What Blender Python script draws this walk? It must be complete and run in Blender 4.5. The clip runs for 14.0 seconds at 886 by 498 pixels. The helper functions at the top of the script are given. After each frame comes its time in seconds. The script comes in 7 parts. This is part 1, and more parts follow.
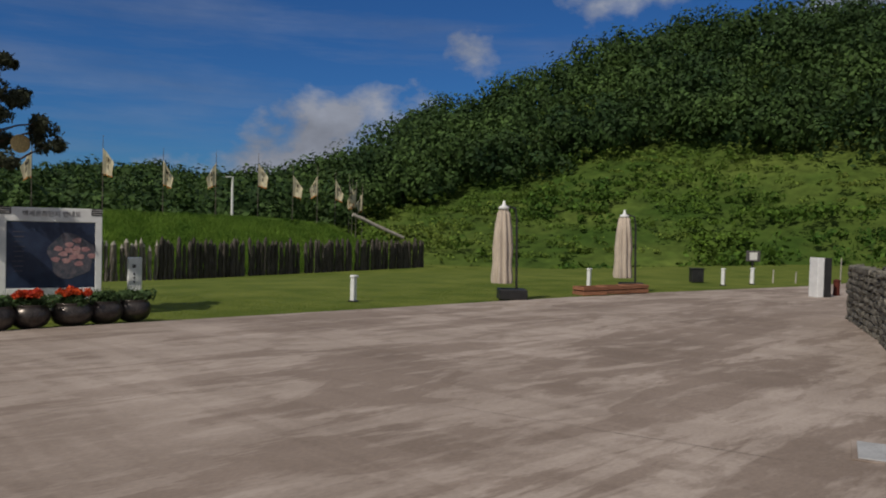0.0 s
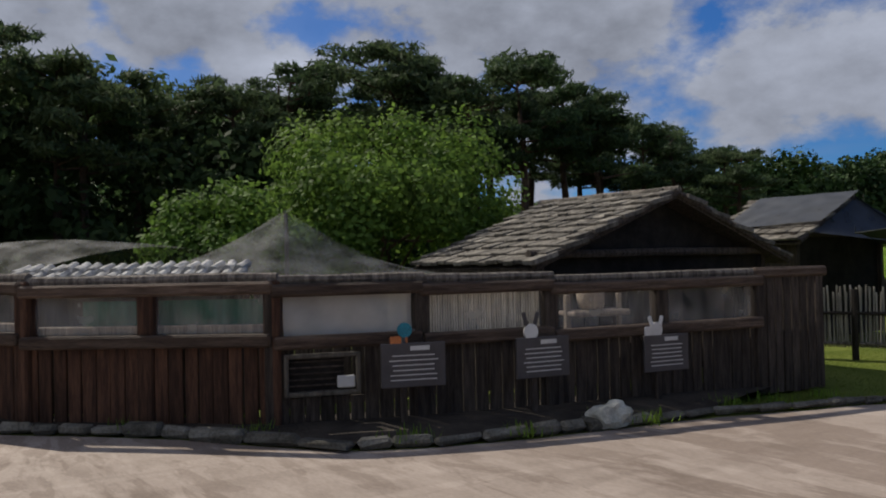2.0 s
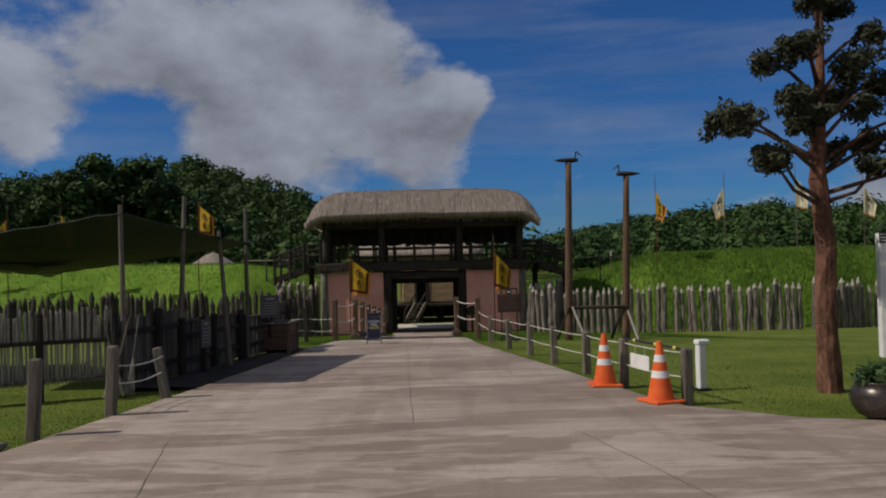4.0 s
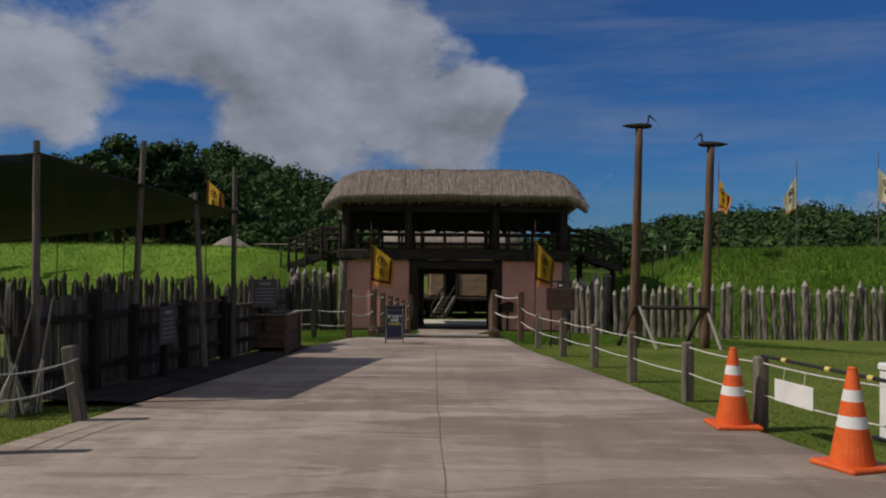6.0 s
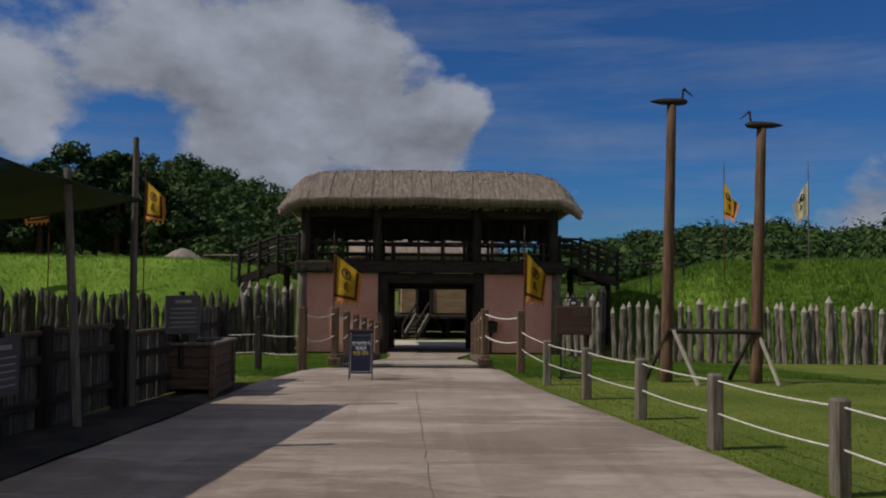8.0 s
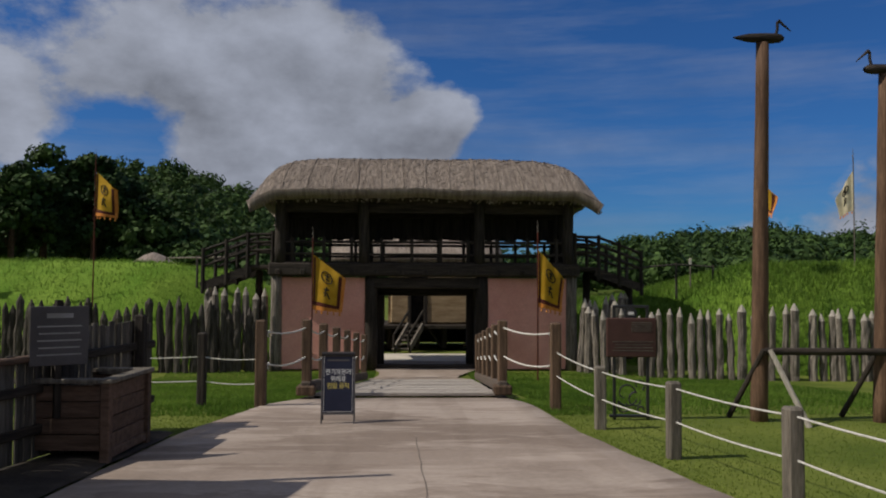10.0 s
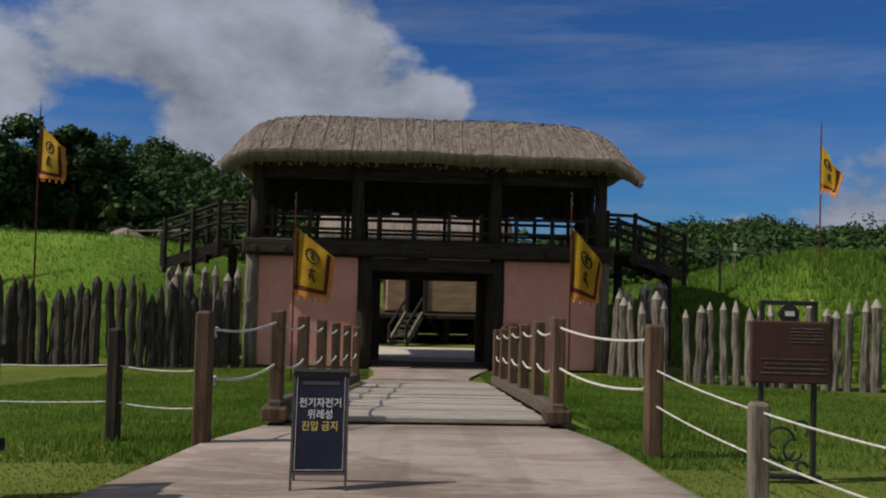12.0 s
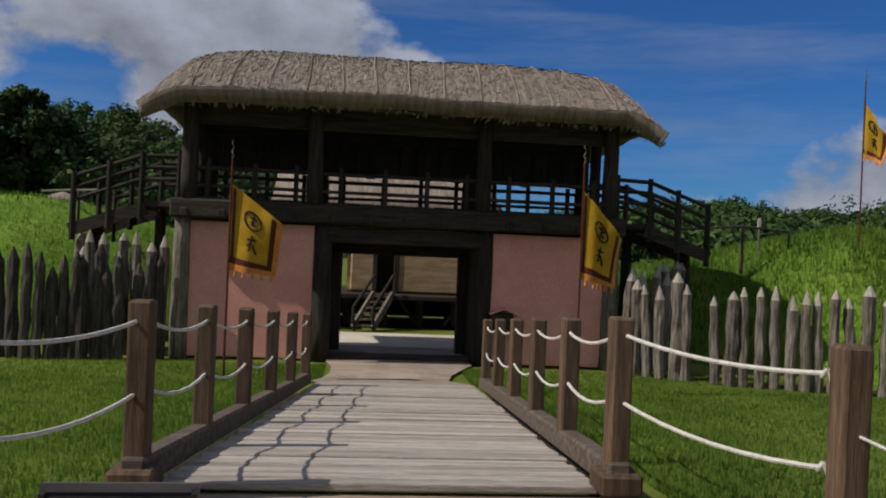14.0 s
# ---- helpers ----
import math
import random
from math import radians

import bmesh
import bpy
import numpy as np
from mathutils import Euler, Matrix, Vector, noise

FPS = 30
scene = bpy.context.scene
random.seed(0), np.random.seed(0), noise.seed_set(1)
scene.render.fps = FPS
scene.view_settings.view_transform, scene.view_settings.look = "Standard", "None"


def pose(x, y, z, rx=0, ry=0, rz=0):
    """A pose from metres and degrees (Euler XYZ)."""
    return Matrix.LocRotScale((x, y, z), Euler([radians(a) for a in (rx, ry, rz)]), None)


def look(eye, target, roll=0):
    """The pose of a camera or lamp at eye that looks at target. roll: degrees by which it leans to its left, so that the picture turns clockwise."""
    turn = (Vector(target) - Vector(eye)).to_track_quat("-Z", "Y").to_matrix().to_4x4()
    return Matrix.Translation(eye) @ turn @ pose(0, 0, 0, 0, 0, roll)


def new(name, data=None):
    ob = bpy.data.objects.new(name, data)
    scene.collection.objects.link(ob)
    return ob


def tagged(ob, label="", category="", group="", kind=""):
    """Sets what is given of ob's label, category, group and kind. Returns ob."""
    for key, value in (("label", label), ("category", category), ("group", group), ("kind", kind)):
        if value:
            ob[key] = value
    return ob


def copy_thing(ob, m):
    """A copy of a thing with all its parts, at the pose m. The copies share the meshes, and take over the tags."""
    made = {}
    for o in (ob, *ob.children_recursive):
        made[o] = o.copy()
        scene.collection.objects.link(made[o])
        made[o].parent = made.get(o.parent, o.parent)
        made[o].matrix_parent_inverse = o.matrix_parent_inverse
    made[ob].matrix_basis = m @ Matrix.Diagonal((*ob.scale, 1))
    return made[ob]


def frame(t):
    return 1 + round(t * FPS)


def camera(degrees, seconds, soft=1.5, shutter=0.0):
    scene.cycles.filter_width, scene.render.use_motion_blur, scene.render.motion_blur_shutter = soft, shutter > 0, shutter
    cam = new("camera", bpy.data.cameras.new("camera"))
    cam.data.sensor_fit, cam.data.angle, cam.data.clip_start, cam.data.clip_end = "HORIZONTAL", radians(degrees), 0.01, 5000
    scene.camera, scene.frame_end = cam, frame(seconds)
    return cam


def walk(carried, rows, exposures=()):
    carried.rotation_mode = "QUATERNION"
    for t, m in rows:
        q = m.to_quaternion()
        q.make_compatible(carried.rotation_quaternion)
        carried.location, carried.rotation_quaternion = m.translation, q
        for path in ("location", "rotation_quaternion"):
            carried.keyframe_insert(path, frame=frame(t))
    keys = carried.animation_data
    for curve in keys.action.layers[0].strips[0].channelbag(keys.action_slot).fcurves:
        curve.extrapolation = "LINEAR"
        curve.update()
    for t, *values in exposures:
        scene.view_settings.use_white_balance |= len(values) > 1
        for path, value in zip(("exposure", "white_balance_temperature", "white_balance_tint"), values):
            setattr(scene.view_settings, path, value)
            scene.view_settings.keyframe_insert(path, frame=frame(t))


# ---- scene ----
cam = camera(58.3, 14.0, soft=2.0)

PATH = [
    (0, (1.321, -8.476, 1.735), (2.699, -7.028, 1.677), 1.5),
    (0.2, (1.322, -8.101, 1.713), (2.572, -6.54, 1.669), 0.9),
    (0.4, (1.226, -7.692, 1.693), (2.206, -5.949, 1.668), 0.2),
    (0.5, (1.193, -7.407, 1.683), (1.983, -5.57, 1.669), 0.0),
    (0.6, (1.149, -7.162, 1.673), (1.638, -5.223, 1.671), -0.3),
    (0.8, (1.109, -7.002, 1.727), (0.996, -5.005, 1.727), -1.1),
    (1, (0.976, -6.8, 1.745), (0.343, -4.903, 1.743), -1.6),
    (1.2, (0.727, -6.516, 1.737), (-0.409, -4.87, 1.746), -2.0),
    (1.5, (0.411, -6.153, 1.676), (-1.172, -4.931, 1.701), -1.2),
    (1.8, (0.031, -5.921, 1.684), (-1.669, -4.868, 1.711), -1.1),
    (2, (-0.237, -5.757, 1.716), (-1.892, -4.635, 1.742), -1.3),
    (2.2, (-0.488, -5.429, 1.751), (-1.992, -4.111, 1.768), -2.0),
    (2.4, (-0.756, -5.11, 1.723), (-1.933, -3.493, 1.723), -1.8),
    (2.5, (-0.839, -4.949, 1.705), (-1.821, -3.206, 1.701), -1.3),
    (2.7, (-0.865, -4.642, 1.699), (-1.373, -2.708, 1.687), -0.7),
    (3, (-0.811, -4.127, 1.664), (-0.886, -2.129, 1.648), -0.4),
    (3.5, (-0.664, -3.423, 1.654), (-0.455, -1.434, 1.629), -0.8),
    (4, (-0.525, -2.636, 1.575), (-0.466, -0.637, 1.619), -1.3),
    (6.5, (-0.727, 1.933, 1.357), (-0.739, 3.933, 1.387), 0.5),
    (7, (-0.826, 2.776, 1.364), (-0.802, 4.775, 1.422), 0.6),
    (7.5, (-0.858, 3.76, 1.33), (-0.805, 5.758, 1.398), 0.6),
    (10, (-0.99, 8.339, 1.225), (-0.891, 10.335, 1.313), 0.3),
    (10.5, (-1.027, 9.251, 1.243), (-0.938, 11.248, 1.321), 0.4),
    (11, (-1.127, 10.188, 1.179), (-1.037, 12.184, 1.254), 0.9),
    (11.5, (-1.203, 11.073, 1.166), (-1.113, 13.069, 1.234), 1.5),
    (12, (-1.255, 11.966, 1.142), (-1.13, 13.961, 1.196), 1.5),
    (12.5, (-1.251, 12.87, 1.125), (-1.08, 14.863, 1.167), 1.8),
    (13, (-1.194, 13.739, 1.101), (-1.005, 15.73, 1.126), 1.8),
    (13.5, (-1.159, 14.576, 1.068), (-0.961, 16.566, 1.073), 2.0),
    (14, (-1.146, 15.39, 1.069), (-0.944, 17.38, 1.067), 2.5),
]
walk(cam, [(t, look(eye, target, roll)) for t, eye, target, roll in PATH],
     [(0, -0.55), (0.6, -0.56), (1.1, -0.56), (1.5, -0.28), (2.2, -0.14), (2.6, -0.22), (3.0, -0.46), (7.5, -0.50), (10.0, -0.31), (12.5, -0.27), (14.0, -0.20)])

# ---- world and sun ----
SUN_AZ = Vector((-0.985, -0.17))        # where the sun stands, seen from above
SUN_EL = 45.5


def make_world():
    w = bpy.data.worlds.new("world")
    scene.world = w
    w.use_nodes = True
    nt = w.node_tree
    nt.nodes.clear()
    n, l = nt.nodes.new, nt.links.new
    out, bg = n("ShaderNodeOutputWorld"), n("ShaderNodeBackground")
    sky = n("ShaderNodeTexSky")
    sky.sky_type, sky.sun_disc = "NISHITA", False
    sky.sun_elevation = radians(SUN_EL)
    sky.sun_rotation = math.atan2(SUN_AZ.x, SUN_AZ.y)
    sky.air_density, sky.dust_density, sky.ozone_density = 1.0, 0.3, 2.5
    tc = n("ShaderNodeTexCoord")
    sep = n("ShaderNodeSeparateXYZ")
    l(tc.outputs["Generated"], sep.inputs[0])

    def math_(op, a, b=None, clamp=False):
        m = n("ShaderNodeMath")
        m.operation, m.use_clamp = op, clamp
        for k, v in enumerate((a, b)):
            if v is None:
                continue
            if isinstance(v, (int, float)):
                m.inputs[k].default_value = v
            else:
                l(v, m.inputs[k])
        return m.outputs[0]

    def noise_(scale, detail, rough, zs, off=0.0, lift=(0, 0, 0)):
        mp = n("ShaderNodeMapping")
        mp.inputs["Scale"].default_value = (scale, scale, scale * zs)
        mp.inputs["Location"].default_value = (off + lift[0], off * 0.7 + lift[1], lift[2])
        l(tc.outputs["Generated"], mp.inputs[0])
        t = n("ShaderNodeTexNoise")
        t.inputs["Scale"].default_value, t.inputs["Detail"].default_value = 1.0, detail
        t.inputs["Roughness"].default_value = rough
        l(mp.outputs[0], t.inputs["Vector"])
        return t.outputs["Fac"]

    def bank(direction, sharp):
        """How near the view is to a direction, 0 to 1: the banks in which the cumulus gathers, added fill banks among
        them.
        """
        d = Vector(direction).normalized()
        dot = n("ShaderNodeVectorMath")
        dot.operation = "DOT_PRODUCT"
        l(tc.outputs["Generated"], dot.inputs[0])
        dot.inputs[1].default_value = d
        return math_("POWER", math_("MAXIMUM", dot.outputs["Value"], 0.0), sharp)

    big = noise_(4.2, 9, 0.58, 1.6, 3.1)
    mass = None
    for d, sharp, amount in CLOUD_AND_FILL_BANKS:
        b = math_("MULTIPLY", bank(d, sharp), amount)
        mass = b if mass is None else math_("ADD", mass, b)
    cover = math_("ADD", math_("MULTIPLY", math_("SUBTRACT", big, 0.5), 3.1), math_("MINIMUM", mass, 0.80))
    dens = math_("MULTIPLY", math_("SUBTRACT", cover, 0.30), 3.0, True)
    cirrus = noise_(2.2, 6, 0.62, 9.0, 7.7)
    dens2 = math_("MULTIPLY", math_("MULTIPLY", math_("SUBTRACT", cirrus, 0.48), 2.2, True), 0.46)
    dens = math_("MAXIMUM", dens, dens2)
    # thin haze round the sun
    sunward = (SUN_AZ.x * 0.9, SUN_AZ.y * 0.9, 0.42)
    dens = math_("MAXIMUM", dens, math_("MULTIPLY", bank(sunward, 5), 0.5))
    dens = math_("MULTIPLY", dens, math_("MULTIPLY", math_("ADD", sep.outputs["Z"], 0.02), 12.0, True))
    # cloud tops white, thick bases grey
    over = noise_(4.2, 9, 0.58, 1.6, 3.1, (0.10, 0.0, 0.26))
    lit = math_("SUBTRACT", big, over)
    thick = math_("MULTIPLY", math_("SUBTRACT", cover, 0.62), 1.1, True)
    shade = math_("SUBTRACT", math_("ADD", 0.88, math_("MULTIPLY", lit, 1.9)), math_("MULTIPLY", thick, 0.16))
    cloud = n("ShaderNodeMixRGB")
    cloud.blend_type = "MULTIPLY"
    cloud.inputs[0].default_value = 1.0
    cloud.inputs[1].default_value = (4.7, 5.1, 6.2, 1)
    l(shade, cloud.inputs[2])
    tint = n("ShaderNodeMixRGB")
    tint.blend_type = "MULTIPLY"
    tint.inputs[0].default_value = 1.0
    tint.inputs[2].default_value = (0.225, 0.54, 1.0, 1)
    l(sky.outputs[0], tint.inputs[1])
    mix = n("ShaderNodeMixRGB")
    l(dens, mix.inputs[0])
    l(tint.outputs[0], mix.inputs[1])
    l(cloud.outputs[0], mix.inputs[2])
    l(mix.outputs[0], bg.inputs[0])
    bg.inputs[1].default_value = 0.08
    l(bg.outputs[0], out.inputs[0])




def heading(az, el):
    a, e = radians(az), radians(el)
    return math.sin(a) * math.cos(e), math.cos(a) * math.cos(e), math.sin(e)


CLOUD_AND_FILL_BANKS = [(heading(3.0, 11.0), 900, 0.75), (heading(0.5, 7.0), 700, 0.70), (heading(-3.5, 10), 260, 0.55), (heading(-4.5, 17), 420, 0.60), (heading(-13, 16.5), 110, 0.72), (heading(-21, 16), 300, 0.45), (heading(-12, 8), 500, 0.4),
               (heading(-19.5, 8.5), 2600, -0.5), (heading(-26, 12), 400, 0.6), (heading(3.0, 18.5), 1100, -0.6), (heading(14, 17), 120, -0.55), (heading(22.3, 15.8), 150, -0.5), (heading(45, 12.6), 700, 0.62),
               (heading(-33, 15), 90, 0.75), (heading(-46, 14), 90, 0.80), (heading(-64, 18), 90, 0.70), (heading(-82, 17), 120, 0.5), (heading(-27, 20.5), 1800, -0.35),
               (heading(-22, 34), 25, 0.5), (heading(34, 5.5), 300, 0.7), (heading(39.5, 7.0), 500, 0.5), (heading(29, 3.5), 500, 0.55), (heading(41, 8.0), 500, 0.6),
               (heading(22, 4.5), 600, 0.4), (heading(9, 4.0), 500, 0.45),
               # unseen banks behind and overhead, added to lighten the shaded sides
               (heading(180, 35), 2.2, 1.0), (heading(-130, 40), 3, 0.8), (heading(120, 45), 4, 0.7), (heading(-70, 62), 6, 0.6), (heading(180, 80), 6, 0.4)]
make_world()
sun = new("sun", bpy.data.lights.new("sun", "SUN"))
sun.data.energy, sun.data.angle, sun.data.color = 4.3, radians(0.55), (1.0, 0.925, 0.81)
sun.matrix_world = look((SUN_AZ.x * 40, SUN_AZ.y * 40, 40 * math.tan(radians(SUN_EL))), (0, 0, 0))


# ---- mesh helpers ----
class Geo:
    """Vertices and faces gathered for one mesh."""

    def __init__(self):
        self.v, self.f = [], []

    def add(self, vs, fs, centre=None):
        o = len(self.v)
        self.v += [tuple(p) for p in vs]
        for face in fs:
            if centre is not None:
                a, b, c = (Vector(vs[i]) for i in face[:3])
                mid = sum((Vector(vs[i]) for i in face), Vector()) / len(face)
                if (b - a).cross(c - a).dot(mid - Vector(centre)) < 0:
                    face = face[::-1]
            self.f.append(tuple(o + i for i in face))
        return self

    def box(self, c, s, rz=0.0, bev=0.0, m=None):
        """A box of full size s at centre c, its edges chamfered by bev; m: a matrix in place of c and rz."""
        hx, hy, hz = s[0] / 2, s[1] / 2, s[2] / 2
        m = m or (Matrix.Translation(c) @ Matrix.Rotation(radians(rz), 4, "Z"))
        signs = [(x, y, z) for x in (-1, 1) for y in (-1, 1) for z in (-1, 1)]
        if bev <= 0:
            vs = [m @ Vector((x * hx, y * hy, z * hz)) for x, y, z in signs]
            fs = [(0, 1, 3, 2), (4, 6, 7, 5), (0, 4, 5, 1), (2, 3, 7, 6), (0, 2, 6, 4), (1, 5, 7, 3)]
            return self.add(vs, fs, m.translation)
        h = (hx, hy, hz)
        b = min(bev, 0.45 * min(s))
        idx, vs = {}, []
        for sg in signs:
            for a in range(3):
                idx[sg, a] = len(vs)
                vs.append(m @ Vector([sg[k] * (h[k] if k == a else h[k] - b) for k in range(3)]))
        fs = []
        for a in range(3):
            p, q = [k for k in range(3) if k != a]
            for s0 in (-1, 1):
                ring = []
                for sp, sq in ((-1, -1), (1, -1), (1, 1), (-1, 1)):
                    sg = [0, 0, 0]
                    sg[a], sg[p], sg[q] = s0, sp, sq
                    ring.append(idx[tuple(sg), a])
                fs.append(tuple(ring))
            for sp in (-1, 1):
                for sq in (-1, 1):
                    lo, hi = [0, 0, 0], [0, 0, 0]
                    lo[a], hi[a] = -1, 1
                    lo[p] = hi[p] = sp
                    lo[q] = hi[q] = sq
                    fs.append((idx[tuple(lo), p], idx[tuple(hi), p], idx[tuple(hi), q], idx[tuple(lo), q]))
        for sg in signs:
            fs.append((idx[sg, 0], idx[sg, 1], idx[sg, 2]))
        return self.add(vs, fs, m.translation)

    def rod(self, p0, p1, r0, r1=None, n=8, rough=0.0, segs=1, point=0.0, rng=random):
        """A round bar from p0 to p1 with both radii, its outline uneven by rough; point: length of a cut tip."""
        p0, p1 = Vector(p0), Vector(p1)
        r1 = r0 if r1 is None else r1
        d = p1 - p0
        q = d.to_track_quat("Z", "Y")
        L = d.length
        levels = [(i / segs * (L - point), r0 + (r1 - r0) * i / segs) for i in range(segs + 1)]
        if point:
            levels.append((L, r1 * 0.16))
        vs, fs = [], []
        for z, r in levels:
            ox, oy = (rng.uniform(-rough, rough) * r for _ in range(2)) if rough and 0 < z < L - point else (0, 0)
            for k in range(n):
                a = 2 * math.pi * k / n
                rr = r * (1 + (rng.uniform(-rough, rough) if rough else 0))
                vs.append(p0 + q @ Vector((rr * math.cos(a) + ox, rr * math.sin(a) + oy, z)))
        for i in range(len(levels) - 1):
            for k in range(n):
                k2 = (k + 1) % n
                fs.append((i * n + k, i * n + k2, (i + 1) * n + k2, (i + 1) * n + k))
        fs.append(tuple(range(n - 1, -1, -1)))
        fs.append(tuple(len(vs) - n + k for k in range(n)))
        return self.add(vs, fs)

    def tube(self, pts, r, n=6, r_end=None):
        pts = [Vector(p) for p in pts]
        vs, fs = [], []
        for i, p in enumerate(pts):
            d = (pts[min(i + 1, len(pts) - 1)] - pts[max(i - 1, 0)]).normalized()
            q = d.to_track_quat("Z", "Y")
            rr = r if r_end is None else r + (r_end - r) * i / (len(pts) - 1)
            vs += [p + q @ Vector((rr * math.cos(2 * math.pi * k / n), rr * math.sin(2 * math.pi * k / n), 0)) for k in range(n)]
        for i in range(len(pts) - 1):
            for k in range(n):
                k2 = (k + 1) % n
                fs.append((i * n + k, i * n + k2, (i + 1) * n + k2, (i + 1) * n + k))
        fs += [tuple(range(n - 1, -1, -1)), tuple(len(vs) - n + k for k in range(n))]
        return self.add(vs, fs)

    def lathe(self, profile, n=20, c=(0, 0, 0)):
        """profile: (radius, height) from below to above."""
        vs = [(c[0] + r * math.cos(2 * math.pi * k / n), c[1] + r * math.sin(2 * math.pi * k / n), c[2] + z) for r, z in profile for k in range(n)]
        fs = [(i * n + k, i * n + (k + 1) % n, (i + 1) * n + (k + 1) % n, (i + 1) * n + k) for i in range(len(profile) - 1) for k in range(n)]
        fs += [tuple(range(n - 1, -1, -1)), tuple(len(vs) - n + k for k in range(n))]
        return self.add(vs, fs)

    def sheet(self, rows, thick=0.0):
        """A grid of points, row by row; thick: a second skin below it and closed rims."""
        nr, nc = len(rows), len(rows[0])
        vs = [Vector(p) for r in rows for p in r]
        fs = [(i * nc + j, i * nc + j + 1, (i + 1) * nc + j + 1, (i + 1) * nc + j) for i in range(nr - 1) for j in range(nc - 1)]
        if thick:
            nrm = [Vector() for _ in vs]
            for f in fs:
                k = (vs[f[1]] - vs[f[0]]).cross(vs[f[3]] - vs[f[0]])
                for i in f:
                    nrm[i] += k
            o = len(vs)
            vs += [p - k.normalized() * thick for p, k in zip(vs, nrm)]
            fs += [tuple(o + i for i in f[::-1]) for f in fs]
            rim = [j for j in range(nc)] + [i * nc + nc - 1 for i in range(1, nr)] + [(nr - 1) * nc + j for j in range(nc - 2, -1, -1)] + [i * nc for i in range(nr - 2, 0, -1)]
            for a, b in zip(rim, rim[1:] + rim[:1]):
                fs.append((b, a, o + a, o + b))
        return self.add(vs, fs)

    def mesh(self, name, smooth=False):
        me = bpy.data.meshes.new(name)
        me.from_pydata(self.v, [], self.f)
        if smooth:
            me.polygons.foreach_set("use_smooth", [True] * len(me.polygons))
        me.update()
        return me


def part(name, geo, material, parent, label="", smooth=False, m=None):
    """One mesh object under a thing or a part."""
    me = geo if isinstance(geo, bpy.types.Mesh) else geo.mesh(name, smooth)
    if material and not me.materials:
        me.materials.append(material)
    ob = new(name, me)
    ob.parent = parent
    if m is not None:
        ob.matrix_basis = m
    return tagged(ob, label)


def thing(name, m, label, category, group="", kind=""):
    """An empty at a thing's base."""
    ob = new(name)
    ob.empty_display_size = 0.1
    ob.matrix_basis = m
    return tagged(ob, label, category, group, kind)


def solid(name, geo, material, label, category="", group="", kind="", m=None, smooth=False):
    """A thing or a piece of the setting that is one mesh."""
    me = geo if isinstance(geo, bpy.types.Mesh) else geo.mesh(name, smooth)
    if material and not me.materials:
        me.materials.append(material)
    ob = new(name, me)
    if m is not None:
        ob.matrix_basis = m
    return tagged(ob, label, category, group, kind)


def lerp_list(pts, v):
    """Piecewise linear: pts of (key, value) with rising keys."""
    if v <= pts[0][0]:
        return pts[0][1]
    for (a, x), (b, y) in zip(pts, pts[1:]):
        if v <= b:
            return x + (y - x) * (v - a) / (b - a)
    return pts[-1][1]


def along(pts, step):
    """Points at even steps on a polyline, with the heading in degrees."""
    out = []
    left = 0.0
    for a, b in zip(pts, pts[1:]):
        a, b = Vector(a), Vector(b)
        L = (b - a).length
        h = math.degrees(math.atan2(b.y - a.y, b.x - a.x))
        while left < L:
            out.append((a.lerp(b, left / L), h))
            left += step
        left -= L
    return out


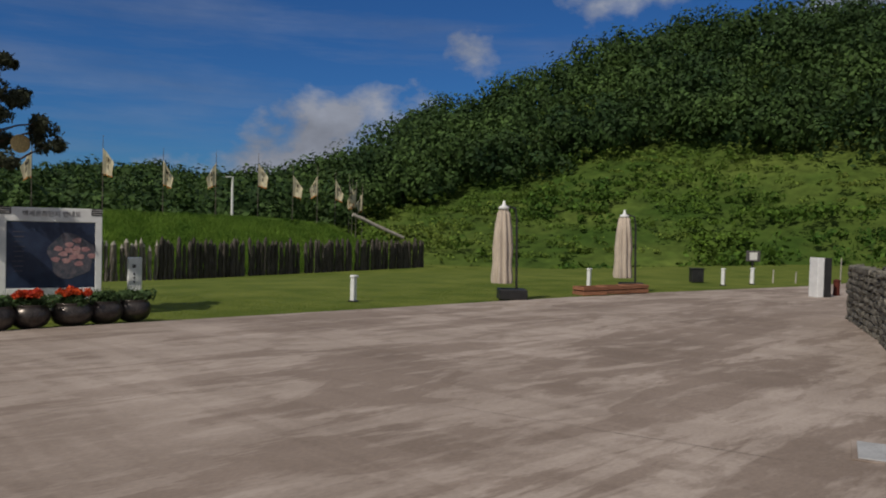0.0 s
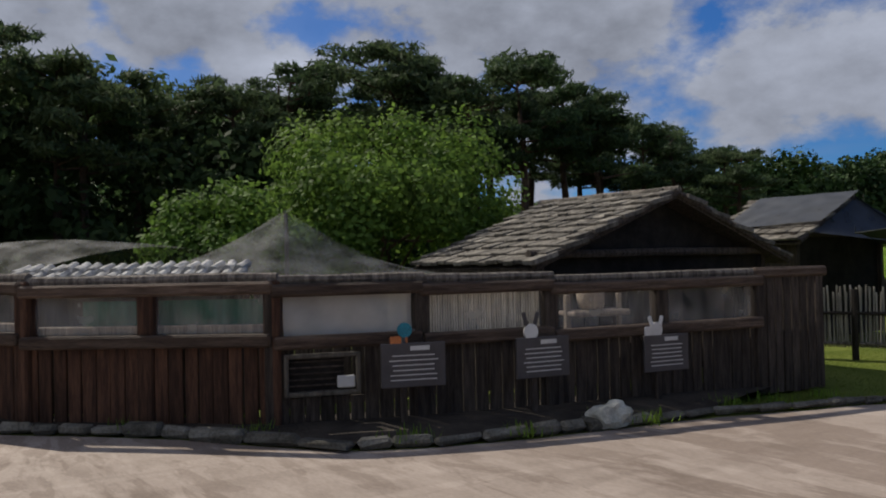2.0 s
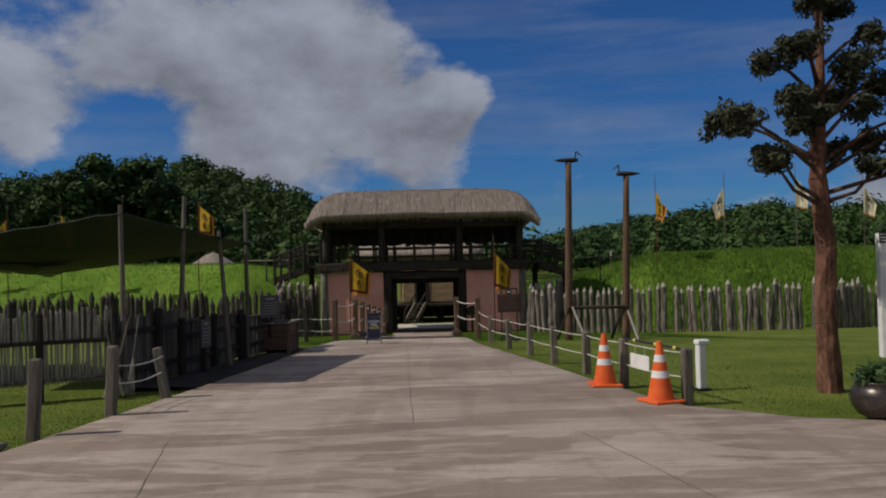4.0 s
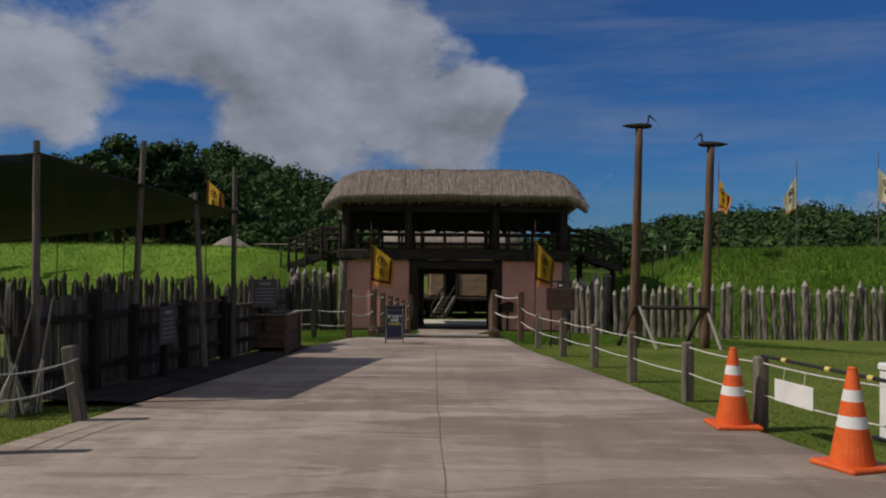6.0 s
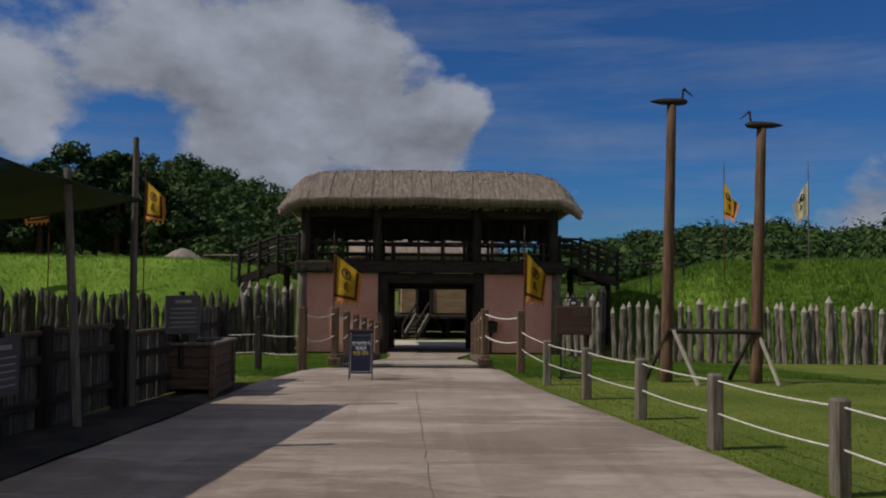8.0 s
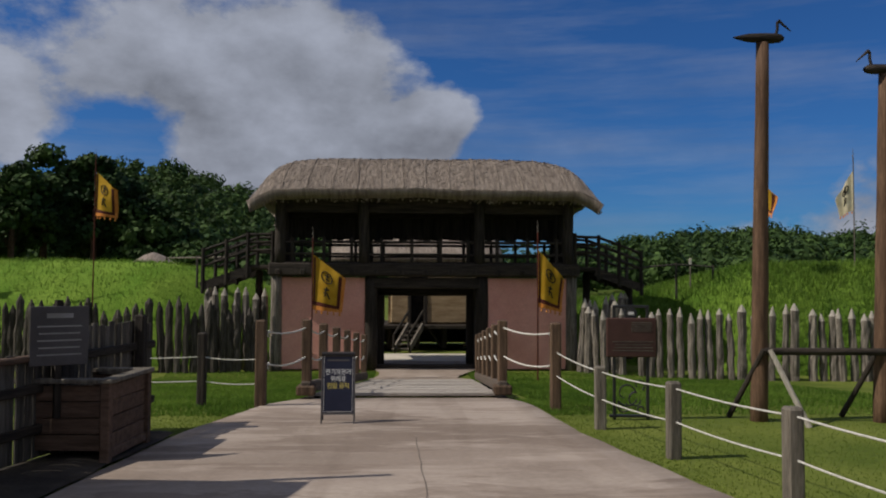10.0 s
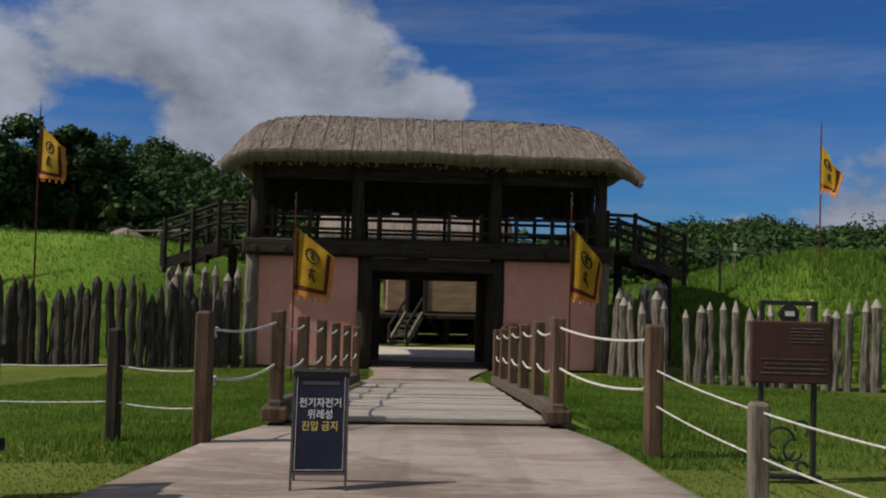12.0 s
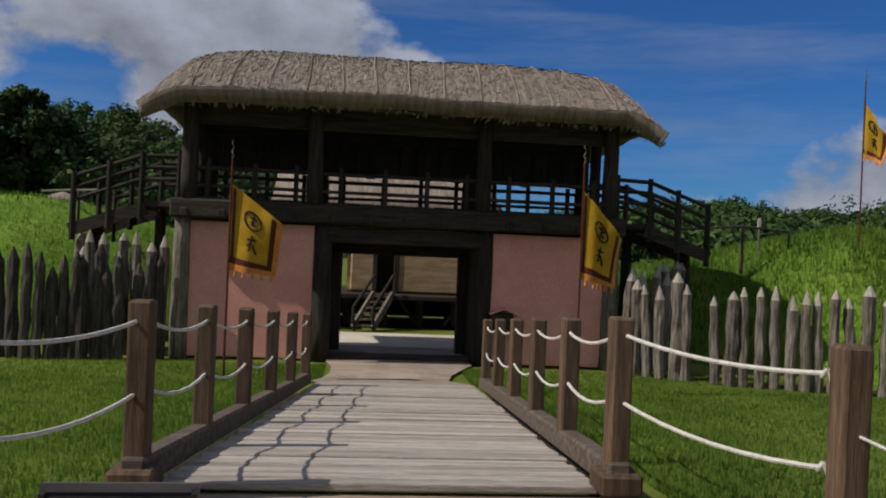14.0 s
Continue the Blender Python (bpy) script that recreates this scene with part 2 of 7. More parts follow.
# ---- materials ----
def material(name, c1, c2, rough=0.8, scale=6.0, stretch=(1, 1, 1), fine=60.0, bump=0.3, fine_amt=0.35, obj_var=0.0, island=0.0,
             metal=0.0, world=False, spec=0.3, c3=None, c3_at=0.62, trans=0.0):
    """Two-colour noise at a large and a fine scale, with relief; stretch draws the grain out along an axis."""
    mat = bpy.data.materials.new(name)
    mat.use_nodes = True
    nt = mat.node_tree
    n, l = nt.nodes.new, nt.links.new
    bs = nt.nodes["Principled BSDF"]
    tc = n("ShaderNodeTexCoord")
    src = tc.outputs["Object"]
    if world:
        src = n("ShaderNodeNewGeometry").outputs["Position"]
    info = n("ShaderNodeObjectInfo")
    add = n("ShaderNodeVectorMath")
    add.operation = "MULTIPLY_ADD"
    add.inputs[1].default_value = (1, 1, 1)
    l(src, add.inputs[0])
    if not world:
        sc = n("ShaderNodeMath")
        sc.operation = "MULTIPLY"
        sc.inputs[1].default_value = 37.0
        l(info.outputs["Random"], sc.inputs[0])
        l(sc.outputs[0], add.inputs[2])
    mp = n("ShaderNodeMapping")
    mp.inputs["Scale"].default_value = stretch
    l(add.outputs[0], mp.inputs[0])

    def tex(s, d):
        t = n("ShaderNodeTexNoise")
        t.inputs["Scale"].default_value, t.inputs["Detail"].default_value, t.inputs["Roughness"].default_value = s, d, 0.6
        l(mp.outputs[0], t.inputs["Vector"])
        return t.outputs["Fac"]

    big, small = tex(scale, 5), tex(fine, 4)
    ramp = n("ShaderNodeValToRGB")
    e = ramp.color_ramp.elements
    e[0].position, e[1].position = 0.36, 0.64
    e[0].color, e[1].color = (*c1, 1), (*c2, 1)
    if c3:
        x = e.new(c3_at + 0.12)
        x.color = (*c3, 1)
    l(big, ramp.inputs[0])
    val = n("ShaderNodeMapRange")
    val.inputs["From Min"].default_value, val.inputs["From Max"].default_value = 0.25, 0.75
    val.inputs["To Min"].default_value, val.inputs["To Max"].default_value = 1 - fine_amt, 1 + fine_amt
    l(small, val.inputs["Value"])
    mul = n("ShaderNodeMixRGB")
    mul.blend_type = "MULTIPLY"
    mul.inputs[0].default_value = 1.0
    l(ramp.outputs[0], mul.inputs[1])
    l(val.outputs[0], mul.inputs[2])
    col = mul.outputs[0]
    for amount, socket in ((obj_var, info.outputs["Random"]), (island, None)):
        if amount:
            if socket is None:
                socket = n("ShaderNodeNewGeometry").outputs["Random Per Island"]
            mr = n("ShaderNodeMapRange")
            mr.inputs["To Min"].default_value, mr.inputs["To Max"].default_value = 1 - amount, 1 + amount
            l(socket, mr.inputs["Value"])
            mm = n("ShaderNodeMixRGB")
            mm.blend_type = "MULTIPLY"
            mm.inputs[0].default_value = 1.0
            l(col, mm.inputs[1])
            l(mr.outputs[0], mm.inputs[2])
            col = mm.outputs[0]
    l(col, bs.inputs["Base Color"])
    bs.inputs["Roughness"].default_value, bs.inputs["Metallic"].default_value = rough, metal
    bs.inputs["Specular IOR Level"].default_value = spec
    if bump:
        b = n("ShaderNodeBump")
        b.inputs["Strength"].default_value, b.inputs["Distance"].default_value = bump, 0.02
        l(small, b.inputs["Height"])
        l(b.outputs[0], bs.inputs["Normal"])
    if trans:
        out = nt.nodes["Material Output"]
        tr, mx = n("ShaderNodeBsdfTranslucent"), n("ShaderNodeMixShader")
        l(col, tr.inputs[0])
        mx.inputs[0].default_value = trans
        l(bs.outputs[0], mx.inputs[1])
        l(tr.outputs[0], mx.inputs[2])
        l(mx.outputs[0], out.inputs[0])
    return mat


def sheer(name, color, see, rough=0.6, scale=3.0):
    """Netting or plastic film: lets part of the light straight through, unevenly."""
    mat = bpy.data.materials.new(name)
    mat.use_nodes = True
    nt = mat.node_tree
    n, l = nt.nodes.new, nt.links.new
    bs, out = nt.nodes["Principled BSDF"], nt.nodes["Material Output"]
    bs.inputs["Base Color"].default_value = (*color, 1)
    bs.inputs["Roughness"].default_value = rough
    tc, nz, mr = n("ShaderNodeTexCoord"), n("ShaderNodeTexNoise"), n("ShaderNodeMapRange")
    nz.inputs["Scale"].default_value, nz.inputs["Detail"].default_value = scale, 6
    l(tc.outputs["Object"], nz.inputs["Vector"])
    mr.inputs["To Min"].default_value, mr.inputs["To Max"].default_value = max(0, see - 0.25), min(1, see + 0.25)
    mr.inputs["From Min"].default_value, mr.inputs["From Max"].default_value = 0.3, 0.7
    l(nz.outputs["Fac"], mr.inputs["Value"])
    tr, mx = n("ShaderNodeBsdfTransparent"), n("ShaderNodeMixShader")
    l(mr.outputs[0], mx.inputs[0])
    l(bs.outputs[0], mx.inputs[1])
    l(tr.outputs[0], mx.inputs[2])
    l(mx.outputs[0], out.inputs[0])
    return mat


UP = (14, 14, 1.2)      # grain along z
AX = (1.2, 14, 14)      # grain along x
AY = (14, 1.2, 14)


def worn_concrete():
    """Pale concrete with broad sharp-edged damp stains, fine grit and faint cracks."""
    mat = material("concrete", (0.322, 0.263, 0.22), (0.412, 0.342, 0.292), 0.85, 0.5, (0.6, 1.0, 1), 34, 0.14, 0.14, world=True)
    nt = mat.node_tree
    n, l = nt.nodes.new, nt.links.new
    bs = nt.nodes["Principled BSDF"]
    col = bs.inputs["Base Color"].links[0].from_socket
    geo, mp = n("ShaderNodeNewGeometry"), n("ShaderNodeMapping")
    l(geo.outputs["Position"], mp.inputs[0])
    mp.inputs["Scale"].default_value = (0.22, 0.75, 1)
    mp.inputs["Rotation"].default_value = (0, 0, 0.22)
    fac = None
    for scale, lo, hi, amount in ((0.9, 0.50, 0.53, 0.85), (2.6, 0.53, 0.565, 0.62), (0.35, 0.45, 0.60, 0.55), (6.5, 0.55, 0.59, 0.38)):
        t, r = n("ShaderNodeTexNoise"), n("ShaderNodeMapRange")
        t.inputs["Scale"].default_value, t.inputs["Detail"].default_value, t.inputs["Roughness"].default_value = scale, 7, 0.62
        t.inputs["Distortion"].default_value = 0.6
        l(mp.outputs[0], t.inputs["Vector"])
        r.inputs["From Min"].default_value, r.inputs["From Max"].default_value, r.inputs["To Max"].default_value = lo, hi, amount
        l(t.outputs["Fac"], r.inputs["Value"])
        if fac is None:
            fac = r.outputs[0]
        else:
            mx = n("ShaderNodeMath")
            mx.operation = "MAXIMUM"
            l(fac, mx.inputs[0])
            l(r.outputs[0], mx.inputs[1])
            fac = mx.outputs[0]
    mix = n("ShaderNodeMixRGB")
    mix.blend_type = "MULTIPLY"
    mix.inputs[2].default_value = (0.59, 0.55, 0.52, 1)
    l(fac, mix.inputs[0])
    l(col, mix.inputs[1])
    # pale scuffed streaks
    mp2, t, r = n("ShaderNodeMapping"), n("ShaderNodeTexNoise"), n("ShaderNodeMapRange")
    l(geo.outputs["Position"], mp2.inputs[0])
    mp2.inputs["Scale"].default_value, mp2.inputs["Rotation"].default_value = (0.5, 1.9, 1), (0, 0, 0.35)
    t.inputs["Scale"].default_value, t.inputs["Detail"].default_value, t.inputs["Roughness"].default_value = 1.6, 8, 0.68
    l(mp2.outputs[0], t.inputs["Vector"])
    r.inputs["From Min"].default_value, r.inputs["From Max"].default_value, r.inputs["To Max"].default_value = 0.52, 0.64, 0.5
    l(t.outputs["Fac"], r.inputs["Value"])
    pale = n("ShaderNodeMixRGB")
    pale.inputs[2].default_value = (0.47, 0.395, 0.34, 1)
    l(r.outputs[0], pale.inputs[0])
    l(mix.outputs[0], pale.inputs[1])
    # tyre streaks drawn out along the walk to the gate
    mp3, t3, r3 = n("ShaderNodeMapping"), n("ShaderNodeTexNoise"), n("ShaderNodeMapRange")
    l(geo.outputs["Position"], mp3.inputs[0])
    mp3.inputs["Scale"].default_value, mp3.inputs["Rotation"].default_value = (1.5, 0.17, 1), (0, 0, 0.05)
    t3.inputs["Scale"].default_value, t3.inputs["Detail"].default_value, t3.inputs["Roughness"].default_value = 1.0, 3, 0.5
    t3.inputs["Distortion"].default_value = 1.1
    l(mp3.outputs[0], t3.inputs["Vector"])
    r3.inputs["From Min"].default_value, r3.inputs["From Max"].default_value, r3.inputs["To Max"].default_value = 0.50, 0.58, 0.40
    l(t3.outputs["Fac"], r3.inputs["Value"])
    track = n("ShaderNodeMixRGB")
    track.blend_type = "MULTIPLY"
    track.inputs[2].default_value = (0.74, 0.72, 0.70, 1)
    l(r3.outputs[0], track.inputs[0])
    l(pale.outputs[0], track.inputs[1])
    l(track.outputs[0], bs.inputs["Base Color"])
    return mat


CONCRETE = worn_concrete()
GRASS = material("lawn", (0.082, 0.115, 0.018), (0.145, 0.172, 0.034), 0.9, 0.6, (1, 1, 1), 22, 0.5, 0.25, world=True, spec=0.1)
BANK = material("bank_grass", (0.105, 0.205, 0.022), (0.18, 0.285, 0.04), 0.9, 0.7, (1, 1, 1), 24, 0.9, 0.5, world=True, spec=0.1)
DIP_BLADE = material("long_lawn_blade", (0.085, 0.165, 0.02), (0.16, 0.26, 0.036), 0.7, 0.7, fine=6, bump=0, island=0.25, world=True, trans=0.5, spec=0.2)
LAWN_BLADE = material("lawn_blade", (0.10, 0.15, 0.02), (0.17, 0.22, 0.036), 0.7, 0.8, fine=12, bump=0, island=0.22, world=True, trans=0.5, spec=0.2)
BLADE = material("grass_blade", (0.10, 0.19, 0.022), (0.185, 0.285, 0.04), 0.7, 0.8, fine=12, bump=0, island=0.3, world=True, trans=0.35, spec=0.2)
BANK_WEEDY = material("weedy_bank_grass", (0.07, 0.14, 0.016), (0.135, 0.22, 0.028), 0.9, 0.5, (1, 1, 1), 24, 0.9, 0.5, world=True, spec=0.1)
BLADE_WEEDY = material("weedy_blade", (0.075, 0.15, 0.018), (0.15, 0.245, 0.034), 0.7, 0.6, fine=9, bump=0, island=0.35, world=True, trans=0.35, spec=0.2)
FENCE_GREY = material("silver_grey_plank", (0.05, 0.043, 0.037), (0.15, 0.134, 0.116), 0.9, 1.6, UP, 9, 0.7, 0.45, obj_var=0.3)
STAKE = material("weathered_stake", (0.078, 0.066, 0.056), (0.25, 0.218, 0.185), 0.9, 1.6, UP, 9, 0.8, 0.45, obj_var=0.25, island=0.3)
# the stake wood again, darkened in colour to stand for shaded fronts
STAKE_SHADED = material("shaded_dark_stake", (0.032, 0.027, 0.023), (0.10, 0.087, 0.074), 0.9, 1.6, UP, 9, 0.8, 0.45, obj_var=0.3, island=0.3)
STAKE_CUT = material("cut_stake_tip", (0.30, 0.27, 0.23), (0.42, 0.38, 0.33), 0.85, 3, UP, 20, 0.4, 0.3)
BEAM = material("dark_beam", (0.015, 0.012, 0.0095), (0.048, 0.038, 0.030), 0.8, 1.2, UP, 8, 0.7, 0.5, obj_var=0.25)
BEAM_X = material("dark_beam_lying", (0.018, 0.014, 0.011), (0.055, 0.043, 0.034), 0.8, 1.2, AX, 8, 0.7, 0.5, obj_var=0.25)
CLAY = material("red_clay", (0.68, 0.315, 0.262), (0.77, 0.39, 0.33), 0.9, 1.1, (1, 1, 1), 40, 0.35, 0.16)
THATCH = material("thatch", (0.195, 0.157, 0.13), (0.335, 0.28, 0.237), 0.95, 1.5, (7, 1, 1), 26, 1.0, 0.42, island=0.16)
POST = material("brown_post", (0.062, 0.038, 0.023), (0.135, 0.086, 0.054), 0.75, 1.5, UP, 9, 0.5, 0.35, obj_var=0.2)
RAILPOST = material("grey_post", (0.09, 0.078, 0.063), (0.19, 0.166, 0.135), 0.85, 1.5, UP, 9, 0.5, 0.35, obj_var=0.2)
DECK = material("deck_plank", (0.30, 0.268, 0.24), (0.45, 0.405, 0.362), 0.85, 1.4, AX, 9, 0.5, 0.3, obj_var=0.22)
ROPE = material("rope", (0.55, 0.53, 0.48), (0.72, 0.70, 0.65), 0.9, 20, (1, 1, 1), 120, 0.6, 0.2)
PLANK = material("weathered_plank", (0.034, 0.026, 0.021), (0.105, 0.083, 0.067), 0.88, 1.6, UP, 9, 0.7, 0.45, obj_var=0.3, island=0.3)
BAMBOO = material("bamboo_cane", (0.22, 0.20, 0.165), (0.38, 0.35, 0.30), 0.75, 1.6, UP, 9, 0.3, 0.35, island=0.35, obj_var=0.25)
SHEDWOOD = material("shed_wood", (0.05, 0.024, 0.015), (0.14, 0.07, 0.042), 0.8, 1.5, UP, 9, 0.7, 0.45, obj_var=0.3, island=0.3)
SHEDWOOD_X = material("shed_wood_lying", (0.055, 0.036, 0.026), (0.14, 0.10, 0.075), 0.8, 1.5, AX, 9, 0.7, 0.45, obj_var=0.3)
BINWOOD = material("bin_wood", (0.085, 0.052, 0.034), (0.16, 0.10, 0.07), 0.8, 1.5, AX, 9, 0.5, 0.35, obj_var=0.25)
KERBWOOD = material("grey_brown_beam", (0.065, 0.05, 0.04), (0.15, 0.12, 0.098), 0.85, 1.4, AX, 9, 0.5, 0.4, obj_var=0.15)
# near-black that stands for the shade in openings, gables and wall cores
DARK = material("dark_shade", (0.012, 0.010, 0.009), (0.03, 0.026, 0.022), 0.9, 3, fine=20, bump=0.3)


# ---- ground ----
def gz(x, y):
    """The height of the ground: a gentle fall towards the gate, a dip in front of the palisade."""
    y0 = 19.0 if x < 5 else max(15.0, 19.0 - (x - 5))
    if y < y0:
        return -0.02 * max(y, -40.0)
    end = 28.5
    low = -1.18
    if y < end:
        return -0.02 * y0 + (low + 0.02 * y0) * (y - y0) / (end - y0)
    return low


LEFT_EDGE = [(-60, -60), (-14, -40), (-8, -11.5), (-5.3, -9.6), (-4.95, -9.25), (-3.67, -8.1), (-2.58, -6.64), (-1.63, -6.24), (-0.45, -6.0), (1.39, -5.75),
             (3.5, -5.2), (5.4, -4.62), (8.8, -4.15), (13.65, -3.58), (16.8, -3.36), (18.8, -2.9), (20.35, -2.5)]
RIGHT_EDGE = [(-60, 60), (-9, 60), (-6.5, 60), (2.0, 60), (2.9, 30.4), (4.3, 22), (4.75, 15.6), (5.15, 8.7), (5.4, 4.3), (5.7, 3.6), (6.6, 2.75), (7.3, 2.5), (9.4, 2.13),
              (11.5, 1.84), (16.7, 0.95), (18.8, 0.8), (20.35, 0.62)]


def build_ground():
    xs = sorted({*np.arange(-60, 60.1, 2.5).round(2), *np.arange(-12, 12, 1.0), -5000, -1500, -500, -200, -100, 100, 200, 500, 1500, 5000})
    ys = sorted({*np.arange(-60, 60.1, 2.0).round(2), 15, 17, 19, 28.5, -5000, -1500, -500, -200, -100, 100, 200, 500, 1500, 5000})
    g = Geo()
    g.sheet([[(x, y, gz(x, y) - 0.035) for x in xs] for y in ys])
    solid("ground", g, GRASS, "green mown lawn sloping gently to the gate", "lawn", kind="structure", smooth=True)
    rows = []
    for y in sorted({*np.arange(-60, -10, 2.5).round(2), *np.arange(-10, 2.0, 0.4).round(2), *np.arange(2.0, 7, 0.06).round(3), *np.arange(7, 20.36, 0.35).round(2), 20.35}):
        a, b = lerp_list(LEFT_EDGE, y), lerp_list(RIGHT_EDGE, y)
        wob = 0.05 * noise.noise((y * 1.7, 3.0, 0)), 0.05 * noise.noise((y * 1.7, 9.0, 0))
        a, b = a + wob[0], b + wob[1] * (1 if y > 6 else 0)
        us = [0, 0.02, 0.1, 0.2, 0.3, 0.4, 0.5, 0.6, 0.7, 0.8, 0.9, 0.98, 1]
        rows.append([(a + (b - a) * u, y, gz(a + (b - a) * u, y) + (0.012 if 0 < u < 1 else -0.03)) for u in us])
    g = Geo()
    g.sheet(rows)
    solid("road", g, CONCRETE, "pale worn concrete forecourt and path with stains", "road", kind="structure", smooth=True)


build_ground()


def joints():
    """Straight joints and cracks in the concrete."""
    seam = material("joint_fill", (0.165, 0.135, 0.11), (0.23, 0.19, 0.16), 0.95, 4, fine=40, bump=0.3, world=True)
    for k, line in enumerate(([(-0.86, 16.4), (-0.73, 9.4), (-0.63, 5.7)], [(-1.0, 5.72), (-0.4, 5.66)], [(-3.05, 5.3), (-2.2, 1.1), (-1.65, -2.2)], [(1.02, 5.3), (2.2, -1.6), (2.6, -4.0)],
                              [(6.4, -3.2), (6.98, -6.2)], [(-2.3, 13.9), (0.9, 13.6)])):
        g = Geo()
        rng = random.Random(k)
        pts = along([Vector(p) for p in line], 0.25)
        rows = []
        for p, h in pts:
            a = radians(h + 90)
            off = rng.uniform(-0.012, 0.012)
            w = rng.uniform(0.002, 0.0045)
            rows.append([(p.x + math.cos(a) * (off + s * w), p.y + math.sin(a) * (off + s * w), gz(p.x, p.y) + 0.0165) for s in (-1, 1)])
        g.sheet(rows)
        solid("pavement_joint", g, seam, "thin dark joint across the concrete", "joint", kind="structure")


joints()


def cover_plate():
    """The pale service cover let into the forecourt."""
    pale = material("pale_plate", (0.30, 0.30, 0.30), (0.40, 0.40, 0.40), 0.7, 3, fine=40, bump=0.2, fine_amt=0.15)
    c = thing("service_cover", pose(7.72, -6.62, gz(7.72, -6.62) + 0.012, 0, 0, 20), "pale grey square service cover in the concrete", "service cover")
    part("rim", Geo().box((0, 0, 0.002), (0.60, 0.60, 0.012), bev=0.003), CONCRETE, c)
    part("lid", Geo().box((0, 0, 0.008), (0.52, 0.52, 0.014), bev=0.004), pale, c, "pale lid")


cover_plate()


def bank_profile(front, crest, h, back, name, label, seed, turf):
    """A grassy rampart: front and crest lines, its height at each of the points."""
    rows = []
    n = len(front)
    cols = 14
    pts = []
    for k in range(n - 1):
        steps = max(2, int((Vector(front[k + 1]) - Vector(front[k])).length / 0.7))
        pts += [(k, s / steps) for s in range(steps)]
    pts.append((n - 2, 1.0))
    for k, u in pts:
        f = Vector(front[k]).lerp(Vector(front[k + 1]), u)
        c = Vector(crest[k]).lerp(Vector(crest[k + 1]), u)
        hh = h[k] + (h[k + 1] - h[k]) * u
        row = []
        for j in range(cols + 1):
            v = j / cols
            if v < 0.7:
                w = v / 0.7
                p = f.lerp(c, w)
                z = gz(*f) - 0.1 + (hh - gz(*f) + 0.1) * (math.sin(w * math.pi / 2) ** 0.85)
            else:
                w = (v - 0.7) / 0.3
                p = c + (c - f).normalized() * back * w
                z = hh - 0.5 * (hh - gz(*f)) * w * w
            z += 0.09 * noise.noise((p.x * 0.9, p.y * 0.9, seed)) + 0.03 * noise.noise((p.x * 4, p.y * 4, seed))
            row.append((p.x, p.y, z))
        rows.append(row)
    g = Geo()
    g.sheet(rows)
    solid(name, g, turf, label, "rampart", kind="structure", smooth=True)
    return rows


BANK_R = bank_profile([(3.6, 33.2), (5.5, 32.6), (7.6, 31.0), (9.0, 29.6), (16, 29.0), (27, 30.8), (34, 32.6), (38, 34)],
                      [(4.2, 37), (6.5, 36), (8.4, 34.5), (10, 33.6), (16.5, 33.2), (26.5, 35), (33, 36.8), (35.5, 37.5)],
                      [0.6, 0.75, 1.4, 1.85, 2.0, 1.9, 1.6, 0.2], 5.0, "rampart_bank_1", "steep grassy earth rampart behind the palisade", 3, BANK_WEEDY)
BANK_L = bank_profile([(-60, 33), (-30, 32.5), (-16, 32), (-8.6, 31.8), (-6.4, 32.6), (-5.0, 33.2)],
                      [(-60, 37), (-30, 36.5), (-16, 36), (-9.0, 35.5), (-7.0, 36.0), (-5.2, 37)],
                      [1.95, 1.95, 1.98, 1.92, 1.62, 0.95], 5.0, "rampart_bank_2", "steep bright green grassy earth rampart beside the gatehouse", 8, BANK)


# ---- gatehouse ----
GATE = (-0.37, 30.83, -1.18)


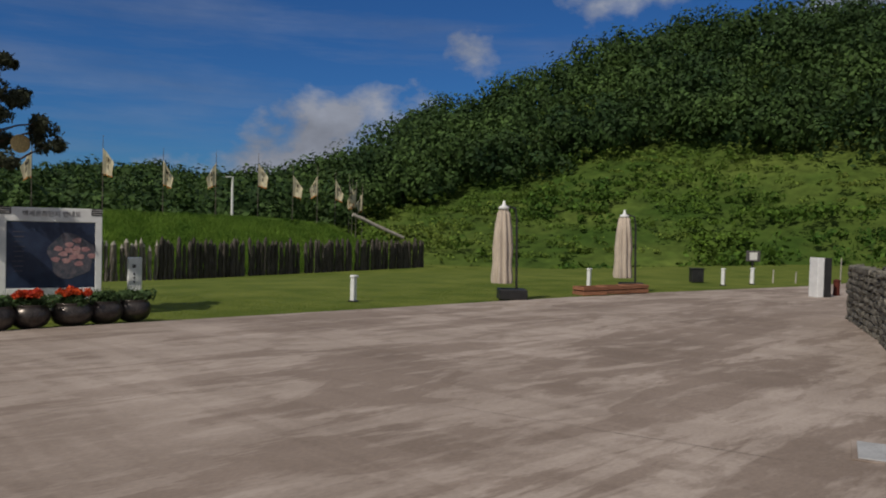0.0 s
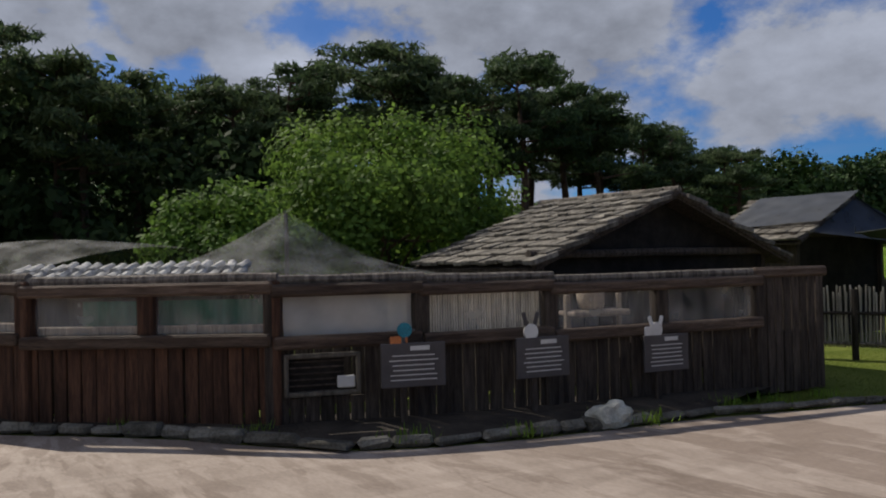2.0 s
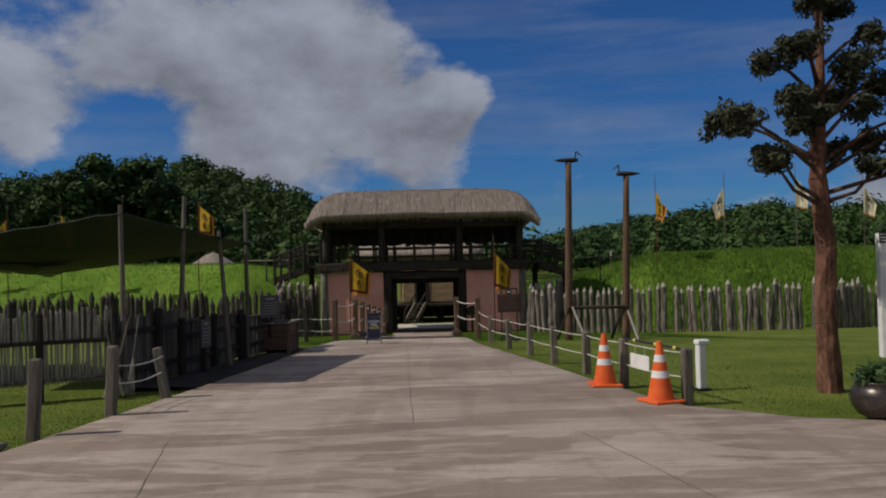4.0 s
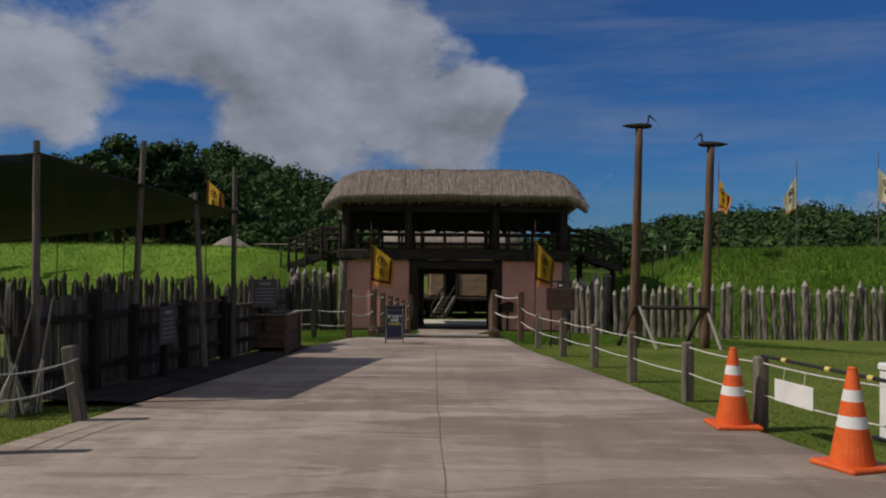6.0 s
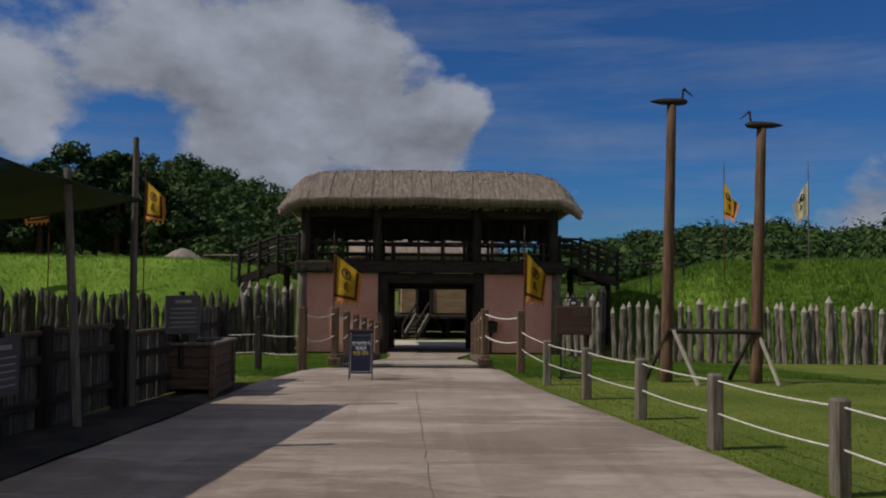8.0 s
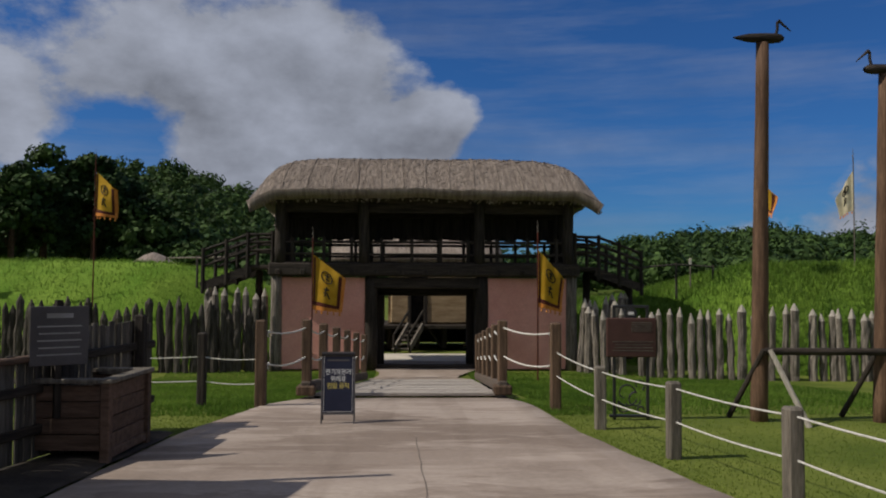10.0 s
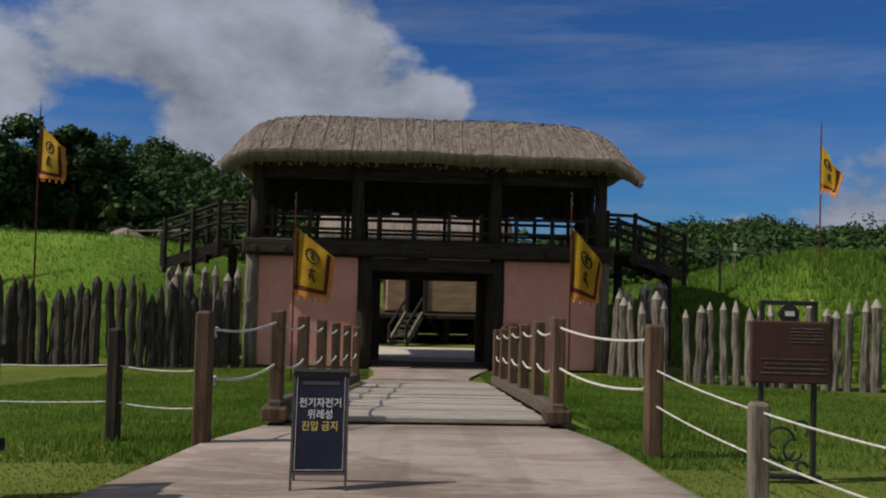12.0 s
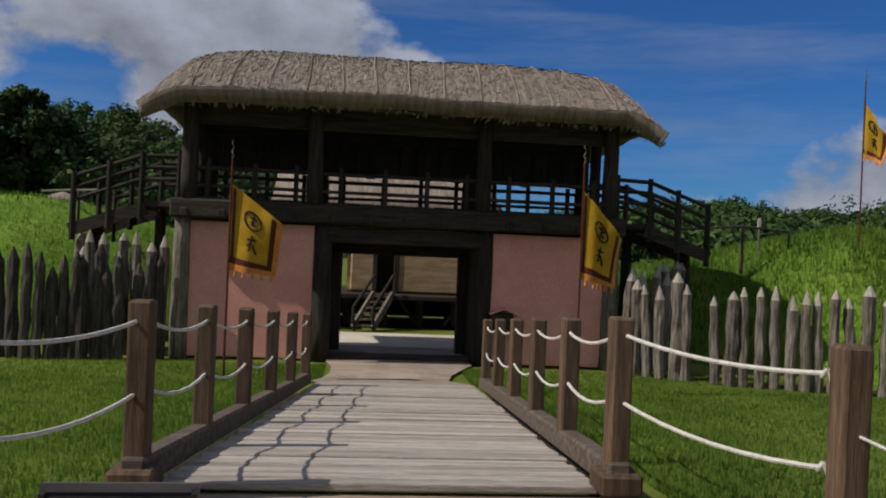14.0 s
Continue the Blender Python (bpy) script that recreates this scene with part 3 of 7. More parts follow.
def gatehouse():
    rng = random.Random(5)
    gate = thing("gatehouse", pose(*GATE), "two-storey timber gatehouse with red clay walls and thatched roof", "gatehouse")
    W0, W1, D = -4.05, 4.05, 1.95
    doorL, doorR = -1.37, 1.44
    # clay infill on the ground floor, thick walls on every side
    for x0, x1, y0, y1 in ((W0, doorL - 0.32, 0.0, 0.35), (doorR + 0.32, W1, 0.0, 0.35), (W0, -1.28, D - 0.3, D), (1.38, W1, D - 0.3, D)):
        part("clay_wall", Geo().box(((x0 + x1) / 2, (y0 + y1) / 2, 1.29), (x1 - x0, y1 - y0, 2.58), bev=0.02), CLAY, gate, "red clay plaster wall")
    # outer side walls in clay; the two along the passage take the dark beam colour
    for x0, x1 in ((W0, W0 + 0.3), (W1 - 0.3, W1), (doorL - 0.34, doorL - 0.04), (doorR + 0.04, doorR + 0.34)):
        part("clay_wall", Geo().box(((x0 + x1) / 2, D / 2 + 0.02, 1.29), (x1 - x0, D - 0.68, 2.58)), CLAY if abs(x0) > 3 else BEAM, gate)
    # posts beside the passage and at the corners
    for x, y in ((doorL - 0.16, 0.05), (doorR + 0.17, 0.05)):
        part("door_post", Geo().rod((x, y, 0), (x * 1.0, y, 2.66), 0.19, 0.18, 12, 0.05, 5, rng=rng), BEAM, gate, smooth=True)
    for x, y in ((W0 - 0.12, 0.0), (W1 + 0.12, 0.0), (W0 - 0.12, D), (W1 + 0.12, D)):
        part("corner_post", Geo().rod((x, y, -0.1), (x, y, 2.7), 0.17, 0.15, 12, 0.06, 5, rng=rng), STAKE, gate, smooth=True)
    for x, y in ((-1.30, D - 0.45), (1.40, D - 0.45)):
        part("door_post", Geo().box((x, y, 1.05), (0.24, 0.24, 2.1), bev=0.02), BEAM, gate)
    part("lintel", Geo().box((0.04, 0.02, 2.42), (3.0, 0.3, 0.3), bev=0.03), BEAM_X, gate)
    part("lintel", Geo().box((0.04, D - 0.2, 2.32), (3.4, 0.4, 0.55), bev=0.03), BEAM_X, gate)
    part("threshold", Geo().box((0.04, 0.25, 0.05), (2.8, 0.22, 0.14), bev=0.03), BEAM_X, gate)
    # upper floor
    for y in (-0.12, D * 0.5, D + 0.08):
        part("floor_beam", Geo().box((0, y, 2.80), (8.75, 0.30, 0.36), bev=0.04), BEAM_X, gate)
    for k in range(13):
        x = -4.1 + k * 8.2 / 12
        part("joist", Geo().box((x, D / 2, 2.72), (0.14, D + 0.6, 0.16), bev=0.02), BEAM, gate)
    for k in range(30):
        x = -4.2 + (k + 0.5) * 8.4 / 30
        part("floor_plank", Geo().box((x, D / 2, 3.0 + rng.uniform(-0.006, 0.006)), (0.27, D + 0.3, 0.05)), BEAM, gate)
    for y in (-0.1, D + 0.05):
        for x in (-4.06, -1.72, 1.52, 4.06):
            part("column", Geo().rod((x, y, 2.95), (x + rng.uniform(-0.03, 0.03), y, 4.98), 0.16, 0.14, 12, 0.05, 5, rng=rng), BEAM, gate, smooth=True)
        part("eave_beam", Geo().rod((-4.6, y, 4.98), (4.6, y, 5.0), 0.15, 0.14, 10, 0.05, 8, rng=rng), BEAM_X, gate, smooth=True)
        for z, h in ((3.58, 0.08), (3.24, 0.07)):
            part("rail", Geo().rod((-4.0, y, z + rng.uniform(-0.02, 0.02)), (4.0, y, z + rng.uniform(-0.02, 0.02)), h / 2, h / 2, 8, 0.12, 9, rng=rng), BEAM_X, gate)
        for k in range(10):
            x = -3.7 + k * 7.4 / 9 + rng.uniform(-0.05, 0.05)
            part("baluster", Geo().box((x, y, 3.36), (0.09, 0.08, 0.68), bev=0.012), BEAM, gate)
    for x in (-4.06, 4.06):
        for z, h in ((3.62, 0.07), (3.30, 0.06)):
            part("rail", Geo().box((x, D / 2, z), (0.08, D - 0.2, h), bev=0.012), BEAM, gate)
        part("tie_beam", Geo().rod((x, -0.3, 5.08), (x, D + 0.3, 5.08), 0.12, 0.12, 10, 0.05, 4, rng=rng), BEAM, gate, smooth=True)
        for y in (D / 2,):
            part("column", Geo().rod((x, y, 2.95), (x, y, 4.95), 0.12, 0.11, 10, 0.05, 4, rng=rng), BEAM, gate, smooth=True)
    # dark boards close the upper half of the back, with a ragged lower edge
    for k in range(42):
        x = -4.0 + (k + 0.5) * 8.0 / 42
        h = 1.16 + rng.uniform(-0.03, 0.05) + (0.05 if k % 2 else 0)
        part("back_board", Geo().box((x, D - 0.02 + (0.012 if k % 2 else 0), 4.93 - h / 2), (8.0 / 42 + 0.012, 0.03, h), bev=0.005), BEAM, gate)
    # upper hanging boards below the eaves
    for y in (0.05, D - 0.1):
        part("eave_board", Geo().box((0, y, 4.62), (8.0, 0.06, 0.42), bev=0.01), BEAM_X, gate)
    # thatched roof
    E0, E1, F0, F1 = -4.86, 4.88, -0.98, D + 1.5
    cx, cy, hx, hy = (E0 + E1) / 2, (F0 + F1) / 2, (E1 - E0) / 2, (F1 - F0) / 2

    def roof(u, v):
        x, y = cx + u * hx, cy + v * hy
        end = max(0.0, 1 - abs(u) ** 9.0) ** 0.55
        slope = max(0.0, 1 - abs(v) ** 1.5) ** 0.92
        z = 4.92 + 1.17 * end * slope + 0.05 * (1 - u * u)
        z -= 0.30 * max(0.0, abs(u) - 0.86) / 0.14 * (0.5 + 0.5 * abs(v))
        z += 0.05 * noise.noise((x * 0.8, y * 0.8, 2.0)) + 0.018 * noise.noise((x * 5, y * 5, 2.0))
        return Vector((x, y, z))

    us = [math.copysign(1 - (1 - abs(t)) ** 1.6, t) for t in np.linspace(-1, 1, 61)]
    vs = [math.copysign(1 - (1 - abs(t)) ** 1.3, t) for t in np.linspace(-1, 1, 37)]
    part("thatch", Geo().sheet([[roof(u, v) for u in us] for v in vs], 0.32), THATCH, gate, "weathered grey-brown straw thatch", smooth=True)
    # straw laid down the slopes, and the ragged eave
    g = Geo()
    for _ in range(9000):
        u, v = rng.uniform(-0.985, 0.985), rng.uniform(-1, 1)
        s = math.copysign(1, v)
        a, b = roof(u, v), roof(max(-1, min(1, u + rng.uniform(-0.006, 0.006))), max(-1, min(1, v + s * rng.uniform(0.05, 0.12))))
        w = rng.uniform(0.012, 0.03)
        up = Vector((0, 0, rng.uniform(0.004, 0.03)))
        g.add([a + Vector((-w, 0, 0)) + up * 0.3, a + Vector((w, 0, 0)) + up * 0.3, b + Vector((w * 0.7, 0, 0)) + up, b + Vector((-w * 0.7, 0, 0)) + up], [(0, 1, 2, 3)])
    for _ in range(700):
        if rng.random() < 0.72:
            u, v, o = rng.uniform(-1, 1), rng.choice((-1, 1)), Vector((0, 0, 0))
            out = Vector((rng.uniform(-0.03, 0.03), -math.copysign(rng.uniform(0.02, 0.12), v), 0))
        else:
            u, v = rng.choice((-1, 1)), rng.uniform(-1, 1)
            out = Vector((-math.copysign(rng.uniform(0.02, 0.1), u), rng.uniform(-0.03, 0.03), 0))
        a = roof(u * 0.99, v * 0.99) + Vector((0, 0, rng.uniform(-0.34, -0.22)))
        b = a + out + Vector((0, 0, -rng.uniform(0.01, 0.07)))
        w = rng.uniform(0.01, 0.03)
        side = Vector((w, 0, 0)) if abs(v) == 1 else Vector((0, w, 0))
        g.add([a - side, a + side, b + side * 0.5, b - side * 0.5], [(0, 1, 2, 3)])
    tagged(part("loose_straw", g, THATCH, gate, "ragged straw ends"), kind="stuff")
    for k in range(15):
        u = -0.93 + k * 1.86 / 14
        part("thatch_rope", Geo().tube([roof(u + 0.01 * math.sin(k + v * 3), v) + Vector((0, 0, 0.025)) for v in np.linspace(-0.99, 0.99, 25)], 0.014, 5), THATCH, gate, "straw rope tied over the thatch")
    # outside stairs down to the ramparts
    for s in (-1, 1):
        x0 = s * 4.25
        part("landing", Geo().box((x0 + s * 0.35, 1.1, 2.86), (0.9, 1.5, 0.12), bev=0.02), BEAM_X, gate)
        for k in range(5):
            part("step", Geo().box((x0 + s * (0.95 + k * 0.24), 1.1, 2.80 - k * 0.09), (0.26, 1.35, 0.07), bev=0.012), BEAM, gate)
        for y in (0.35, 1.85):
            a, b = Vector((x0 + s * 0.7, y, 2.78)), Vector((x0 + s * 2.1, y, 2.3))
            part("stringer", Geo().box((0, 0, 0), ((b - a).length, 0.08, 0.24), m=Matrix.Translation((a + b) / 2) @ (b - a).to_track_quat("X", "Z").to_matrix().to_4x4()), BEAM_X, gate)
            for z in (0.45, 0.68, 0.9):
                pts = [Vector((x0, y, 2.9 + z)), Vector((x0 + s * 0.8, y, 2.88 + z)), Vector((x0 + s * 2.05, y, 2.42 + z))]
                for p, q in zip(pts, pts[1:]):
                    part("stair_rail", Geo().rod(p, q, 0.045, 0.04, 8, 0.08, 3, rng=rng), BEAM_X, gate)
            for xx, zz in ((0.1, 2.9), (0.8, 2.85), (1.4, 2.65), (2.05, 2.4)):
                part("stair_post", Geo().rod((x0 + s * xx, y, zz - 0.3), (x0 + s * xx, y, zz + 1.0), 0.06, 0.055, 8, 0.08, 3, rng=rng), BEAM, gate)
        for xx in (0.6, 1.9):
            part("prop", Geo().rod((x0 + s * xx, 1.1, 0.2), (x0 + s * xx, 1.1, 2.75 if xx < 1 else 2.4), 0.12, 0.11, 10, 0.06, 4, rng=rng), BEAM, gate)
    return gate


gatehouse()


# ---- yard behind the gate ----
SAND = material("sandy_yard", (0.48, 0.43, 0.35), (0.60, 0.55, 0.46), 0.95, 0.8, fine=30, bump=0.2, fine_amt=0.12, world=True)
YARD_WALL = material("straw_clay", (0.30, 0.21, 0.12), (0.47, 0.35, 0.21), 0.95, 1.5, (1, 1, 5), 18, 0.6, 0.3, world=True)


def yard():
    g = Geo()
    edges = [(28.2, -1.9, 0.75), (28.7, -1.72, 0.40), (29.3, -1.62, 0.52), (30.0, -1.62, 0.80), (30.6, -1.75, 1.05), (33.0, -1.75, 1.05)]
    g.sheet([[(a + (b - a) * u, y, gz(0, y) + 0.012) for u in (0, 0.3, 0.7, 1)] for y, a, b in edges])
    solid("path", g, CONCRETE, "pale concrete path through the gate passage", "path", kind="structure")
    g = Geo()
    g.sheet([[(x, y, -1.16) for x in (-3.4, -2, 2, 3.4)] for y in (33.0, 34.5, 35.7)])
    solid("yard", g, SAND, "bare sandy yard inside the fortress", "yard", kind="structure")
    rng = random.Random(11)
    h = thing("stilt_house", pose(-0.5, 37.5, -1.13), "clay-walled storehouse raised on timber stilts", "storehouse")
    for x in np.arange(-3, 3.1, 1.0):
        for y in (0, 1.6, 3.2):
            part("stilt", Geo().rod((x, y, 0), (x, y, 0.73), 0.12, 0.11, 10, 0.05, 3, rng=rng), BEAM, h)
    part("platform", Geo().box((0, 1.6, 0.79), (6.6, 3.9, 0.14), bev=0.02), BEAM_X, h)
    # dark boards added at the back to make the shade under the platform
    for k in range(30):
        part("skirt_board", Geo().box((-3.2 + k * 0.22, 3.3, 0.36), (0.226, 0.04, 0.76)), BEAM, h)
    for x in (-2.5, -1.45, 0.9, 1.7, 2.5):
        part("brace", Geo().rod((x, -0.05, 0.05), (x + rng.choice((-0.45, 0.45)), 0.0, 0.72), 0.05, 0.045, 8, 0.06, 2, rng=rng), BEAM, h)
    for x0, x1 in ((-0.95, -0.22), (0.34, 2.4)):
        part("wall", Geo().box(((x0 + x1) / 2, 0.5, 1.95), (x1 - x0, 0.24, 2.1), bev=0.04), YARD_WALL, h, "straw-coloured clay wall")
    part("wall", Geo().box((0.7, 2.9, 1.95), (3.3, 0.2, 2.1)), YARD_WALL, h)
    for x in (-0.95, 2.4):
        part("wall", Geo().box((x, 1.7, 1.95), (0.2, 2.2, 2.1)), YARD_WALL, h)
    for x in (-0.26, 0.34):
        part("door_post", Geo().box((x, 0.45, 1.9), (0.14, 0.2, 2.1), bev=0.02), BEAM, h)
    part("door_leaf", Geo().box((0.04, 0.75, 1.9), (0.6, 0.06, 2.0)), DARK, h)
    rf = Geo()
    rf.sheet([[(x, y, 3.25 + 1.0 * (1 - abs(y - 1.7) / 1.6)) for x in np.linspace(-3.2, 3.2, 9)] for y in np.linspace(0.25, 3.2, 11)], 0.25)
    part("roof", rf, THATCH, h, "straw thatch roof", smooth=True)
    for s in (-1, 1):
        a, b = Vector((-0.55 + s * 0.26, -1.15, 0.0)), Vector((-0.02 + s * 0.26, -0.3, 0.88))
        part("stair_stringer", Geo().box((0, 0, 0), ((b - a).length, 0.07, 0.2), m=Matrix.Translation((a + b) / 2) @ (b - a).to_track_quat("X", "Z").to_matrix().to_4x4()), STAKE, h)
        part("stair_rail", Geo().rod(a + Vector((0, 0, 0.55)), b + Vector((0, 0, 0.5)), 0.045, 0.045, 8), BEAM, h)
        part("stair_post", Geo().rod(a, a + Vector((0, 0, 0.6)), 0.045, 0.045, 8), BEAM, h)
    for k in range(6):
        u = (k + 0.5) / 6
        part("stair_tread", Geo().box((-0.55 + 0.53 * u, -1.15 + 0.85 * u, 0.88 * u), (0.52, 0.16, 0.05)), STAKE, h)
    part("table_rail", Geo().box((-2.2, -0.6, 0.75), (1.6, 0.5, 0.1), bev=0.02), BEAM_X, h)


yard()


def rampart_rails():
    """Low pole rails that run over the ramparts from the gate stairs, with what stands beside them."""
    rng = random.Random(61)
    for pts, label in (([(-6.3, 32.5, 2.0), (-7.6, 34.2, 2.03), (-9.1, 36.0, 2.06)], "low pale pole rail over the grassy rampart"),
                       ([(5.9, 32.6, 1.72), (7.6, 33.0, 1.88), (8.9, 33.3, 1.82)], "low dark pole rail over the grassy rampart")):
        r = thing("rampart_rail", pose(*pts[0]), label, "rail", "rampart rails")
        o = Vector(pts[0])
        for a, b in zip(pts, pts[1:]):
            part("rail_pole", Geo().rod(Vector(a) - o, Vector(b) - o, 0.03, 0.026, 8, 0.1, 5, rng=rng), RAILPOST if pts[0][0] < 0 else STAKE_SHADED, r)
        for a in pts:
            part("rail_post", Geo().rod(Vector(a) - o - Vector((0, 0, 1.1)), Vector(a) - o + Vector((0, 0, 0.05)), 0.04, 0.035, 8, 0.08, 4, rng=rng), STAKE_SHADED, r)
    m = thing("marker_post", pose(8.2, 33.4, 0.9), "short white marker post on the rampart", "marker post")
    part("post", Geo().rod((0, 0, 0), (0, 0, 0.98), 0.022, 0.022, 8), RAILPOST, m)
    part("head", Geo().box((0, 0, 1.08), (0.09, 0.03, 0.24), bev=0.008), SAND, m, "white marker plate")
    hut = thing("hut", pose(-15.15, 54.1, -1.18), "low round hut with a pale thatched cone roof", "hut")
    part("wall", Geo().lathe([(2.1, 0), (2.15, 1.0), (2.1, 2.3)], 24), YARD_WALL, hut, "clay wall", smooth=True)
    part("roof", Geo().lathe([(2.7, 2.15), (2.75, 2.3), (1.5, 3.3), (0.5, 3.95), (0.1, 4.1)], 28), THATCH, hut, "grey thatched cone roof", smooth=True)
    b = thing("roofed_box", pose(1.62, 30.68, -1.18), "small dark wooden box with a little pitched roof beside the passage", "box")
    part("body", Geo().box((0, 0, 0.86), (0.42, 0.2, 0.34), bev=0.012), BEAM_X, b)
    part("stand", Geo().box((0, 0.02, 0.34), (0.08, 0.08, 0.72), bev=0.008), BEAM, b)
    for k in (-1, 1):
        part("roof_board", Geo().box((0, 0, 0), (0.32, 0.3, 0.025), bev=0.006, m=Matrix.Translation((0.02 + k * 0.13, -0.02, 1.075)) @ Matrix.Rotation(k * 0.38, 4, "Y")), CLAY, b, "reddish roof board")


rampart_rails()


# ---- bridge over the dip ----
BL0, BL1, BR0, BR1 = Vector((-2.40, 20.17)), Vector((-1.90, 27.6)), Vector((0.50, 20.26)), Vector((0.82, 27.6))


def bz(y):
    return -0.40 + (gz(0, 28.2) + 0.40) * (y - 20.2) / 8.0


def bridge():
    rng = random.Random(21)
    b = thing("footbridge", pose(0, 0, 0), "weathered plank footbridge with brown posts and white ropes", "footbridge")
    n = 52
    y0, y1 = 20.30, 28.25
    for k in range(n):
        y = y0 + (k + 0.5) * (y1 - y0) / n
        u = (y - 20.2) / 7.4
        xl, xr = BL0.lerp(BL1, u).x + 0.1, BR0.lerp(BR1, u).x - 0.1
        m = Matrix.Translation(((xl + xr) / 2, y, bz(y) - 0.012 + rng.uniform(-0.008, 0.008))) @ Euler((math.atan(-0.1), 0, rng.uniform(-0.006, 0.006))).to_matrix().to_4x4()
        part("deck_plank", Geo().box((0, 0, 0), (xr - xl + rng.uniform(-0.03, 0.03), (y1 - y0) / n - 0.016, 0.05), bev=0.008), DECK, b, m=m)
    for a, c, s in ((BL0, BL1, -1), (BR0, BR1, 1)):
        A, B = Vector((a.x, a.y - 0.1, bz(a.y) + 0.11)), Vector((c.x, c.y, bz(c.y) + 0.11))
        part("kerb_beam", Geo().box((0, 0, 0), ((B - A).length, 0.15, 0.17), bev=0.02, m=Matrix.Translation((A + B) / 2) @ (B - A).to_track_quat("X", "Z").to_matrix().to_4x4()), KERBWOOD, b)
        part("post_foot", Geo().box((a.x, a.y - 0.02, bz(a.y) + 0.06), (0.27, 0.27, 0.14), bev=0.02), POST, b)
        part("side_beam", Geo().box((0, 0, 0), ((B - A).length, 0.16, 0.36), m=Matrix.Translation((A + B) / 2 - Vector((0, 0, 0.34))) @ (B - A).to_track_quat("X", "Z").to_matrix().to_4x4()), BEAM_X, b)
        tops = []
        for k in range(6):
            p = a.lerp(c, k / 5 * 0.97)
            z = bz(p.y)
            part("post", Geo().box((p.x, p.y, z + 0.58), (0.135, 0.135, 1.02), bev=0.015, rz=rng.uniform(-3, 3)), POST, b)
            tops.append(Vector((p.x, p.y, z)))
        for h, sag in ((0.98, 0.075), (0.58, 0.09)):
            pts = []
            for p, q in zip(tops, tops[1:]):
                for u in np.linspace(0, 1, 7)[:-1]:
                    pts.append(p.lerp(q, u) + Vector((-s * 0.02, 0, h - sag * 4 * u * (1 - u))))
            pts.append(tops[-1] + Vector((0, 0, h)))
            part("rope", Geo().tube(pts, 0.0125, 6), ROPE, b, "white rope")


bridge()


# ---- palisades ----
def palisade(name, line, label, seed, spacing=0.222, hmin=1.75, hmax=2.1, wood=STAKE):
    """A row of sharpened stakes standing side by side."""
    rng = random.Random(seed)
    p0 = Vector(line[0])
    t = thing(name, pose(p0.x, p0.y, gz(*p0)), label, "palisade")
    shapes = []
    for k in range(10):
        g = Geo()
        h = rng.uniform(hmin, hmax)
        r = rng.uniform(0.092, 0.125)
        g.rod((0, 0, -0.25), (rng.uniform(-0.09, 0.09), rng.uniform(-0.05, 0.05), h), r, r * 0.86, 8, 0.15, 7, point=rng.uniform(0.15, 0.27), rng=rng)
        me = g.mesh("stake")
        me.materials.append(wood)
        me.materials.append(STAKE_CUT if wood is STAKE else wood)
        for f in list(me.polygons)[-18:]:
            if f.normal.y < 0.2 and f.normal.z > 0.15:
                f.material_index = 1
        shapes.append(me)
    for p, h in along(line, spacing):
        if rng.random() < 0.04:
            continue
        q = p + Vector((rng.uniform(-0.04, 0.04), rng.uniform(-0.05, 0.05)))
        z = gz(*q)
        m = Matrix.Translation((q.x - p0.x, q.y - p0.y, z - gz(*p0) + rng.uniform(-0.12, 0.1))) @ Matrix.Rotation(rng.uniform(-0.5, 0.5), 4, "Z") @ Matrix.Rotation(rng.uniform(-0.03, 0.03), 4, "Y")
        part("stake", rng.choice(shapes), None, t, m=m)
    return t


palisade("palisade", [(3.95, 30.35), (5.6, 29.25), (9, 28.15), (15, 27.7), (17.5, 28.25)], "row of weathered sharpened log stakes below the rampart", 4, 0.25, 1.66, 1.98)
# the next two rows carry their shade in the stake colour
palisade("palisade", [(17.7, 28.3), (27, 30.3), (39, 33)], "further row of log stakes below the rampart, coloured dark for shade", 14, 0.235, 1.72, 2.05, wood=STAKE_SHADED)
palisade("palisade", [(-4.85, 30.5), (-7, 30.2), (-12, 30.9), (-34, 31.8)], "row of sharpened log stakes beside the gate, coloured dark for shade", 6, 0.205, 1.7, 2.0, wood=STAKE_SHADED)
palisade("palisade", [(-4.9, 31.0), (-6.3, 31.0), (-6.6, 31.6)], "second short row of taller stakes against the gatehouse", 9, hmin=2.1, hmax=2.4)
palisade("palisade", [(4.1, 31.1), (5.0, 31.0), (5.5, 31.6)], "second short row of taller stakes against the gatehouse", 10, hmin=2.0, hmax=2.35)


# ---- rope fence beside the path ----
def rope(name, pts, sag, r, label, at=None):
    out = []
    for p, q in zip(pts, pts[1:]):
        p, q = Vector(p), Vector(q)
        for u in np.linspace(0, 1, 9)[:-1]:
            out.append(p.lerp(q, u) - Vector((0, 0, sag * 4 * u * (1 - u))))
    out.append(Vector(pts[-1]))
    return Geo().tube(out, r, 6)


RIGHT_POSTS = [(0.995, 18.65), (1.21, 17.15), (1.47, 15.5), (1.72, 13.78), (1.92, 12.05), (2.17, 10.35), (2.36, 8.68), (2.68, 6.93)]


def fence_post(x, y, h, w, mat_, label, group, lean=(0, 0), round_=False):
    """A short square post with a bevelled top."""
    p = solid("fence_post", Geo().box((0, 0, h / 2 - 0.1), (w, w, h + 0.2), bev=0.018), mat_, label, "fence post", group,
              m=pose(x, y, gz(x, y), lean[0], lean[1], random.Random(int(x * 100)).uniform(-5, 5)))
    return p


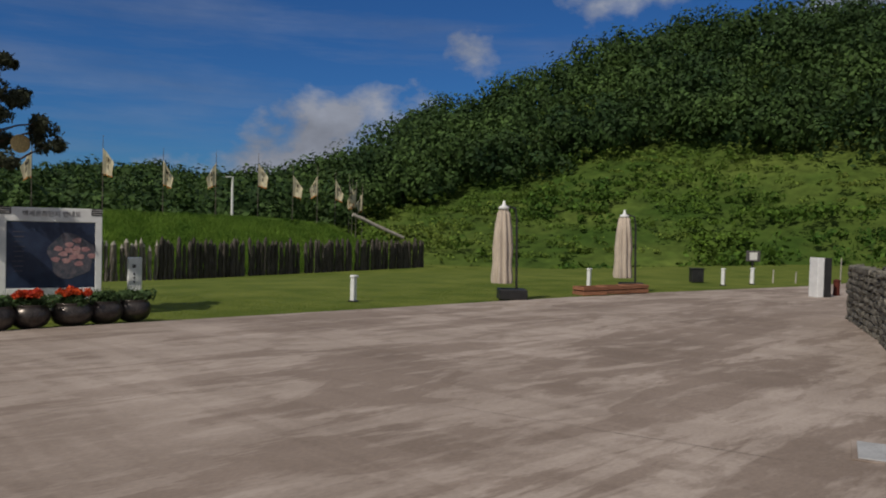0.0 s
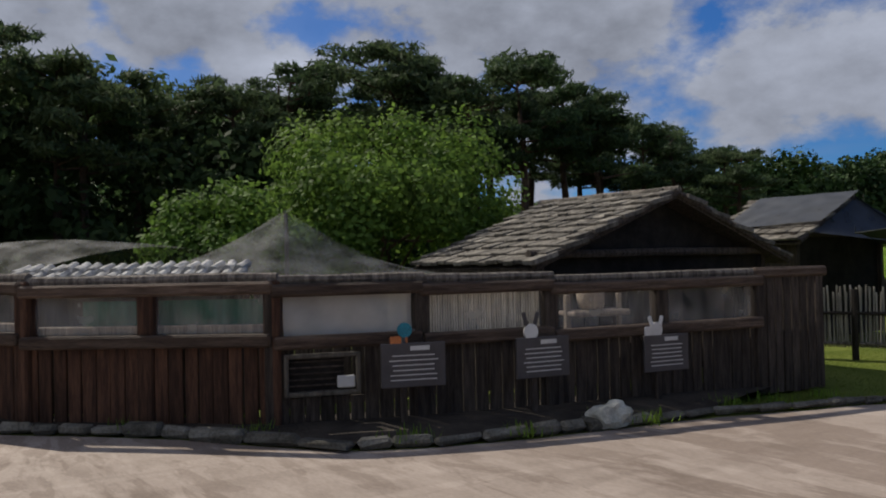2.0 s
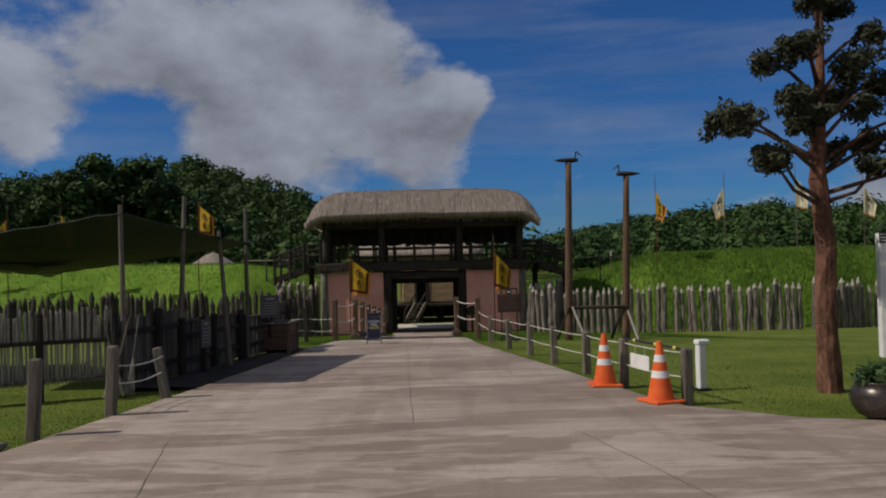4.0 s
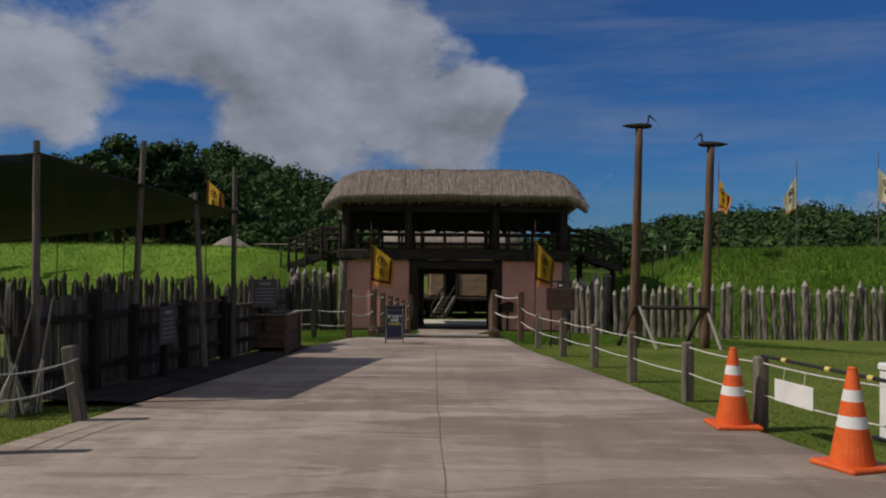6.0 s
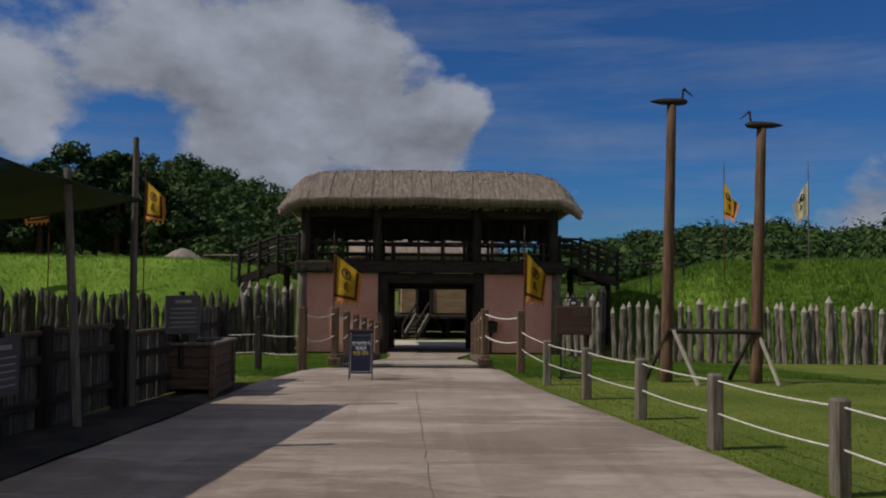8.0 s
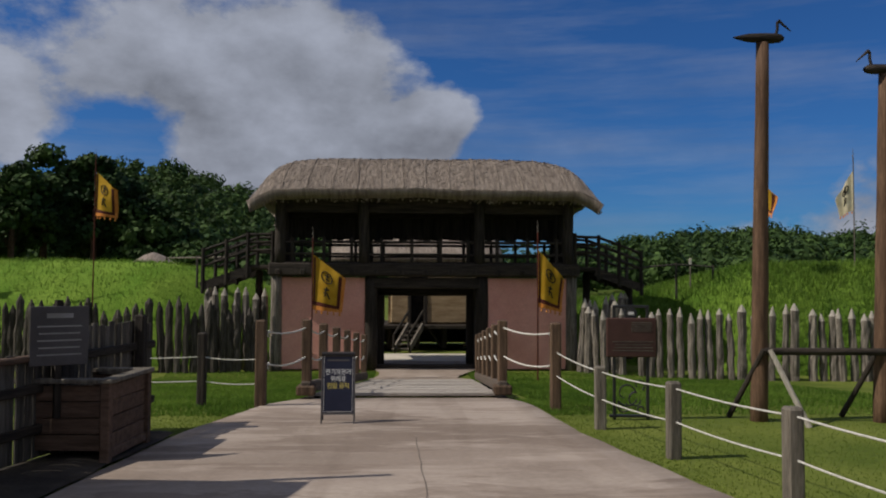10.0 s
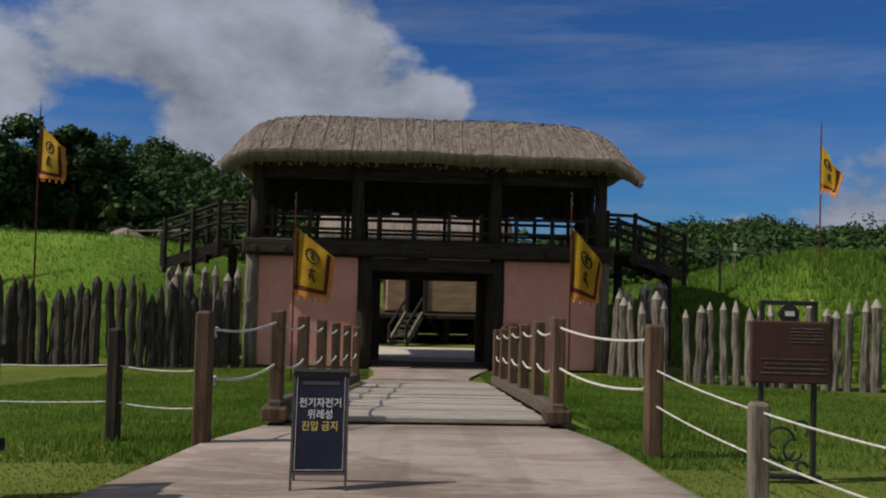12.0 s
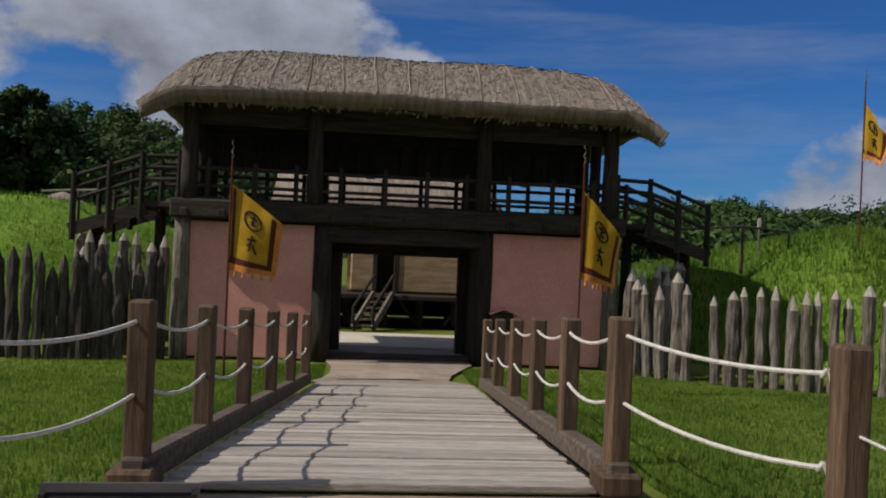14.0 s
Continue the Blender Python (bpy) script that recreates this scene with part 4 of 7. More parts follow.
def rope_fence():
    for k, (x, y) in enumerate(RIGHT_POSTS):
        if k == 0:
            fence_post(x, y, 1.10, 0.135, POST, "tall brown square timber post holding ropes", "bridge head posts")
        else:
            fence_post(x, y, 0.66, 0.12, RAILPOST, "short grey timber post of the rope fence", "rope fence posts")
    for h in (0.60, 0.30):
        pts = [(x, y, gz(x, y) + (h if k else h + 0.12)) for k, (x, y) in enumerate(RIGHT_POSTS)]
        solid("fence_rope", rope("fence_rope", pts, 0.02, 0.0075, ""), ROPE, "thin white rope strung along short posts", "rope", "path ropes")
    fence_post(-2.84, 18.88, 1.12, 0.135, POST, "tall brown square timber post holding ropes", "bridge head posts")
    fence_post(-3.66, 19.12, 0.95, 0.11, BEAM, "thin dark timber post of the rope fence", "rope fence posts")
    for h, a, b in ((0.98, 0.06, 0.0), (0.56, 0.08, 0.0)):
        for p, q in (((0.995, 18.65, -0.38 + h), (0.50, 20.26, bz(20.2) + h)), ((-2.80, 18.88, -0.38 + h), (-2.40, 20.17, bz(20.2) + h))):
            solid("fence_rope", rope("r", [p, q], a, 0.0125, ""), ROPE, "thick white rope from the bridge head post", "rope", "bridge ropes")
            k = Vector(p).lerp(Vector(q), 0.07) - Vector((0, 0, 0.016))
            knot = [k + Vector((0.022 * math.cos(t * 1.3), 0.03 * math.sin(t * 1.3), 0.02 * math.sin(t * 2.6) - (0.05 if t > 8 else 0))) for t in range(10)]
            solid("rope_knot", Geo().tube(knot, 0.011, 6), ROPE, "white rope knot with a loose end", "knot", "rope knots")
    for h in (0.62, 0.30):
        solid("fence_rope", rope("r", [(-2.80, 18.88, -0.38 + h), (-3.66, 19.12, -0.38 + h), (-5.6, 19.3, -0.38 + h)], 0.03, 0.008, ""), ROPE, "thin white rope over the grass", "rope", "path ropes")
    for x, y, h in ((-4.62, 5.85, 0.82), (-4.30, 7.12, 0.85), (-4.09, 8.55, 0.72)):
        fence_post(x, y, h, 0.12, RAILPOST, "weathered grey timber post at the path's edge", "path edge posts", (0, 3 if y < 8 else -9))
    for h in (0.62, 0.40):
        solid("fence_rope", rope("r", [(-4.30, 7.12, gz(0, 7) + h), (-4.12, 8.55, gz(0, 8.5) + h * 0.95)], 0.06, 0.008, ""), ROPE, "thin slack rope between two posts", "rope", "path ropes")


rope_fence()


# ---- foliage ----
def leaf_mesh(name, centres, radii, per, size, rng, squash=0.8, out=0.9, long=1.0, shell=0.55):
    """Many small leaves on uneven crowns: each crown is a ball of radius radii, its leaves turned mostly outwards."""
    c = np.repeat(np.asarray(centres, float), per, axis=0)
    r = np.repeat(np.asarray(radii, float), per)
    n = len(c)
    d = rng.normal(size=(n, 3))
    d /= np.linalg.norm(d, axis=1, keepdims=True)
    rad = r * (shell + (1 - shell) * rng.random(n)) * (0.85 + 0.3 * rng.random(n))
    p = c + d * rad[:, None] * np.array([1, 1, squash])
    nrm = d * out + rng.normal(size=(n, 3)) * 0.45 + np.array([0, 0, 0.25])
    nrm /= np.linalg.norm(nrm, axis=1, keepdims=True)
    a = np.cross(nrm, rng.normal(size=(n, 3)))
    a /= np.linalg.norm(a, axis=1, keepdims=True) + 1e-9
    b = np.cross(nrm, a)
    s = (size * (0.6 + 0.8 * rng.random(n)))[:, None]
    a, b = a * s * long, b * s
    v = np.stack([p - a, p - b * 0.6, p + a, p + b * 0.6], 1).reshape(-1, 3)
    me = bpy.data.meshes.new(name)
    me.vertices.add(4 * n)
    me.vertices.foreach_set("co", v.ravel())
    me.loops.add(4 * n)
    me.loops.foreach_set("vertex_index", np.arange(4 * n, dtype=np.int32))
    me.polygons.add(n)
    me.polygons.foreach_set("loop_start", np.arange(0, 4 * n, 4, dtype=np.int32))
    me.update()
    me.validate()
    return me


def foliage(name, c1, c2, island=0.4, trans=0.3):
    return material(name, c1, c2, 0.7, 0.12, fine=1.2, bump=0, fine_amt=0.35, island=island, world=True, trans=trans, spec=0.15)


WOODS = foliage("woods_leaf", (0.013, 0.033, 0.011), (0.062, 0.108, 0.027), trans=0.14)
SHRUBS = foliage("shrub_leaf", (0.04, 0.09, 0.013), (0.10, 0.165, 0.022), trans=0.2)
MEADOW_LEAF = foliage("meadow_leaf", (0.085, 0.15, 0.022), (0.16, 0.21, 0.04))
PINE = foliage("pine_needle", (0.045, 0.08, 0.035), (0.112, 0.152, 0.07), trans=0.36)
WILLOW = foliage("light_leaf", (0.10, 0.18, 0.034), (0.19, 0.29, 0.06), trans=0.4)
SCULPT = foliage("tree_tuft", (0.016, 0.023, 0.013), (0.05, 0.056, 0.033), trans=0.05)
THICKET = foliage("thicket_leaf", (0.03, 0.06, 0.022), (0.075, 0.115, 0.045), trans=0.5)
BARK = material("bark", (0.045, 0.028, 0.02), (0.12, 0.075, 0.05), 0.95, 2.0, (3, 3, 1.2), 9, 1.0, 0.5)
BARK_RED = material("red_bark", (0.07, 0.032, 0.021), (0.19, 0.092, 0.058), 0.95, 2.5, (3, 3, 1.3), 9, 1.0, 0.5)
HILLSIDE = material("hillside", (0.036, 0.07, 0.011), (0.095, 0.13, 0.026), 0.95, 0.08, fine=0.9, bump=0.5, fine_amt=0.4, world=True, spec=0.1)

EYE0 = Vector((0.4, -5.5, 1.68))


def polar(az, r):
    a = radians(az)
    return EYE0.x + r * math.sin(a), EYE0.y + r * math.cos(a)


def hill(name, label, skyline, r0, r1, lift, trees, per, tree_r, leaf, seed, back=1.5, shrub_line=None, base=-1.0, leaf_mat=None):
    """A wooded hill that rises from r0 to a ridge at r1 whose height follows the skyline (bearing, elevation)."""
    rng = np.random.default_rng(seed)
    az0, az1 = skyline[0][0], skyline[-1][0]

    def ground(az, u):
        r = r0 + (r1 - r0) * u
        top = r1 * math.tan(radians(lerp_list(skyline, az))) + EYE0.z - tree_r * lift
        z = base + (top - base) * (u ** 1.12 if u < 1 else max(0.0, 1 - (u - 1) ** 1.5 * 1.6))
        x, y = polar(az, r)
        return Vector((x, y, z + 0.9 * noise.noise((x * 0.06, y * 0.06, seed)) * min(1, u * 4)))

    g = Geo()
    us = [0, 0.02, 0.08, 0.16, 0.26, 0.36, 0.46, 0.56, 0.66, 0.76, 0.86, 0.94, 1.0, 1.1, 1.25, back]
    azs = np.linspace(az0, az1, max(24, int((az1 - az0) / 1.4)))
    g.sheet([[ground(a, u) for u in us] for a in azs])
    ob = solid(name, g, HILLSIDE, label, "hill", kind="structure", smooth=True)
    c, rr, cs, rs, cm, rm = [], [], [], [], [], []
    for _ in range(trees):
        a, u = rng.uniform(az0, az1), rng.random() ** 0.8 * 1.06
        p = ground(a, u)
        line = lerp_list(shrub_line, a) if shrub_line else -1
        k = rng.uniform(0.65, 1.35)
        el = math.degrees(math.atan2(p.z - EYE0.z, math.hypot(p.x - EYE0.x, p.y - EYE0.y)))
        if el > line + rng.normal() * 0.5:
            h = tree_r * k
            for _ in range(3):
                c.append(p + Vector((rng.normal() * h * 0.5, rng.normal() * h * 0.5, h * rng.uniform(0.5, 1.3))))
                rr.append(h * rng.uniform(0.45, 0.75))
        elif rng.random() < 0.75:
            for _ in range(9):
                q = p + Vector((rng.normal() * 1.9, rng.normal() * 1.9, 0.15))
                patch = noise.noise((q.x * 0.09, q.y * 0.09, 4.0 + seed))
                if patch > 0.02:
                    cs.append(q + Vector((0, 0, 0.15)))
                    rs.append(rng.uniform(0.5, 1.25))
                else:
                    cm.append(q)
                    rm.append(rng.uniform(0.3, 0.7))
    return (c, rr, cs, rs, cm, rm, rng)


RIGHT_SKY = [(28, 2.6), (34.4, 3.8), (37.6, 4.9), (40.7, 6.6), (43.9, 9.1), (48.0, 9.9), (51.9, 10.9), (55.8, 13.0), (59.5, 14.2), (63.2, 14.7), (66.7, 15.0), (72.2, 14.8), (85, 14), (105, 12)]
RIGHT_LINE = [(28, -3), (37.7, -1.4), (40.1, 0.8), (48.2, 2.2), (52.1, 3.9), (56.0, 5.0), (63.5, 5.6), (70.4, 4.6), (85, 4)]
c, rr, cs, rs, cm, rm, rg = hill("hillside", "steep wooded hillside with a scrubby grass slope", RIGHT_SKY, 56, 118, 1.6, 1500, 0, 3.1, 0.3, 3, shrub_line=RIGHT_LINE, base=-1.7)
tagged(solid("hillside_woods", leaf_mesh("hillside_woods", c, rr, 98, 0.27, rg, 0.85, 1.9, 1.0, 0.8), WOODS, "dense dark green broadleaf woods on the hillside", "woods"), kind="stuff")
tagged(solid("hillside_scrub", leaf_mesh("hillside_scrub", cs, rs, 26, 0.20, rg, 0.6, 1.5), SHRUBS, "bright green scrub and creepers on the slope", "scrub"), kind="stuff")
tagged(solid("hillside_grass", leaf_mesh("hillside_grass", cm, rm, 22, 0.15, rg, 0.5), MEADOW_LEAF, "yellow-green tall grass on the slope", "grass"), kind="stuff")
FAR_SKY = [(0, 0.1), (5.1, 0.7), (8.8, 1.6), (12.2, 2.35), (14.4, 2.8), (16.5, 3.05), (20.1, 3.45), (23.8, 3.75), (26.3, 3.2), (28.5, 3.0), (31, 2.9), (34.4, 3.4), (36.1, 3.7), (42, 4.6)]
c, rr, *_, rg = hill("far_hill", "low wooded hill beyond the rampart", FAR_SKY, 150, 350, 1.5, 1300, 0, 4.2, 0.6, 5)
tagged(solid("far_woods", leaf_mesh("far_woods", c, rr, 38, 0.68, rg, 0.85, 1.9, 1.0, 0.8), WOODS, "dark green woods on the low hill", "woods"), kind="stuff")
LEFT_SKY = [(-104, 7.5), (-75, 7.5), (-67, 6.3), (-60, 4.6), (-54, 3.8), (-45, 3.6), (-36, 4.6), (-30, 5.4), (-24, 6.7), (-21, 7.35), (-18.3, 7.75), (-16.5, 7.85), (-13.6, 7.1), (-11.0, 6.2), (-9, 5.45), (-7.5, 4.9), (-3, 3.4), (2, 2.0), (6, 0.8)]
c, rr, *_, rg = hill("wooded_hill", "rounded wooded hill behind the fortress", LEFT_SKY, 150, 315, 1.5, 2500, 0, 3.8, 0.6, 7)
tagged(solid("hill_woods", leaf_mesh("hill_woods", c, rr, 28, 0.74, rg, 0.85, 1.9, 1.0, 0.8), WOODS, "dense green woods on the rounded hill", "woods"), kind="stuff")


# ---- trees ----
def broadleaf(x, y, h, r, seed, mat_, label, per=130, leaf=0.16, low=0.25, group=""):
    """A tree: a tapered trunk with limbs and a crown of clumps with gaps."""
    rng = np.random.default_rng(seed)
    py = random.Random(seed)
    z = gz(x, y)
    t = thing("broadleaf_tree", pose(x, y, z), label, "tree", group)
    g = Geo()
    g.rod((0, 0, -0.3), (0.1, 0, h * 0.6), 0.05 * h * 0.6, 0.03 * h * 0.5, 9, 0.12, 6, rng=py)
    c, rr = [], []
    for k in range(46):
        d = rng.normal(size=3)
        d /= np.linalg.norm(d)
        if d[2] < -0.45:
            d[2] *= -0.5
        q = Vector((d[0] * r * 0.78, d[1] * r * 0.78, h * (low + (1 - low) * 0.5) + d[2] * h * (1 - low) * 0.42)) * 1.0
        c.append(q)
        rr.append(r * rng.uniform(0.22, 0.40))
        if k < 9:
            g.rod((0.05, 0, h * py.uniform(0.2, 0.5)), q, 0.04, 0.012, 5, 0.1, 2, rng=py)
    part("trunk", g, BARK, t, "brown trunk and limbs")
    part("crown", leaf_mesh("crown", c, rr, per, leaf, rng, 0.85), mat_, t)
    return t


def pine_shape(seed, h, per=120):
    """A wild pine: bare leaning trunk, limbs and flat needle layers near the top."""
    rng = np.random.default_rng(seed)
    py = random.Random(seed)
    t = thing("pine_tree", pose(0, 0, 0), "tall dark green pine with a bare trunk", "tree", "pines behind the sheds")
    g = Geo()
    lean = Vector((py.uniform(-0.5, 0.5), py.uniform(-0.5, 0.5), 0))
    pts = [Vector((0, 0, -0.4)), lean * 0.4 + Vector((0, 0, h * 0.35)), lean * 0.7 + Vector((0.15, 0, h * 0.65)), lean + Vector((0, 0, h * 0.97))]
    for p, q, a, b in zip(pts, pts[1:], (0.17, 0.14, 0.10), (0.14, 0.10, 0.03)):
        g.rod(p, q, a, b, 8, 0.08, 2, rng=py)
    c, rr = [], []
    for k in range(19):
        u = py.uniform(0.60, 1.0)
        ang = py.uniform(0, 6.283)
        reach = (0.35 + 2.0 * (1 - abs(u - 0.66) * 1.7)) * py.uniform(0.5, 1.0)
        base = lean * u + Vector((0, 0, h * u * 0.97))
        q = base + Vector((math.cos(ang) * reach, math.sin(ang) * reach, py.uniform(0.1, 0.5)))
        g.rod(base, q, 0.045, 0.015, 5, 0.1, 2, rng=py)
        for s in (0.6, 1.0):
            c.append(base.lerp(q, s) + Vector((py.uniform(-0.2, 0.2), py.uniform(-0.2, 0.2), 0.1)))
            rr.append(py.uniform(0.4, 0.75))
    part("trunk", g, BARK, t, "grey-brown trunk and limbs")
    part("crown", leaf_mesh("crown", c, rr, per, 0.055, rng, 0.30, 0.35, 3.0), PINE, t)
    return t


def pines():
    rng = random.Random(77)
    protos = [pine_shape(100 + k, 8.0) for k in range(5)]
    spots = []
    top = [(-100, 14.5), (-86.5, 15.6), (-83, 13.0), (-80.5, 13.2), (-77, 13.4), (-73, 12.3), (-69.5, 12.5), (-65.4, 14.2), (-62.2, 15.4), (-58.9, 14.3), (-54.5, 13.0), (-51.2, 13.8), (-46.1, 11.8), (-42.2, 10.0), (-39.7, 8.2), (-36.4, 7.8), (-30, 7.2)]
    az = -99.0
    while az < -35:
        for r in (rng.uniform(25, 29), rng.uniform(31, 37)):
            a = az + rng.uniform(-1, 1)
            if a > -45:
                r *= 1.25
            el = lerp_list(top, a) * (rng.uniform(0.90, 1.0) if r < 30 else rng.uniform(0.82, 0.99))
            x, y = polar(a, r)
            hh = EYE0.z + r * math.tan(radians(el)) - gz(x, y)
            spots.append((x, y, hh))
        az += 3.1 if az < -60 else 2.7
    for k, (x, y, hh) in enumerate(spots):
        p = protos[k % 5]
        s = hh / 8.0
        m = pose(x, y, gz(x, y), 0, 0, rng.uniform(0, 360))
        if k < 5:
            p.matrix_basis = m
            p.scale = (s, s, s)
        else:
            q = copy_thing(protos[k % 5], m)
            q.scale = (s, s, s)


pines()


def understorey():
    """The dark thicket between and below the pines."""
    rng = np.random.default_rng(31)
    c, rr = [], []
    for _ in range(760):
        az, r = rng.uniform(-104, -39), rng.uniform(24, 42)
        x, y = polar(az, r)
        lim = lerp_list([(-104, 7.2), (-80, 7.4), (-66, 5.2), (-57, 1.9), (-52, 1.2), (-40, 1.2), (-24, 1.8)], az)
        c.append((x, y, gz(x, y) + rng.uniform(0.2, lim) * r / 27))
        rr.append(rng.uniform(0.7, 1.6))
    tagged(solid("thicket", leaf_mesh("thicket", c, rr, 140, 0.165, rng), THICKET, "dark undergrowth thicket under the pines", "thicket"), kind="stuff")


understorey()
broadleaf(-14.3, 2.3, 4.7, 2.9, 41, WILLOW, "round bright green leafy tree behind the sheds", 700, 0.062, 0.12)
broadleaf(-12.9, -1.3, 2.9, 1.5, 43, WILLOW, "small bright green shrub tree under the netting", 520, 0.052, 0.1)
# bearing, elevation of the top, distance and spread of the trees behind the rampart
for k, (az, el, r, w) in enumerate(((-27.6, 5.9, 118, 6.0), (-25.4, 6.3, 121, 5.6), (-23.6, 6.9, 116, 5.0), (-22.0, 8.1, 120, 4.8), (-20.6, 7.3, 124, 4.4), (-19.3, 7.9, 119, 4.6), (-17.7, 6.5, 122, 4.6),
                                    (-16.3, 5.1, 118, 4.6), (-14.9, 3.6, 121, 4.4), (-13.6, 2.3, 116, 4.2), (-30.0, 6.4, 88, 5.5), (-33.5, 7.1, 76, 5.2), (-37.0, 6.9, 72, 5.0), (-40.5, 6.6, 70, 5.0))):
    a = radians(az)
    x, y = -0.5 + r * math.sin(a), -2.6 + r * math.cos(a)
    broadleaf(x, y, 2.75 + r * math.tan(radians(el)), w, 60 + k, WOODS, "tall dark green broadleaf tree behind the rampart", 130, 0.40 * r / 120, 0.05, "trees behind the rampart")


# ---- grass tufts ----
def tufts(name, spots, hmin, hmax, seed, label, mat_=None):
    rng = np.random.default_rng(seed)
    p = np.asarray(spots, float)
    n = len(p)
    ang, lean = rng.uniform(0, 6.283, n), rng.uniform(0.1, 0.55, n)
    h = rng.uniform(hmin, hmax, n)
    w = 0.004 + 0.045 * h
    side = np.stack([np.cos(ang), np.sin(ang), np.zeros(n)], 1) * w[:, None]
    tip = np.stack([-np.sin(ang) * lean * h, np.cos(ang) * lean * h, h], 1)
    v = np.stack([p - side, p + side, p + tip], 1).reshape(-1, 3)
    me = bpy.data.meshes.new(name)
    me.vertices.add(3 * n)
    me.vertices.foreach_set("co", v.ravel())
    me.loops.add(3 * n)
    me.loops.foreach_set("vertex_index", np.arange(3 * n, dtype=np.int32))
    me.polygons.add(n)
    me.polygons.foreach_set("loop_start", np.arange(0, 3 * n, 3, dtype=np.int32))
    me.update()
    me.validate()
    tagged(solid(name, me, mat_ or BLADE, label, "grass"), kind="stuff")


def grass():
    rng = random.Random(90)
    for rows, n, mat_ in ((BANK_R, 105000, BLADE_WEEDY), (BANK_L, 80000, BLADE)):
        spots = []
        for _ in range(n):
            i, j = rng.randrange(len(rows) - 1), rng.randrange(int(len(rows[0]) * 0.8))
            a, b, c2 = Vector(rows[i][j]), Vector(rows[i + 1][j]), Vector(rows[i][j + 1])
            spots.append(a + (b - a) * rng.random() + (c2 - a) * rng.random())
        if mat_ is BLADE:
            tufts("rampart_grass", spots, 0.05, 0.15, 1, "bright yellow-green grass on the rampart", mat_)
        else:
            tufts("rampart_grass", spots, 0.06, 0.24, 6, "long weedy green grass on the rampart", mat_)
    spots = []
    for _ in range(130000):
        y = rng.uniform(2.5, 20.5)
        if rng.random() < 0.5:
            x = lerp_list(RIGHT_EDGE, y) if y < 20.35 else 0.95
            x += rng.random() ** 1.6 * 9 + 0.03
        else:
            x = lerp_list(LEFT_EDGE, y) if y < 20.35 else -2.1
            x -= rng.random() ** 1.4 * 4.5 + 0.03
        if y < 6 and x > 2:
            continue
        spots.append((x, y, gz(x, y) - 0.035))
    for _ in range(50000):
        x = rng.uniform(3.5, 26)
        y = lerp_list([(3.5, 5.75), (4.3, 5.4), (8.7, 5.15), (15.6, 4.75), (22, 4.3), (30, 2.9)], x) + rng.random() ** 1.8 * 7 + 0.04
        spots.append((x, y, gz(x, y) - 0.035))
    tufts("lawn_grass", spots, 0.008, 0.022, 2, "short mown lawn grass", LAWN_BLADE)
    spots = []
    for _ in range(170000):
        y = rng.uniform(18.2, 30.4)
        if rng.random() < 0.5:
            x = (lerp_list(RIGHT_EDGE, y) if y < 20.35 else 0.95 if y < 28.3 else 0.75) + rng.random() ** 1.5 * 7 + 0.03
        else:
            x = (lerp_list(LEFT_EDGE, y) if y < 20.35 else -2.1 if y < 28.3 else -1.7) - rng.random() ** 1.4 * 5.5 - 0.03
        spots.append((x, y, gz(x, y) - 0.04))
    tufts("dip_grass", spots, 0.025, 0.075, 5, "longer soft green grass in the dip before the gate", DIP_BLADE)


grass()


# ---- animal sheds beside the forecourt ----
FILM = sheer("clear_film", (0.48, 0.47, 0.45), 0.70, 0.25)
FILM_CLOUD = sheer("clouded_film", (0.52, 0.51, 0.48), 0.25, 0.35, 1.6)
CANES = material("bamboo_blind", (0.50, 0.46, 0.39), (0.70, 0.65, 0.57), 0.8, 2.5, (16, 16, 1), 9, 0.3, 0.3, island=0.2)
NET_BLACK = sheer("black_net", (0.04, 0.046, 0.058), 0.05, 0.55)
NET_CLEAR = sheer("grey_net", (0.15, 0.155, 0.16), 0.74, 0.7, 2.0)
ROPE_DARK = material("dark_cord", (0.02, 0.025, 0.02), (0.05, 0.055, 0.045), 0.85, 20, fine=90, bump=0.3)
NET_GREEN = sheer("green_net", (0.010, 0.024, 0.014), -0.2, 0.7)
SHINGLE = material("shingle", (0.075, 0.066, 0.055), (0.22, 0.20, 0.168), 0.9, 2.5, (1, 1, 1), 20, 0.8, 0.4, obj_var=0.35)
TILE_PALE = material("pale_tile", (0.30, 0.29, 0.275), (0.52, 0.51, 0.485), 0.8, 6, fine=40, obj_var=0.2)
STONE = material("kerb_stone", (0.085, 0.078, 0.062), (0.19, 0.175, 0.145), 0.9, 5, fine=40, bump=0.7, fine_amt=0.35, obj_var=0.3)
ROCK = material("pale_rock", (0.36, 0.36, 0.31), (0.58, 0.57, 0.50), 0.9, 6, fine=40, bump=0.8, fine_amt=0.25)
EARTH = material("bare_earth", (0.024, 0.019, 0.015), (0.062, 0.05, 0.038), 0.95, 2, fine=30, bump=0.6, world=True)
SIGN = material("sign_board", (0.075, 0.068, 0.07), (0.10, 0.092, 0.095), 0.55, 3, fine=60, bump=0.05, fine_amt=0.1)
WHITE = material("white_paint", (0.66, 0.66, 0.65), (0.76, 0.76, 0.75), 0.5, 5, fine=60, bump=0.05, fine_amt=0.06)
FADED = material("faded_ink", (0.26, 0.25, 0.24), (0.34, 0.33, 0.32), 0.6, 5, fine=60, bump=0, fine_amt=0.1)
INK = material("pale_ink", (0.60, 0.58, 0.56), (0.68, 0.66, 0.64), 0.6, 5, fine=60, bump=0, fine_amt=0.06)
